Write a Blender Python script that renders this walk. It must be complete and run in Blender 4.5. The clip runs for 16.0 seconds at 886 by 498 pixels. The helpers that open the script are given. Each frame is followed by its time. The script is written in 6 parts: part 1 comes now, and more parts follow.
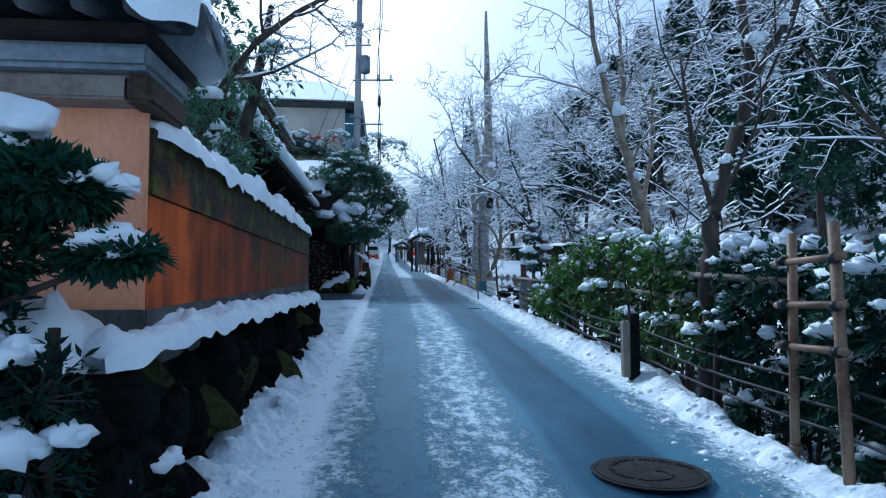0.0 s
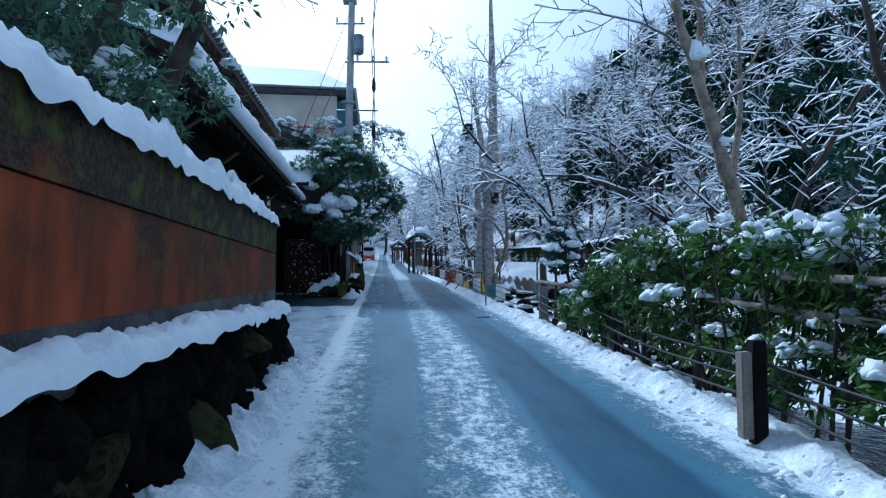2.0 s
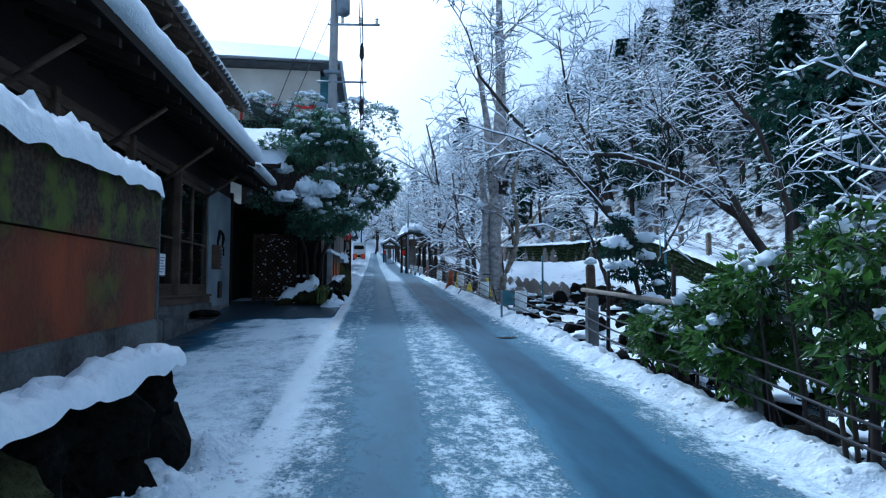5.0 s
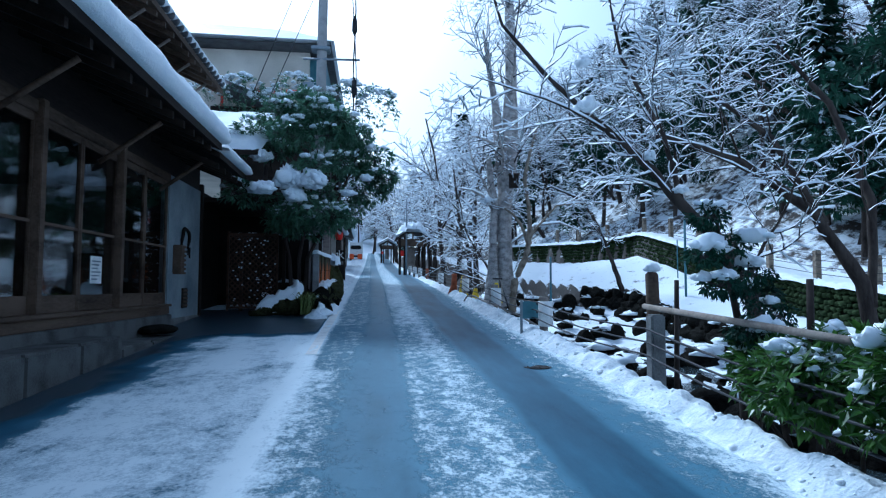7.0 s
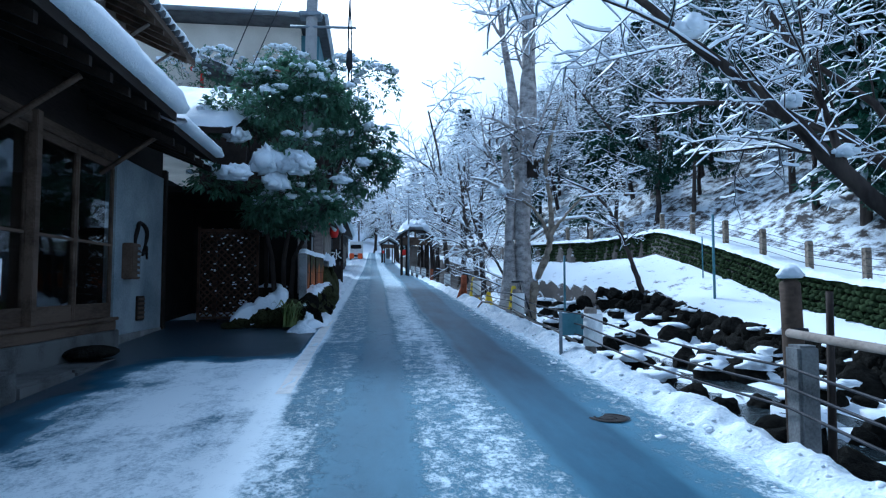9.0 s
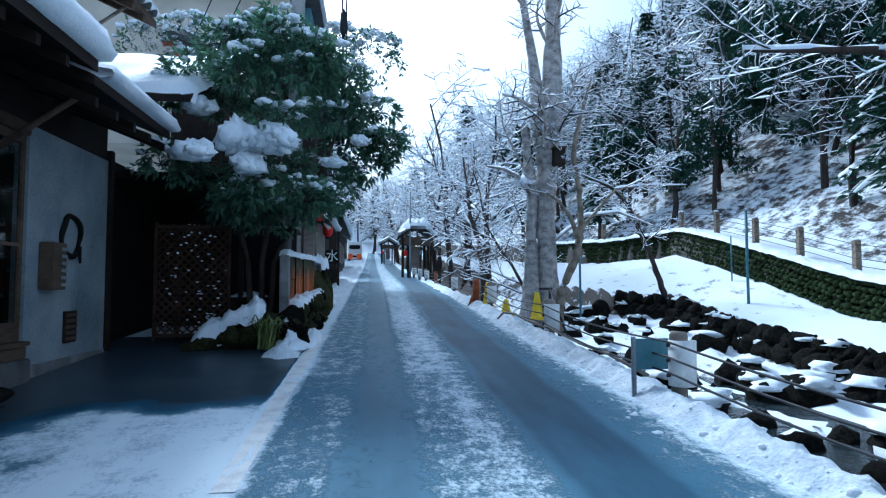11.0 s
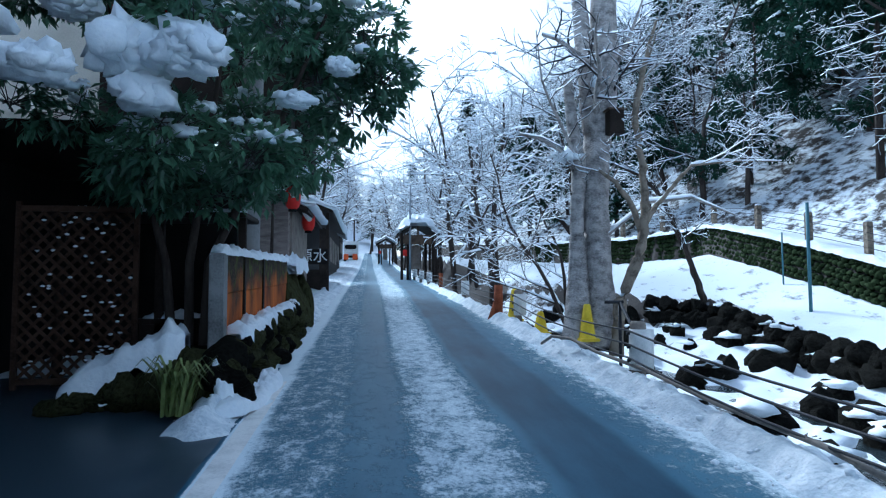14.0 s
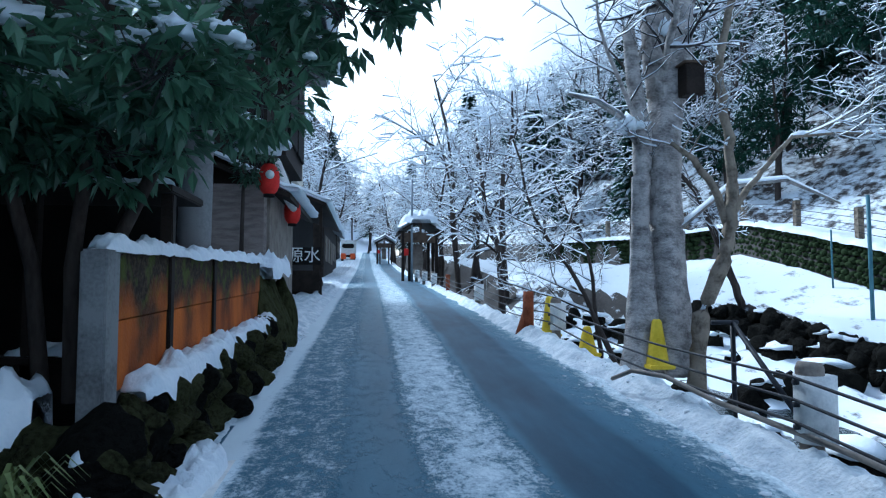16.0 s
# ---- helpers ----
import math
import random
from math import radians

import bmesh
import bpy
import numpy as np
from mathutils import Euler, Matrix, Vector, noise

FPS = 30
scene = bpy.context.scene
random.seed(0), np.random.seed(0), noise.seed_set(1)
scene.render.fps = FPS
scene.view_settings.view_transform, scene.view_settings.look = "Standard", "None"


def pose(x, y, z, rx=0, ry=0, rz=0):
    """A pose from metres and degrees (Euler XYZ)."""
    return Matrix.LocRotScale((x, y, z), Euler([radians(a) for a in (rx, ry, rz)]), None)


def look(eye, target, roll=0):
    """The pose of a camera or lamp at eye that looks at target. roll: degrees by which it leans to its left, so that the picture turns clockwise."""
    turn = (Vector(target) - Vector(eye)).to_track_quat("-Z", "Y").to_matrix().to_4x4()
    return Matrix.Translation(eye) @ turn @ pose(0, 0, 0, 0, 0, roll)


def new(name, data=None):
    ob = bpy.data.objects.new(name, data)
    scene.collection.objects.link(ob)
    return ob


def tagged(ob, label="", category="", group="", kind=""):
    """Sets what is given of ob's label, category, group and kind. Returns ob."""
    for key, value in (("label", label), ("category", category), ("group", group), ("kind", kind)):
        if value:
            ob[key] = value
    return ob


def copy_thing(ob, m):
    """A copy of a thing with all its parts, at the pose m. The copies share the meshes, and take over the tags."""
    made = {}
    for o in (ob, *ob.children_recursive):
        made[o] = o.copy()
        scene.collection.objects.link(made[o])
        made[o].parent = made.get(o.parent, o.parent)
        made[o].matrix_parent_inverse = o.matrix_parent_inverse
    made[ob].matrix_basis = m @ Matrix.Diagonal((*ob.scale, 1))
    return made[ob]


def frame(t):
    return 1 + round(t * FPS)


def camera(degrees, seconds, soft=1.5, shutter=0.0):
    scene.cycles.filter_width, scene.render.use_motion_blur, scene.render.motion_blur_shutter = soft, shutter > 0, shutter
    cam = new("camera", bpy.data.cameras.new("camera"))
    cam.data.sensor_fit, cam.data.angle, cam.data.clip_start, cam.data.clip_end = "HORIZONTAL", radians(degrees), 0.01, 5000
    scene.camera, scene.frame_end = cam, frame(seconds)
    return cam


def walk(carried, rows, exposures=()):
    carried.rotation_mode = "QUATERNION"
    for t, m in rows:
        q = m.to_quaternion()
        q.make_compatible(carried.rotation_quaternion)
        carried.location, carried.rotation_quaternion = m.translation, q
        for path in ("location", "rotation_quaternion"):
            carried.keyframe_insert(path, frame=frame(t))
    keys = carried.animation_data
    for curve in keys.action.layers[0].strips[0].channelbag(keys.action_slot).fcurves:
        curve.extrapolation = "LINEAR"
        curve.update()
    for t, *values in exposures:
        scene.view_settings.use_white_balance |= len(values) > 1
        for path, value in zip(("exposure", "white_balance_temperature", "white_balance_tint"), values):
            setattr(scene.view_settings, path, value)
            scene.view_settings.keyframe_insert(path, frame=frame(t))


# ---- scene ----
cam = camera(70.96, 16.0, soft=1.2)
EYE, TILT, TURN = 1.3, 1.5, -5.3
ROWS = [
    (0.0, 0.0, 0.0, 0.0, -0.0, 1.99, -0.0),
    (0.5, -0.055, 0.596, -0.0, -0.09, 2.07, -0.11),
    (1.0, -0.087, 1.204, 0.013, -0.13, 2.06, -0.07),
    (1.5, -0.108, 1.793, 0.015, -0.19, 2.07, -0.04),
    (2.0, -0.167, 2.37, 0.012, -0.33, 2.12, -0.05),
    (2.5, -0.19, 2.945, 0.022, -0.43, 2.04, -0.15),
    (3.0, -0.245, 3.533, 0.032, -0.61, 2.07, -0.09),
    (3.5, -0.257, 4.101, 0.039, -0.67, 2.03, -0.15),
    (4.0, -0.331, 4.68, 0.047, -0.9, 2.05, -0.15),
    (4.5, -0.383, 5.266, 0.069, -1.04, 2.01, -0.13),
    (7.0, -0.538, 8.163, 0.204, -1.3, 2.0, -0.17),
    (7.5, -0.579, 8.746, 0.208, -1.29, 2.03, -0.11),
    (8.0, -0.62, 9.346, 0.224, -1.25, 1.96, -0.03),
    (8.5, -0.66, 9.931, 0.237, -1.23, 1.96, 0.04),
    (9.0, -0.705, 10.512, 0.266, -1.21, 1.92, 0.03),
    (11.5, -0.978, 13.472, 0.348, -1.29, 1.99, 0.08),
    (12.0, -1.022, 14.06, 0.345, -1.3, 2.02, 0.07),
    (12.5, -1.049, 14.655, 0.363, -1.36, 1.98, 0.1),
    (13.0, -1.083, 15.257, 0.381, -1.41, 2.02, 0.13),
    (13.5, -1.141, 15.862, 0.389, -1.52, 2.01, 0.21),
    (14.0, -1.176, 16.476, 0.414, -1.52, 1.98, 0.14),
    (14.5, -1.224, 17.093, 0.421, -1.56, 2.01, 0.18),
    (15.0, -1.274, 17.724, 0.439, -1.6, 1.99, 0.18),
    (15.5, -1.356, 18.353, 0.457, -1.66, 1.97, 0.12),
    (16.0, -1.431, 19.005, 0.47, -1.71, 1.94, 0.05),
]
walk(cam, [(t, pose(0, 0, EYE, TILT, 0, TURN) @ pose(x, y, z, 90 + pitch, roll, yaw)) for t, x, y, z, yaw, pitch, roll in ROWS], [(0, 0.32, 4520, 2), (4.5, 0.38, 4450, 2), (8.0, 0.58, 4400, 2), (12, 0.84, 4680, 2), (16, 0.86, 4660, 2)])

# ---- light ----
world = bpy.data.worlds.new("world")
scene.world = world
world.use_nodes = True
wn, wl = world.node_tree.nodes, world.node_tree.links
wn.clear()
sky = wn.new("ShaderNodeTexSky")
sky.sky_type = "NISHITA"
sky.sun_disc = False
sky.sun_elevation, sky.sun_rotation = radians(40), radians(-12)
sky.dust_density, sky.air_density, sky.ozone_density = 4.0, 1.2, 2.0
cloud = wn.new("ShaderNodeMixRGB")
cloud.inputs[0].default_value = 0.3
cloud.inputs[2].default_value = (8.2, 8.2, 8.0, 1)
wl.new(sky.outputs[0], cloud.inputs[1])
bg = wn.new("ShaderNodeBackground")
bg.inputs[1].default_value = 0.08
wl.new(cloud.outputs[0], bg.inputs[0])
wout = wn.new("ShaderNodeOutputWorld")
wl.new(bg.outputs[0], wout.inputs[0])
sun_data = bpy.data.lights.new("sun", "SUN")
sun_data.energy, sun_data.angle, sun_data.color = 2.2, radians(12), (1, 0.94, 0.86)
sun = new("sun", sun_data)
sun.matrix_world = look((-24, 46, 45), (0, 0, 0))


# ---- materials ----
def base_mat(name, rough=0.7, metal=0.0, spec=0.5):
    m = bpy.data.materials.new(name)
    m.use_nodes = True
    b = m.node_tree.nodes["Principled BSDF"]
    b.inputs["Roughness"].default_value, b.inputs["Metallic"].default_value = rough, metal
    b.inputs["Specular IOR Level"].default_value = spec
    return m, m.node_tree.nodes, m.node_tree.links, b


def grain(name, a, b, scale=6.0, fine=60.0, rough=0.7, bump=0.3, metal=0.0, spec=0.15, squash=(1, 1, 1), rand=0.15, dist=0.02):
    """A surface that varies between two colours at two scales, with relief."""
    m, n, l, p = base_mat(name, rough, metal, spec)
    co = n.new("ShaderNodeTexCoord")
    mp = n.new("ShaderNodeMapping")
    mp.inputs["Scale"].default_value = squash
    l.new(co.outputs["Object"], mp.inputs[0])
    big, small = n.new("ShaderNodeTexNoise"), n.new("ShaderNodeTexNoise")
    big.inputs["Scale"].default_value, small.inputs["Scale"].default_value = scale, fine
    big.inputs["Detail"].default_value, small.inputs["Detail"].default_value = 5, 3
    l.new(mp.outputs[0], big.inputs[0])
    l.new(mp.outputs[0], small.inputs[0])
    add = n.new("ShaderNodeMath")
    add.operation = "MULTIPLY_ADD"
    l.new(small.outputs[0], add.inputs[0])
    add.inputs[1].default_value = 0.45
    l.new(big.outputs[0], add.inputs[2])
    oi = n.new("ShaderNodeObjectInfo")
    ra = n.new("ShaderNodeMath")
    ra.operation = "MULTIPLY_ADD"
    l.new(oi.outputs["Random"], ra.inputs[0])
    ra.inputs[1].default_value = rand
    l.new(add.outputs[0], ra.inputs[2])
    mr = n.new("ShaderNodeMapRange")
    mr.inputs[1].default_value, mr.inputs[2].default_value = 0.52, 0.92
    l.new(ra.outputs[0], mr.inputs[0])
    mx = n.new("ShaderNodeMixRGB")
    mx.inputs[1].default_value, mx.inputs[2].default_value = (*a, 1), (*b, 1)
    l.new(mr.outputs[0], mx.inputs[0])
    l.new(mx.outputs[0], p.inputs["Base Color"])
    bp = n.new("ShaderNodeBump")
    bp.inputs["Strength"].default_value, bp.inputs["Distance"].default_value = bump, dist
    l.new(add.outputs[0], bp.inputs["Height"])
    l.new(bp.outputs[0], p.inputs["Normal"])
    return m


def snow_mat(name, fine=25.0, bump=0.75):
    m = grain(name, (0.78, 0.83, 0.88), (0.9, 0.93, 0.95), 2.5, fine, 0.65, bump, spec=0.25, dist=0.03, rand=0.0)
    p = m.node_tree.nodes["Principled BSDF"]
    p.inputs["Subsurface Weight"].default_value = 0.0
    return m


SNOW = snow_mat("snow")
SNOW_PLOUGHED = grain("snow_ploughed", (0.5, 0.57, 0.63), (0.88, 0.91, 0.93), 5.0, 30, 0.7, 0.9, spec=0.2, dist=0.04, rand=0.0)
SNOW_FAR = snow_mat("snow_on_branches", 12.0, 0.2)
BARK = grain("bark_dark", (0.018, 0.014, 0.013), (0.075, 0.06, 0.05), 5, 30, 0.9, 0.8, squash=(1, 1, 0.3))
BARK_GREY = grain("bark_grey", (0.1, 0.09, 0.085), (0.52, 0.48, 0.45), 5.0, 26, 0.85, 1.0, squash=(1, 1, 1.5), dist=0.04)
BARK_MOSS = grain("bark_mottled", (0.05, 0.035, 0.025), (0.3, 0.25, 0.19), 7, 30, 0.9, 0.8)
TWIG = grain("twig", (0.022, 0.02, 0.021), (0.075, 0.068, 0.068), 3, 20, 0.9, 0.2)
def leaf_mat(name, a, b, scale, rough, spec, glow=0.35, rand=0.05):
    """A leaf: glossy above, and letting some light through from behind."""
    m = grain(name, a, b, scale, 9, rough, 0.1, spec=spec, rand=rand)
    n, l = m.node_tree.nodes, m.node_tree.links
    p = n["Principled BSDF"]
    tr, mix = n.new("ShaderNodeBsdfTranslucent"), n.new("ShaderNodeMixShader")
    l.new(p.inputs["Base Color"].links[0].from_socket, tr.inputs[0])
    mix.inputs[0].default_value = glow
    l.new(p.outputs[0], mix.inputs[1])
    l.new(tr.outputs[0], mix.inputs[2])
    l.new(mix.outputs[0], n["Material Output"].inputs[0])
    return m


LEAF = leaf_mat("leaf_evergreen", (0.03, 0.075, 0.045), (0.14, 0.26, 0.15), 1.6, 0.3, 0.6, 0.4)
LEAF_LIGHT = leaf_mat("leaf_hedge", (0.012, 0.042, 0.01), (0.1, 0.2, 0.028), 2.6, 0.36, 0.5)
NEEDLE = leaf_mat("needles", (0.005, 0.02, 0.016), (0.028, 0.075, 0.045), 1.5, 0.6, 0.15, 0.2, 0.1)
STRAP = grain("strap_leaf", (0.06, 0.09, 0.02), (0.25, 0.28, 0.1), 3, 20, 0.5, 0.1)
# Near-black base, far below bare stone: the wall's deep shade is in it.
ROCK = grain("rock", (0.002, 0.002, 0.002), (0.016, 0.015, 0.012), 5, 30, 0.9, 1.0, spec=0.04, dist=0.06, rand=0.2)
ROCK_MOSS = grain("rock_mossy", (0.006, 0.006, 0.004), (0.07, 0.07, 0.03), 5, 34, 0.9, 1.0, spec=0.05, dist=0.06, rand=0.2)
TERRACE = grain("terrace_moss", (0.006, 0.012, 0.005), (0.035, 0.05, 0.02), 4, 30, 0.9, 0.9, spec=0.05, dist=0.04)
CONCRETE = grain("concrete", (0.07, 0.07, 0.07), (0.25, 0.25, 0.245), 3, 50, 0.85, 0.3)
# The same concrete at about half the tone.
CONCRETE_DARK = grain("dark_concrete", (0.03, 0.03, 0.03), (0.13, 0.13, 0.125), 3, 50, 0.85, 0.3)
WOOD_DARK = grain("wood_dark", (0.008, 0.006, 0.005), (0.03, 0.022, 0.017), 3, 40, 0.7, 0.4, squash=(1, 0.15, 1))
WOOD = grain("wood_weathered", (0.035, 0.024, 0.017), (0.12, 0.085, 0.06), 4, 40, 0.75, 0.4, squash=(1, 0.2, 1))
LATTICE = grain("wood_lattice", (0.018, 0.011, 0.008), (0.065, 0.038, 0.025), 5, 40, 0.8, 0.4)
WOOD_GREY = grain("wood_grey", (0.14, 0.11, 0.09), (0.3, 0.26, 0.22), 4, 40, 0.8, 0.4)
BAMBOO = grain("bamboo", (0.11, 0.065, 0.04), (0.3, 0.2, 0.13), 4, 40, 0.5, 0.2)
PLASTER = grain("plaster_pale", (0.15, 0.185, 0.21), (0.32, 0.355, 0.375), 1.2, 40, 0.85, 0.15)
BEIGE = grain("plaster_beige", (0.5, 0.46, 0.38), (0.68, 0.63, 0.54), 1, 30, 0.85, 0.1)
# Plain black; on yard walls and panes it carries unlit depth as colour.
BLACK = grain("black_and_shade", (0.005, 0.005, 0.005), (0.014, 0.012, 0.011), 3, 30, 0.8, 0.2)
TILE = grain("roof_tile", (0.03, 0.032, 0.036), (0.1, 0.105, 0.11), 4, 30, 0.5, 0.3)
POLE = grain("pole_concrete", (0.2, 0.2, 0.2), (0.38, 0.37, 0.36), 3, 40, 0.8, 0.2)
METAL = grain("metal_grey", (0.12, 0.14, 0.16), (0.3, 0.33, 0.36), 3, 30, 0.5, 0.1, metal=0.4)
WIRE = grain("cable_black", (0.01, 0.01, 0.012), (0.04, 0.04, 0.045), 6, 40, 0.5, 0.1)
WHITE = grain("white_worn_paint", (0.6, 0.6, 0.58), (0.88, 0.87, 0.84), 6, 50, 0.7, 0.2)
YELLOW = grain("yellow_plastic", (0.6, 0.42, 0.01), (0.8, 0.6, 0.04), 4, 30, 0.5, 0.1)
RED = grain("red_paper", (0.5, 0.02, 0.015), (0.7, 0.04, 0.03), 4, 30, 0.55, 0.1)
ORANGE = grain("orange_plastic", (0.6, 0.08, 0.02), (0.8, 0.15, 0.04), 4, 30, 0.5, 0.1)
RUST = grain("rusty_red_post", (0.12, 0.03, 0.015), (0.35, 0.11, 0.05), 6, 40, 0.85, 0.5)
TEAL = grain("teal_sign_back", (0.05, 0.13, 0.16), (0.1, 0.2, 0.24), 4, 30, 0.5, 0.1)
IRON = grain("cast_iron", (0.004, 0.004, 0.005), (0.03, 0.026, 0.024), 8, 70, 0.7, 0.8, metal=0.0)
WOVEN = grain("woven_blind", (0.16, 0.13, 0.12), (0.32, 0.27, 0.24), 5, 80, 0.9, 0.6, squash=(1, 1, 4))
HOSE = grain("hose_grey", (0.1, 0.09, 0.08), (0.25, 0.22, 0.19), 5, 40, 0.6, 0.1)


def stained_mat(name="orange_plaster", fresh=(0.68, 0.14, 0.024), worn=(0.15, 0.04, 0.016)):
    """Orange plaster with streaks, dark dirt and moss that starts from its top edge, browner where its attribute is
    high.
    """
    m, n, l, p = base_mat(name, 0.8, 0, 0.15)
    co = n.new("ShaderNodeTexCoord")
    mp = n.new("ShaderNodeMapping")
    mp.inputs["Scale"].default_value = (1, 1, 0.25)
    l.new(co.outputs["Object"], mp.inputs[0])

    def tex(scale, vec, detail=6):
        t = n.new("ShaderNodeTexNoise")
        t.inputs["Scale"].default_value, t.inputs["Detail"].default_value = scale, detail
        l.new(vec, t.inputs[0])
        return t.outputs[0]

    def ramp(val, a, b):
        r = n.new("ShaderNodeMapRange")
        r.inputs[1].default_value, r.inputs[2].default_value = a, b
        l.new(val, r.inputs[0])
        return r.outputs[0]

    def mix(f, a, b):
        x = n.new("ShaderNodeMixRGB")
        l.new(f, x.inputs[0])
        for i, c in ((1, a), (2, b)):
            if isinstance(c, tuple):
                x.inputs[i].default_value = (*c, 1)
            else:
                l.new(c, x.inputs[i])
        return x.outputs[0]

    streak, grainy, blot = tex(3.5, mp.outputs[0]), tex(40, co.outputs["Object"], 3), tex(2.2, co.outputs["Object"])
    col = mix(ramp(streak, 0.35, 0.7), fresh, worn)
    col = mix(ramp(blot, 0.5, 0.75), col, (0.07, 0.035, 0.02))
    # a darker reddish brown, mixed in by a value stored per point
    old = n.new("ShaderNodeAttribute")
    old.attribute_name = "browning"
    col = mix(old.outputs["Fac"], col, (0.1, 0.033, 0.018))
    at = n.new("ShaderNodeAttribute")
    at.attribute_name = "moss"
    ms = n.new("ShaderNodeMath")
    ms.operation = "MULTIPLY_ADD"
    l.new(blot, ms.inputs[0])
    ms.inputs[1].default_value = 0.9
    l.new(at.outputs["Fac"], ms.inputs[2])
    dirt = mix(ramp(grainy, 0.4, 0.65), (0.028, 0.02, 0.014), (0.075, 0.05, 0.03))
    green = mix(ramp(tex(7, co.outputs["Object"]), 0.5, 0.64), dirt, (0.085, 0.1, 0.018))
    col = mix(ramp(ms.outputs[0], 0.7, 1.05), col, green)
    l.new(col, p.inputs["Base Color"])
    bp = n.new("ShaderNodeBump")
    bp.inputs["Strength"].default_value, bp.inputs["Distance"].default_value = 0.5, 0.01
    l.new(grainy, bp.inputs["Height"])
    l.new(bp.outputs[0], p.inputs["Normal"])
    return m


PLASTER_ORANGE = stained_mat()
PLASTER_BRIGHT = stained_mat("orange_plaster_bright", (0.6, 0.16, 0.02), (0.2, 0.055, 0.014))
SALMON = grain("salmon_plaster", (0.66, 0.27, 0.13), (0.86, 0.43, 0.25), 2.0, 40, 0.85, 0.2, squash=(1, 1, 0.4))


def road_mat():
    """Wet asphalt with slush whose cover follows the attribute 'cover'."""
    m, n, l, p = base_mat("road_surface", 0.6, 0, 0.2)
    co = n.new("ShaderNodeTexCoord")

    def tex(scale, squash=(1, 1, 1), detail=8, rough=0.6):
        mp = n.new("ShaderNodeMapping")
        mp.inputs["Scale"].default_value = squash
        l.new(co.outputs["Object"], mp.inputs[0])
        t = n.new("ShaderNodeTexNoise")
        t.inputs["Scale"].default_value, t.inputs["Detail"].default_value, t.inputs["Roughness"].default_value = scale, detail, rough
        l.new(mp.outputs[0], t.inputs[0])
        return t.outputs[0]

    def madd(a, k, b):
        x = n.new("ShaderNodeMath")
        x.operation = "MULTIPLY_ADD"
        l.new(a, x.inputs[0])
        x.inputs[1].default_value = k
        l.new(b, x.inputs[2])
        return x.outputs[0]

    at = n.new("ShaderNodeAttribute")
    at.attribute_name = "cover"
    clump, flake, along = tex(8, (1, 0.7, 1)), tex(34, (1, 0.8, 1), 7, 0.8), tex(3, (1, 0.12, 1))
    s = madd(clump, 0.8, madd(flake, 1.15, madd(along, 0.35, at.outputs["Fac"])))
    mask = n.new("ShaderNodeMapRange")
    mask.inputs[1].default_value, mask.inputs[2].default_value = 1.6, 1.8
    l.new(s, mask.inputs[0])
    grit = tex(120, (1, 1, 1), 3)
    zero = n.new("ShaderNodeValue")
    zero.outputs[0].default_value = 0.0
    asph = n.new("ShaderNodeMixRGB")
    # blue of the reflected sky is put into both asphalt colours
    asph.inputs[1].default_value, asph.inputs[2].default_value = (0.01, 0.036, 0.066, 1), (0.048, 0.125, 0.195, 1)
    patch = tex(1.7, (1, 0.35, 1), 10, 0.7)
    wear = n.new("ShaderNodeMapRange")
    wear.inputs[1].default_value, wear.inputs[2].default_value = 0.62, 1.2
    l.new(madd(patch, 0.8, madd(grit, 0.35, madd(along, 0.7, zero.outputs[0]))), wear.inputs[0])
    l.new(wear.outputs[0], asph.inputs[0])
    slush = n.new("ShaderNodeMixRGB")
    slush.inputs[1].default_value, slush.inputs[2].default_value = (0.24, 0.34, 0.41, 1), (0.8, 0.87, 0.9, 1)
    thick = n.new("ShaderNodeMapRange")
    thick.inputs[1].default_value, thick.inputs[2].default_value = 1.66, 2.08
    l.new(s, thick.inputs[0])
    l.new(thick.outputs[0], slush.inputs[0])
    col = n.new("ShaderNodeMixRGB")
    l.new(mask.outputs[0], col.inputs[0])
    # soaked tarmac, where no slush has lain
    soak = n.new("ShaderNodeMapRange")
    soak.inputs[1].default_value, soak.inputs[2].default_value = -0.45, -1.1
    l.new(at.outputs["Fac"], soak.inputs[0])
    wet = n.new("ShaderNodeMixRGB")
    wet.inputs[2].default_value = (0.04, 0.058, 0.075, 1)
    l.new(soak.outputs[0], wet.inputs[0])
    # a skin of trodden ice in the worn track
    skin = n.new("ShaderNodeMapRange")
    skin.inputs[1].default_value, skin.inputs[2].default_value = 0.25, 1.0
    l.new(madd(patch, 0.5, at.outputs["Fac"]), skin.inputs[0])
    ice = n.new("ShaderNodeMixRGB")
    ice.inputs[2].default_value = (0.12, 0.245, 0.335, 1)
    l.new(skin.outputs[0], ice.inputs[0])
    l.new(asph.outputs[0], ice.inputs[1])
    l.new(ice.outputs[0], wet.inputs[1])
    l.new(wet.outputs[0], col.inputs[1])
    l.new(slush.outputs[0], col.inputs[2])
    l.new(col.outputs[0], p.inputs["Base Color"])
    ro = n.new("ShaderNodeMapRange")
    ro.inputs[3].default_value, ro.inputs[4].default_value = 0.62, 0.9
    l.new(mask.outputs[0], ro.inputs[0])
    glossy = n.new("ShaderNodeMixRGB")
    glossy.inputs[2].default_value = (0.3, 0.3, 0.3, 1)
    l.new(soak.outputs[0], glossy.inputs[0])
    l.new(ro.outputs[0], glossy.inputs[1])
    l.new(glossy.outputs[0], p.inputs["Roughness"])
    bp = n.new("ShaderNodeBump")
    bp.inputs["Strength"].default_value, bp.inputs["Distance"].default_value = 0.6, 0.02
    l.new(madd(grit, 0.06, mask.outputs[0]), bp.inputs["Height"])
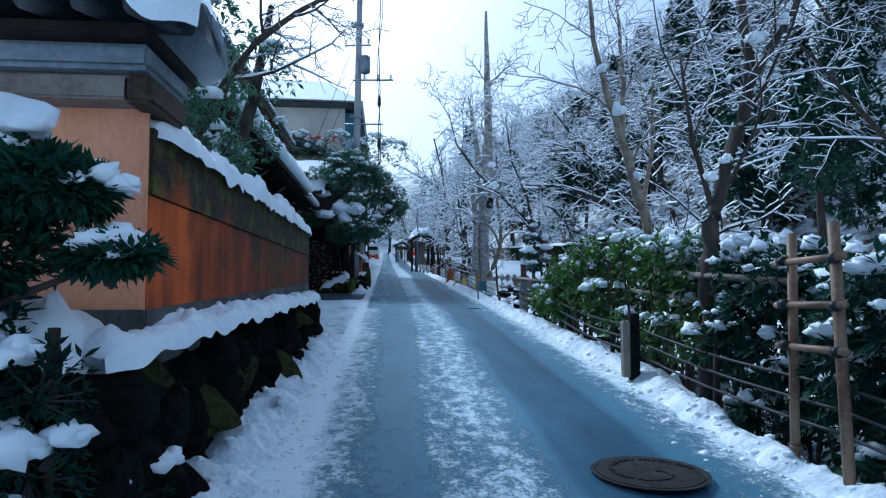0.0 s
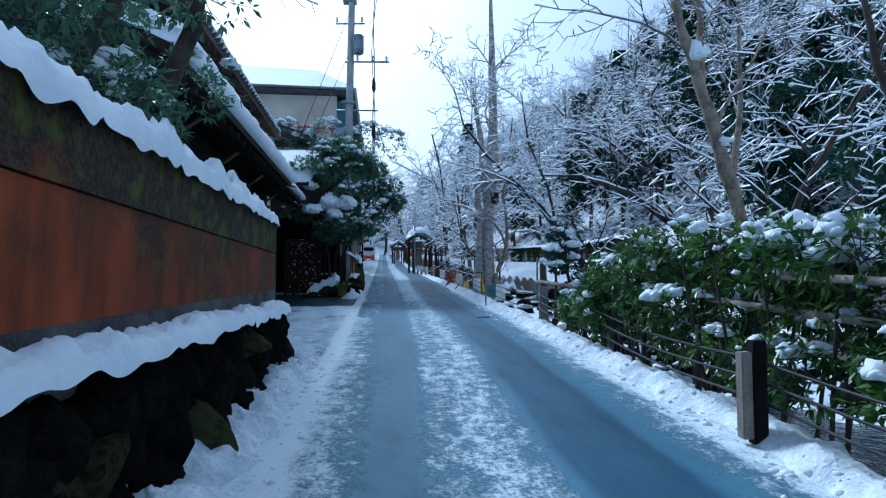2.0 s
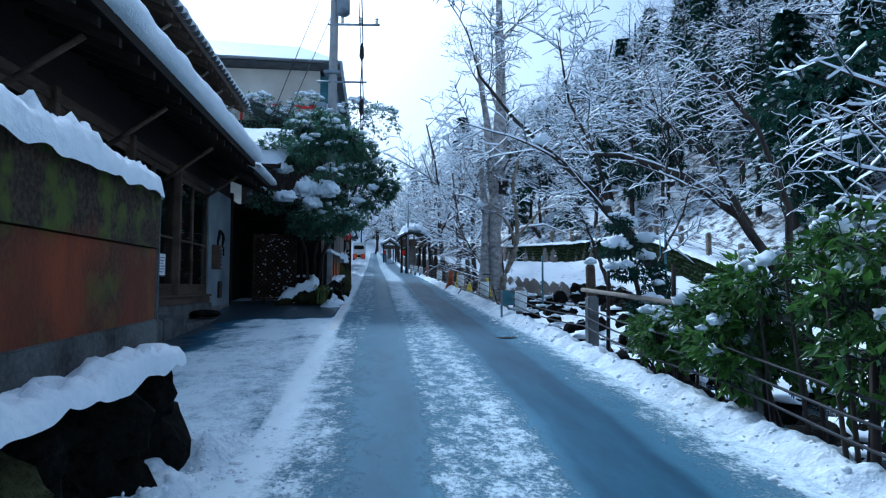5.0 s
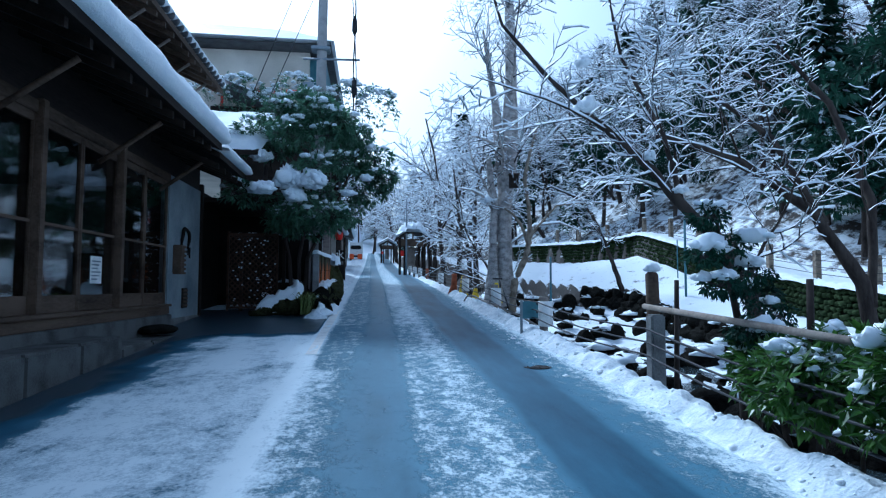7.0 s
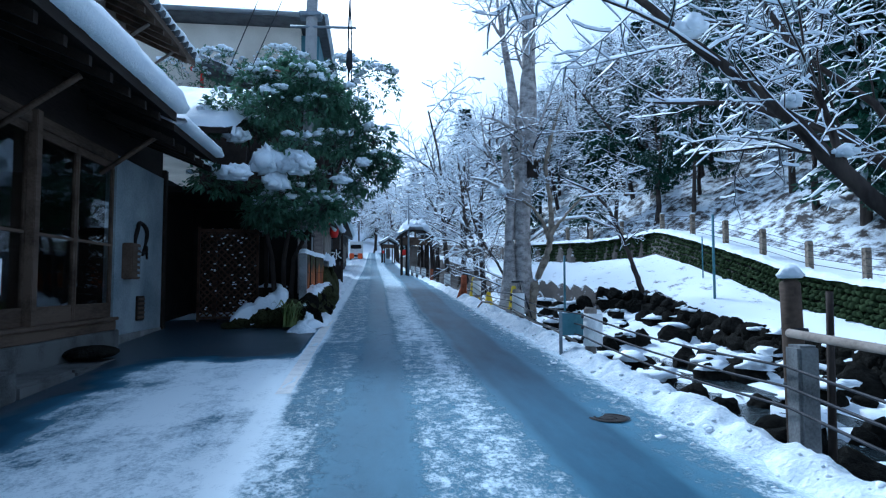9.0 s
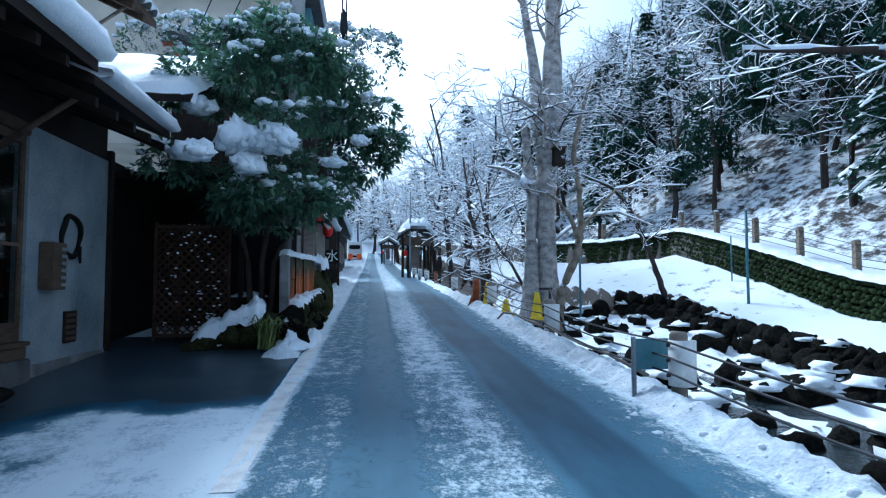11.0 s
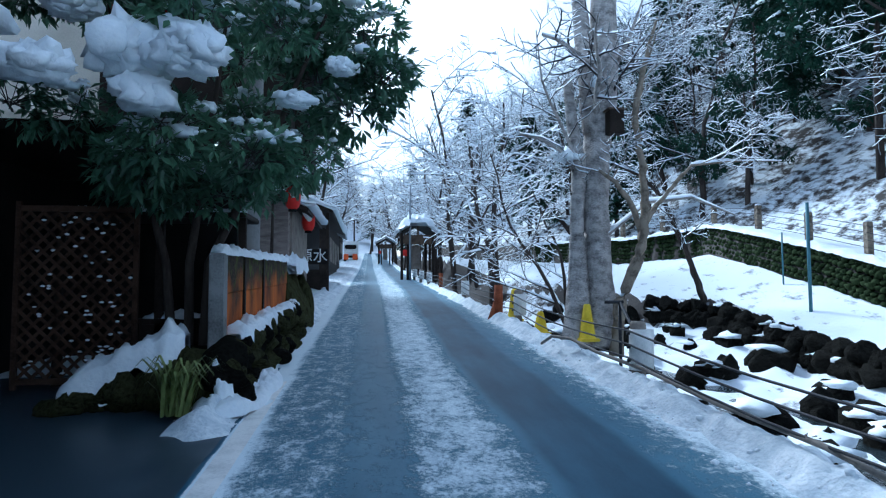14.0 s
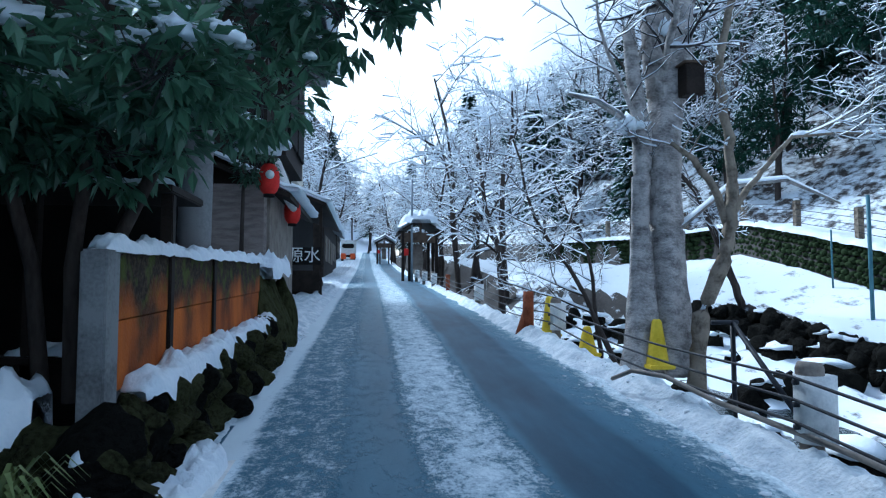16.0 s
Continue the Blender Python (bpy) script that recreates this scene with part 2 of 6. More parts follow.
    l.new(bp.outputs[0], p.inputs["Normal"])
    return m


ROAD = road_mat()


def glass_mat():
    m, n, l, p = base_mat("window_glass", 0.03, 0, 0.9)
    p.inputs["Base Color"].default_value = (0.9, 0.95, 0.95, 1)
    p.inputs["Transmission Weight"].default_value = 1.0
    p.inputs["IOR"].default_value = 1.5
    return m


GLASS = glass_mat()


def water_mat():
    m = grain("stream_water", (0.01, 0.014, 0.016), (0.03, 0.04, 0.045), 3, 12, 0.08, 0.5, spec=0.6, dist=0.05)
    return m


WATER = water_mat()


# ---- mesh helpers ----
def data_mesh(name, verts, faces, material, smooth=True):
    me = bpy.data.meshes.new(name)
    me.from_pydata([tuple(v) for v in verts], [], faces)
    me.materials.append(material)
    if smooth:
        me.polygons.foreach_set("use_smooth", [True] * len(me.polygons))
    me.update()
    return me


def put(name, me, parent=None, label="", m=None):
    ob = new(name, me)
    if parent is not None:
        ob.parent = parent
    if m is not None:
        ob.matrix_basis = m
    if label:
        ob["label"] = label
    return ob


def part(name, bm, material, parent=None, label="", smooth=False):
    me = bpy.data.meshes.new(name)
    bm.to_mesh(me)
    bm.free()
    me.materials.append(material)
    if smooth:
        me.polygons.foreach_set("use_smooth", [True] * len(me.polygons))
    return put(name, me, parent, label)


def group_at(name, x, y, z, label, category, group="", kind="", rz=0):
    ob = new(name)
    ob.matrix_basis = pose(x, y, z, 0, 0, rz)
    return tagged(ob, label, category, group, kind)


def block(bm, x0, x1, y0, y1, z0, z1, bevel=0.0, m=None):
    """A box with rounded edges added to bm."""
    r = bmesh.ops.create_cube(bm, size=1.0)
    vs = r["verts"]
    for v in vs:
        v.co = Vector((x0 + (v.co.x + 0.5) * (x1 - x0), y0 + (v.co.y + 0.5) * (y1 - y0), z0 + (v.co.z + 0.5) * (z1 - z0)))
    if m is not None:
        bmesh.ops.transform(bm, matrix=m, verts=vs)
    if bevel:
        es = list({e for v in vs for e in v.link_edges})
        bmesh.ops.bevel(bm, geom=es, offset=bevel, segments=2, affect="EDGES")
    return bm


def one_block(*a, **k):
    return block(bmesh.new(), *a, **k)


def tube(points, radii, sides=8, cap=True):
    """Verts and faces of a tube along points."""
    pts = [Vector(p) for p in points]
    vs, fs = [], []
    up = Vector((0.13, 0.27, 0.95))
    for i, p in enumerate(pts):
        d = (pts[min(i + 1, len(pts) - 1)] - pts[max(i - 1, 0)]).normalized()
        a = d.cross(up if abs(d.dot(up)) < 0.95 else Vector((1, 0, 0))).normalized()
        b = a.cross(d)
        r = radii[i] if isinstance(radii, (list, tuple)) else radii
        for k in range(sides):
            t = 2 * math.pi * k / sides
            vs.append(p + r * (math.cos(t) * a + math.sin(t) * b))
    for i in range(len(pts) - 1):
        for k in range(sides):
            k2 = (k + 1) % sides
            fs.append((i * sides + k, i * sides + k2, (i + 1) * sides + k2, (i + 1) * sides + k))
    if cap:
        fs.append(tuple(range(sides - 1, -1, -1)))
        fs.append(tuple(range((len(pts) - 1) * sides, len(pts) * sides)))
    return vs, fs


def merge(items):
    vs, fs = [], []
    for v, f in items:
        o = len(vs)
        vs += v
        fs += [tuple(i + o for i in q) for q in f]
    return vs, fs


def tube_ob(name, points, radii, material, parent=None, label="", sides=8):
    v, f = tube(points, radii, sides)
    return put(name, data_mesh(name, v, f, material), parent, label)


def lump(seed, sx, sy, sz, rough=0.25, flat=0.0, sub=3, scale=1.6):
    """A knobbly closed lump; flat presses its underside level."""
    bm = bmesh.new()
    bmesh.ops.create_icosphere(bm, subdivisions=sub, radius=1.0)
    off = Vector((seed * 3.7, seed * 1.3, -seed * 2.1))
    for v in bm.verts:
        c = v.co.normalized()
        k = 1 + rough * noise.noise(c * scale + off) * 1.6 + rough * 0.5 * noise.noise(c * scale * 2.7 + off)
        p = c * k
        if flat and p.z < -flat:
            p.z = -flat + (p.z + flat) * 0.1
        v.co = Vector((p.x * sx, p.y * sy, p.z * sz))
    return bm


def lump_geo(seed, centre, sx, sy, sz, rough=0.25, flat=0.0, sub=2, scale=1.6):
    bm = lump(seed, sx, sy, sz, rough, flat, sub, scale)
    vs = [v.co + Vector(centre) for v in bm.verts]
    fs = [tuple(v.index for v in f.verts) for f in bm.faces]
    bm.free()
    return vs, fs


def rock_bm(seed, sub=3):
    """An angular weathered boulder of about unit size."""
    bm = bmesh.new()
    bmesh.ops.create_icosphere(bm, subdivisions=sub, radius=1.0)
    rnd = random.Random(seed)
    cuts = [(Vector((rnd.uniform(-1, 1), rnd.uniform(-1, 1), rnd.uniform(-1, 1))).normalized(), rnd.uniform(0.5, 0.8)) for _ in range(11)]
    off = Vector((seed * 1.7, 0, 0))
    for v in bm.verts:
        c = v.co.copy()
        for nrm, d in cuts:
            over = c.dot(nrm) - d
            if over > 0:
                c -= nrm * over * 0.95
        k = 1 + 0.16 * noise.noise(c * 2.1 + off) - 0.16 * abs(noise.noise(c * 3.6 - off)) + 0.1 * noise.noise(c * 7 + off) + 0.05 * noise.noise(c * 15 - off)
        v.co = c * k * 1.08
    return bm


def snow_clump(seed, centre, sx, sy, sz, n=9, fine=3):
    """A heap of overlapping rounded lumps of snow."""
    rnd = random.Random(seed)
    out = [lump_geo(seed, centre, sx * 0.75, sy * 0.75, sz * 1.1, 0.5, 0.7, fine, 2.6)]
    for k in range(n):
        a, u = rnd.uniform(0, 6.28), rnd.uniform(0.35, 0.95)
        q = rnd.uniform(0.25, 0.5)
        p = (centre[0] + sx * u * math.cos(a), centre[1] + sy * u * math.sin(a), centre[2] + sz * rnd.uniform(-0.35, 0.45) * (1.1 - u * 0.5))
        out.append(lump_geo(seed + k * 7.3, p, sx * q, sy * q, sz * q * 1.4, 0.6, 0.7, fine - 1, 2.8))
    return merge(out)


# ---- lie of the land ----
SLOPE, RISE = 0.051, 0.0262


def up(y):
    """How far level things that stand along the climbing lane are set up at y."""
    return RISE * y


def raised(ob, y):
    ob.location.z += up(y)
    return ob


def lerp(a, b, t):
    return a + (b - a) * t


def table(v, *knots):
    """A broken line through (v, value) knots."""
    if v <= knots[0][0]:
        return knots[0][1]
    for (a, p), (b, q) in zip(knots, knots[1:]):
        if v <= b:
            return lerp(p, q, (v - a) / (b - a))
    return knots[-1][1]


def gz(y):
    """Height of the road."""
    return SLOPE * min(y, 150) + 0.022 * max(0.0, min(y, 150) - 70)


def terrace_x(y):
    return table(y, (-20, 15.6), (30, 16.0), (44.5, 16.2), (48, 14.4), (52, 13.3), (75, 9.5), (110, 8.0))


def terrace_z(y):
    return table(y, (-20, 1.0), (25, 1.5), (28, 1.75), (32, 2.28), (35, 3.05), (39, 3.98), (43.5, 4.9), (48, 4.6), (60, 5.1), (110, 8.4), (150, 9.9))


def ledge_x(y):
    return min(table(y, (-20, 12.0), (25, 12.5), (30, 13.0), (38, 13.4), (41, 11.5), (52, 8.6)), terrace_x(y) - 1.0)


def ledge_z(y):
    return min(table(y, (-20, -0.3), (25, 0.25), (28, 0.4), (32.5, 0.62), (35, 0.95), (38, 1.45), (44, 1.9), (52, 2.6), (60, 3.4), (75, 4.7), (110, 7.1), (150, 8.6)), terrace_z(y) - 1.2)


def terrain(x, y):
    g = gz(y) + 0.55 * max(0.0, min(y, 230) - 148) * min(1, 0.35 + abs(x - 2) / 25)
    if x < -5.5:
        back = -5.5 - x
        far = table(y, (40, 0.12), (70, 0.55))
        return g - 0.12 + far * back + 0.5 * noise.noise(Vector((x * 0.2, y * 0.2, 0)))
    if x < 3.1:
        return g - 0.12 - max(0.0, x - 2.65) * table(y, (5.6, 3.0), (7, 0.0))
    tx, tz = terrace_x(y), terrace_z(y)
    d = x - tx
    bump = noise.noise(Vector((x * 0.45, y * 0.45, 0.3)))
    fine = noise.noise(Vector((x * 1.4, y * 1.4, 5.3)))
    if d > 0:
        z = tz + 0.05 + 0.72 * max(0.0, d - 2.4)
        return z + (0.3 * bump + 0.18 * fine) * min(1, max(0, d - 2) / 3)
    foot = tz - 1.2
    low = g - table(y, (5, 1.4), (14, 1.7), (34, 2.2), (60, 1.8))
    lx, lz = ledge_x(y), ledge_z(y)
    riv = min(7.0, lx - 1.5)
    under = max(low, lz - table(y, (44, 0.85), (52, 0.25)))
    if x < 3.35:
        z = g - 0.1 - (x - 3.1) * table(y, (5, 0.6), (7, 0.5)) - table(y, (5.6, 1.3), (7, 0.0))
    elif x < 3.75:
        z = lerp(g - table(y, (5.6, 1.38), (7, 0.22)), low, (x - 3.35) / 0.4)
    elif x < riv:
        z = low + 0.05 * fine
    elif x < lx - 0.5:
        z = lerp(low, under, (x - riv) / (lx - 0.5 - riv)) + 0.25 * fine + 0.12 * bump
    elif x < lx:
        z = lerp(under, lz, (x - lx + 0.5) / 0.5)
    else:
        z = lerp(lz, foot, (x - lx) / max(0.1, tx - lx)) + 0.06 * fine + 0.08 * bump
    return z


def axis_steps(*runs):
    out = []
    for a, b, step in runs:
        k = max(1, round((b - a) / step))
        out += [a + (b - a) * i / k for i in range(k)]
    return out + [runs[-1][1]]


def sheet(name, xs, ys, fn, material, keep=None):
    vs = [(x, y, fn(x, y)) for y in ys for x in xs]
    w = len(xs)
    fs = []
    for j in range(len(ys) - 1):
        for i in range(w - 1):
            if keep is None or keep((xs[i] + xs[i + 1]) / 2, (ys[j] + ys[j + 1]) / 2):
                fs.append((j * w + i, j * w + i + 1, (j + 1) * w + i + 1, (j + 1) * w + i))
    return put(name, data_mesh(name, vs, fs, material))


def ground_mat():
    """Snow lying over dark soil and litter, thinner on the steep hillside."""
    m, n, l, p = base_mat("snowy_ground", 0.75, 0, 0.25)
    co, geo = n.new("ShaderNodeTexCoord"), n.new("ShaderNodeNewGeometry")
    big, small = n.new("ShaderNodeTexNoise"), n.new("ShaderNodeTexNoise")
    mp = n.new("ShaderNodeMapping")
    mp.inputs["Scale"].default_value = (1, 0.75, 1)
    l.new(co.outputs["Object"], mp.inputs[0])
    big.inputs["Scale"].default_value, small.inputs["Scale"].default_value = 1.9, 7
    big.inputs["Detail"].default_value, small.inputs["Detail"].default_value = 8, 4
    big.inputs["Roughness"].default_value = 0.7
    l.new(mp.outputs[0], big.inputs[0])
    l.new(co.outputs["Object"], small.inputs[0])
    sep = n.new("ShaderNodeSeparateXYZ")
    l.new(geo.outputs["True Normal"], sep.inputs[0])
    ma = n.new("ShaderNodeMath")
    ma.operation = "MULTIPLY_ADD"
    l.new(sep.outputs[2], ma.inputs[0])
    ma.inputs[1].default_value = 1.0
    l.new(big.outputs[0], ma.inputs[2])
    mr = n.new("ShaderNodeMapRange")
    mr.inputs[1].default_value, mr.inputs[2].default_value = 1.2, 1.35
    l.new(ma.outputs[0], mr.inputs[0])
    soil = n.new("ShaderNodeMixRGB")
    soil.inputs[1].default_value, soil.inputs[2].default_value = (0.015, 0.014, 0.014, 1), (0.07, 0.055, 0.045, 1)
    l.new(small.outputs[0], soil.inputs[0])
    mx = n.new("ShaderNodeMixRGB")
    l.new(mr.outputs[0], mx.inputs[0])
    l.new(soil.outputs[0], mx.inputs[1])
    mx.inputs[2].default_value = (0.84, 0.88, 0.92, 1)
    l.new(mx.outputs[0], p.inputs["Base Color"])
    bp = n.new("ShaderNodeBump")
    bp.inputs["Strength"].default_value, bp.inputs["Distance"].default_value = 0.5, 0.08
    l.new(ma.outputs[0], bp.inputs["Height"])
    l.new(bp.outputs[0], p.inputs["Normal"])
    return m


GROUND = ground_mat()
gxs = axis_steps((-400, -60, 60), (-60, -6, 6), (-6, 2.4, 1.2), (2.4, 4, 0.08), (4, 18, 0.3), (18, 26, 0.6), (26, 70, 2.5), (70, 400, 60))
gys = axis_steps((-300, -20, 60), (-20, 0, 2), (0, 50, 0.35), (50, 90, 1.2), (90, 240, 4), (240, 700, 90))
tagged(sheet("ground", gxs, gys, terrain, GROUND), "snow-covered valley ground and wooded hillside", "ground", kind="structure")


# ---- road ----
def bell(x, c, w):
    return math.exp(-((x - c) / w) ** 2)


def cover(x, y):
    """How thickly slush lies: bare in the wheel tracks, thick between and beside them."""
    l0 = table(y, (3, -0.15), (6, 0.0), (14, 0.02), (20, 0.2), (30, 0.22))
    l1 = table(y, (3, 0.28), (6, 0.35), (10, 0.5), (14, 0.6), (24, 0.68), (40, 0.8))
    r0 = table(y, (2, 1.05), (5, 1.16), (10, 1.36), (14, 1.5), (24, 1.45), (40, 1.75))
    r1 = table(y, (2, 1.7), (5, 1.85), (10, 1.96), (14, 2.08), (24, 2.15), (40, 2.6))
    wob = 0.06 * noise.noise(Vector((y * 0.5, 3, 0)))
    c = table(x + wob, (-0.64, 1.05), (-0.52, 1.0), (-0.42, 0.5 if y > 15.5 else 0.72), (l0 - 0.1, 0.52), (l0 + 0.02, 0.32), (l1 - 0.1, 0.26), (l1 + 0.03, 0.58), (r0 - 0.3, 0.64), (r0 - 0.08, 0.46), (r0 + 0.1, -0.3), (r1 - 0.1, -0.3), (r1 + 0.06, 0.34), (r1 + 0.45, 0.56), (r1 + 0.65, 0.85))
    if y > 20:
        c += 0.06 + 0.06 * bell(x, 0.95, 0.3) if x < r0 - 0.1 else 0.0
    if x < -0.7:
        if 10.2 < y < 24:
            edge = -0.85 - table(y, (11, 0.1), (17, 0.5), (20, 1.5))
            # a thick sheet of snow on the forecourt, wet tarmac beyond it
            front = 18.6 + 0.45 * noise.noise(Vector((x * 0.9, y * 0.5, 2))) + 0.25 * noise.noise(Vector((x * 3.1, y * 2, 2)))
            side = -2.45 + 0.3 * noise.noise(Vector((y * 0.7, 1, 4))) + 0.2 * noise.noise(Vector((y * 2.7, x * 2, 4)))
            wet = max(y - front, (side - x) * 1.2)
            flow = 0.34 * noise.noise(Vector((x * 1.6, y * 0.5, 8))) + 0.2 * noise.noise(Vector((x * 4, y * 2, 8)))
            c = 0.86 + flow - 2.4 * max(0, min(1, wet * 1.6 + 0.3))
        else:
            c = 1.0
    return c


def road_z(x, y):
    rut = 0.0
    if 2.1 < x < 3.0 or -1.2 < x < -0.5:
        rut = 0.014 * noise.noise(Vector((x * 5, y * 3.5, 2))) + 0.007 * noise.noise(Vector((x * 13, y * 9, 2)))
    return rut + gz(y) - 0.015 * abs(x - 0.8) ** 1.5 * (1 if x > -1 else 0.6) + 0.006 * noise.noise(Vector((x * 2, y * 0.6, 0)))


rxs = axis_steps((-5.4, -1.2, 0.2), (-1.2, 2.9, 0.06), (2.9, 3.2, 0.15))
rys = axis_steps((-30, 1, 2.5), (1, 32, 0.15), (32, 60, 0.6), (60, 150, 3))
road = sheet("road", rxs, rys, road_z, ROAD, lambda x, y: x < table(y, (3, 2.7), (5, 2.8), (6.5, 3.1), (7, 3.3)))
tagged(road, "wet asphalt lane with slushy wheel tracks and packed snow", "road", kind="structure")
att = road.data.attributes.new("cover", "FLOAT", "POINT")
att.data.foreach_set("value", [cover(x, y) for y in rys for x in rxs])


def bank(name, xs, ys, height, label):
    """A bank of ploughed snow; where its height is nought it dips under the road."""
    ob = sheet(name, xs, ys, lambda x, y: road_z(x, y) + height(x, y), SNOW_PLOUGHED)
    return tagged(ob, label, "snow bank", kind="structure")


def crumbs(x, y, s=1.0):
    v = Vector((x, y, 0))
    return 0.07 * s * noise.noise(v * 2.7) + 0.055 * s * noise.noise(v * 6.9) + 0.03 * s * abs(noise.noise(v * 15)) + 0.01 * s * noise.noise(v * 31)


def bank_right(x, y):
    inner = table(y, (3, 2.35), (7, 2.6), (12, 2.72), (25, 2.78), (40, 2.85)) + 0.12 * noise.noise(Vector((y * 0.8, 0, 1))) + 0.1 * noise.noise(Vector((y * 3.3, x, 1)))
    rise = max(-0.3, min(1, (x - inner) / 0.22))
    brink = table(y, (3, 2.62), (5, 2.72), (6.5, 3.05), (30, 3.3)) + 0.08 * noise.noise(Vector((y * 2.1, 4, 1)))
    hump = table(x, (2.2, 0.07), (brink - 0.5, 0.11), (brink - 0.25, 0.16), (brink, 0.08), (brink + 0.22, -0.4))
    return rise * (hump + crumbs(x, y, 1.0) * min(1, max(0, x - inner) / 0.3 + 0.15)) - 0.012


bank("snow_bank_right", axis_steps((2.0, 3.6, 0.035)), axis_steps((-8, 2, 0.4), (2, 32, 0.06), (32, 60, 0.3), (60, 120, 3)), bank_right, "ploughed crumbly snow along the lane edge beneath the fence")


def bank_left(x, y):
    outer = -0.72 + 0.16 * noise.noise(Vector((y * 0.9, 0, 7))) + 0.12 * noise.noise(Vector((y * 2.6, 0, 7)))
    fade = min(1, max(-0.3, (outer - x) / 0.16))
    end = min(1, max(0, (10.45 - y) / 0.5 + 0.15 * noise.noise(Vector((x * 4, y * 4, 0)))))
    return fade * (0.13 + crumbs(x, y, 1.5)) * (1 if y < 9.9 else end) - 0.015


bank("snow_bank_left", axis_steps((-1.45, -0.4, 0.035)), axis_steps((-4, 1, 0.3), (1, 11, 0.05)), bank_left, "crumbly ploughed snow heaped against the stone wall")


def bank_far(x, y):
    outer = -0.62 + 0.1 * noise.noise(Vector((y * 0.9, 0, 3))) + 0.05 * noise.noise(Vector((y * 3, 0, 3)))
    fade = min(1, max(-0.3, (outer - x) / 0.25), max(-0.2, (y - 21.2 + 0.4 * noise.noise(Vector((x * 3, 0, 1)))) / 0.4))
    if y < 22.3:
        fade = min(fade, max(-0.3, (x + 1.15 + 0.1 * noise.noise(Vector((x * 4, y * 4, 6)))) / 0.25))
    deep = table(y, (21, 0.15), (24, 0.13), (27, 0.09)) * min(1.6, max(0.7, (-0.35 - x) * 2.2))
    return fade * (deep + crumbs(x, y, 1.1)) - 0.015


bank("snow_bank_far_left", axis_steps((-2.2, -0.3, 0.04)), axis_steps((21, 32, 0.06), (32, 60, 0.3), (60, 120, 3)), bank_far, "trodden snow strip along walls and houses")


def chunks(name, spots, label, seed):
    """Loose crumbs of ploughed snow."""
    rnd = random.Random(seed)
    kinds = [lump_geo(k, (0, 0, 0), 1, 1, 0.8, 0.45, 0, 1, 2.2) for k in range(6)]
    vs, fs = [], []
    for x, y, top in spots:
        s = 0.008 + 0.03 * rnd.random() ** 3
        kv, kf = kinds[rnd.randrange(6)]
        o = len(vs)
        ca, sa = math.cos(rnd.uniform(0, 6.28)), math.sin(rnd.uniform(0, 6.28))
        vs += [(x + s * (p.x * ca - p.y * sa), y + s * (p.x * sa + p.y * ca), top - s * 0.25 + s * p.z) for p in kv]
        fs += [tuple(i + o for i in q) for q in kf]
    return tagged(put(name, data_mesh(name, vs, fs, SNOW)), label, "snow", kind="stuff")


rnd = random.Random(5)
spots_r, spots_l, spots_f = [], [], []
for k in range(800):
    y = 2.6 + 24 * rnd.random() ** 1.3
    x = table(y, (3, 2.3), (7, 2.5), (12, 2.65), (25, 2.7)) + rnd.gauss(0.1, 0.16)
    spots_r.append((min(x, 3.2), y, road_z(x, y) + max(0, bank_right(x, y))))
for k in range(700):
    y = rnd.uniform(2.4, 10.6)
    x = -0.72 - rnd.gauss(0.08, 0.16)
    spots_l.append((x, y, road_z(x, y) + max(0, bank_left(x, y))))
for k in range(500):
    y = rnd.uniform(21.6, 30)
    x = -0.66 - abs(rnd.gauss(0.0, 0.2))
    spots_f.append((x, y, road_z(x, y) + max(0, bank_far(x, y))))
chunks("snow_crumbs", spots_r, "loose crumbs of snow along the lane edge", 1)
chunks("snow_crumbs", spots_l, "loose crumbs of snow below the stone wall", 2)
chunks("snow_crumbs", spots_f, "loose crumbs of snow by the short wall", 3)

line = bmesh.new()
for k in range(22):
    y0, y1 = 16.6 + k * 0.3, 16.6 + (k + 1) * 0.3
    v = [line.verts.new((x, y, road_z(x, y) + 0.005)) for x, y in ((-0.64, y0), (-0.49, y0), (-0.49, y1), (-0.64, y1))]
    line.faces.new(v)
tagged(part("edge_line", line, WHITE), "white painted edge line on the lane", "road marking", kind="structure")

cover_bm = bmesh.new()
bmesh.ops.create_cone(cover_bm, cap_ends=True, segments=40, radius1=0.315, radius2=0.31, depth=0.02)
hole = group_at("manhole_cover", 1.58, 3.66, road_z(1.58, 3.66) + 0.012, "dark cast iron manhole cover flush in the lane", "manhole cover")
lid = part("lid", cover_bm, IRON, hole)
ring = bmesh.new()
for k in range(40):
    a, b = 2 * math.pi * k / 40, 2 * math.pi * (k + 1) / 40
    ring.faces.new([ring.verts.new((r * math.cos(t), r * math.sin(t), 0.008)) for r, t in ((0.318, a), (0.345, a), (0.345, b), (0.318, b))])
part("rim", ring, IRON, hole)
for k in range(48):
    r, t = 0.05 + 0.23 * ((k * 0.618) % 1) ** 0.5, k * 2.4
    stud = bmesh.new()
    block(stud, -0.015, 0.015, -0.009, 0.009, 0, 0.006, m=pose(r * math.cos(t), r * math.sin(t), 0.01, 0, 0, math.degrees(t)))
    part("stud", stud, IRON, lid)
hole2 = copy_thing(hole, pose(2.2, 15.5, road_z(2.2, 15.5) - 0.002) @ Matrix.Diagonal((0.5, 0.5, 0.5, 1)))
hole2["label"] = "cast iron manhole cover half under trodden snow"

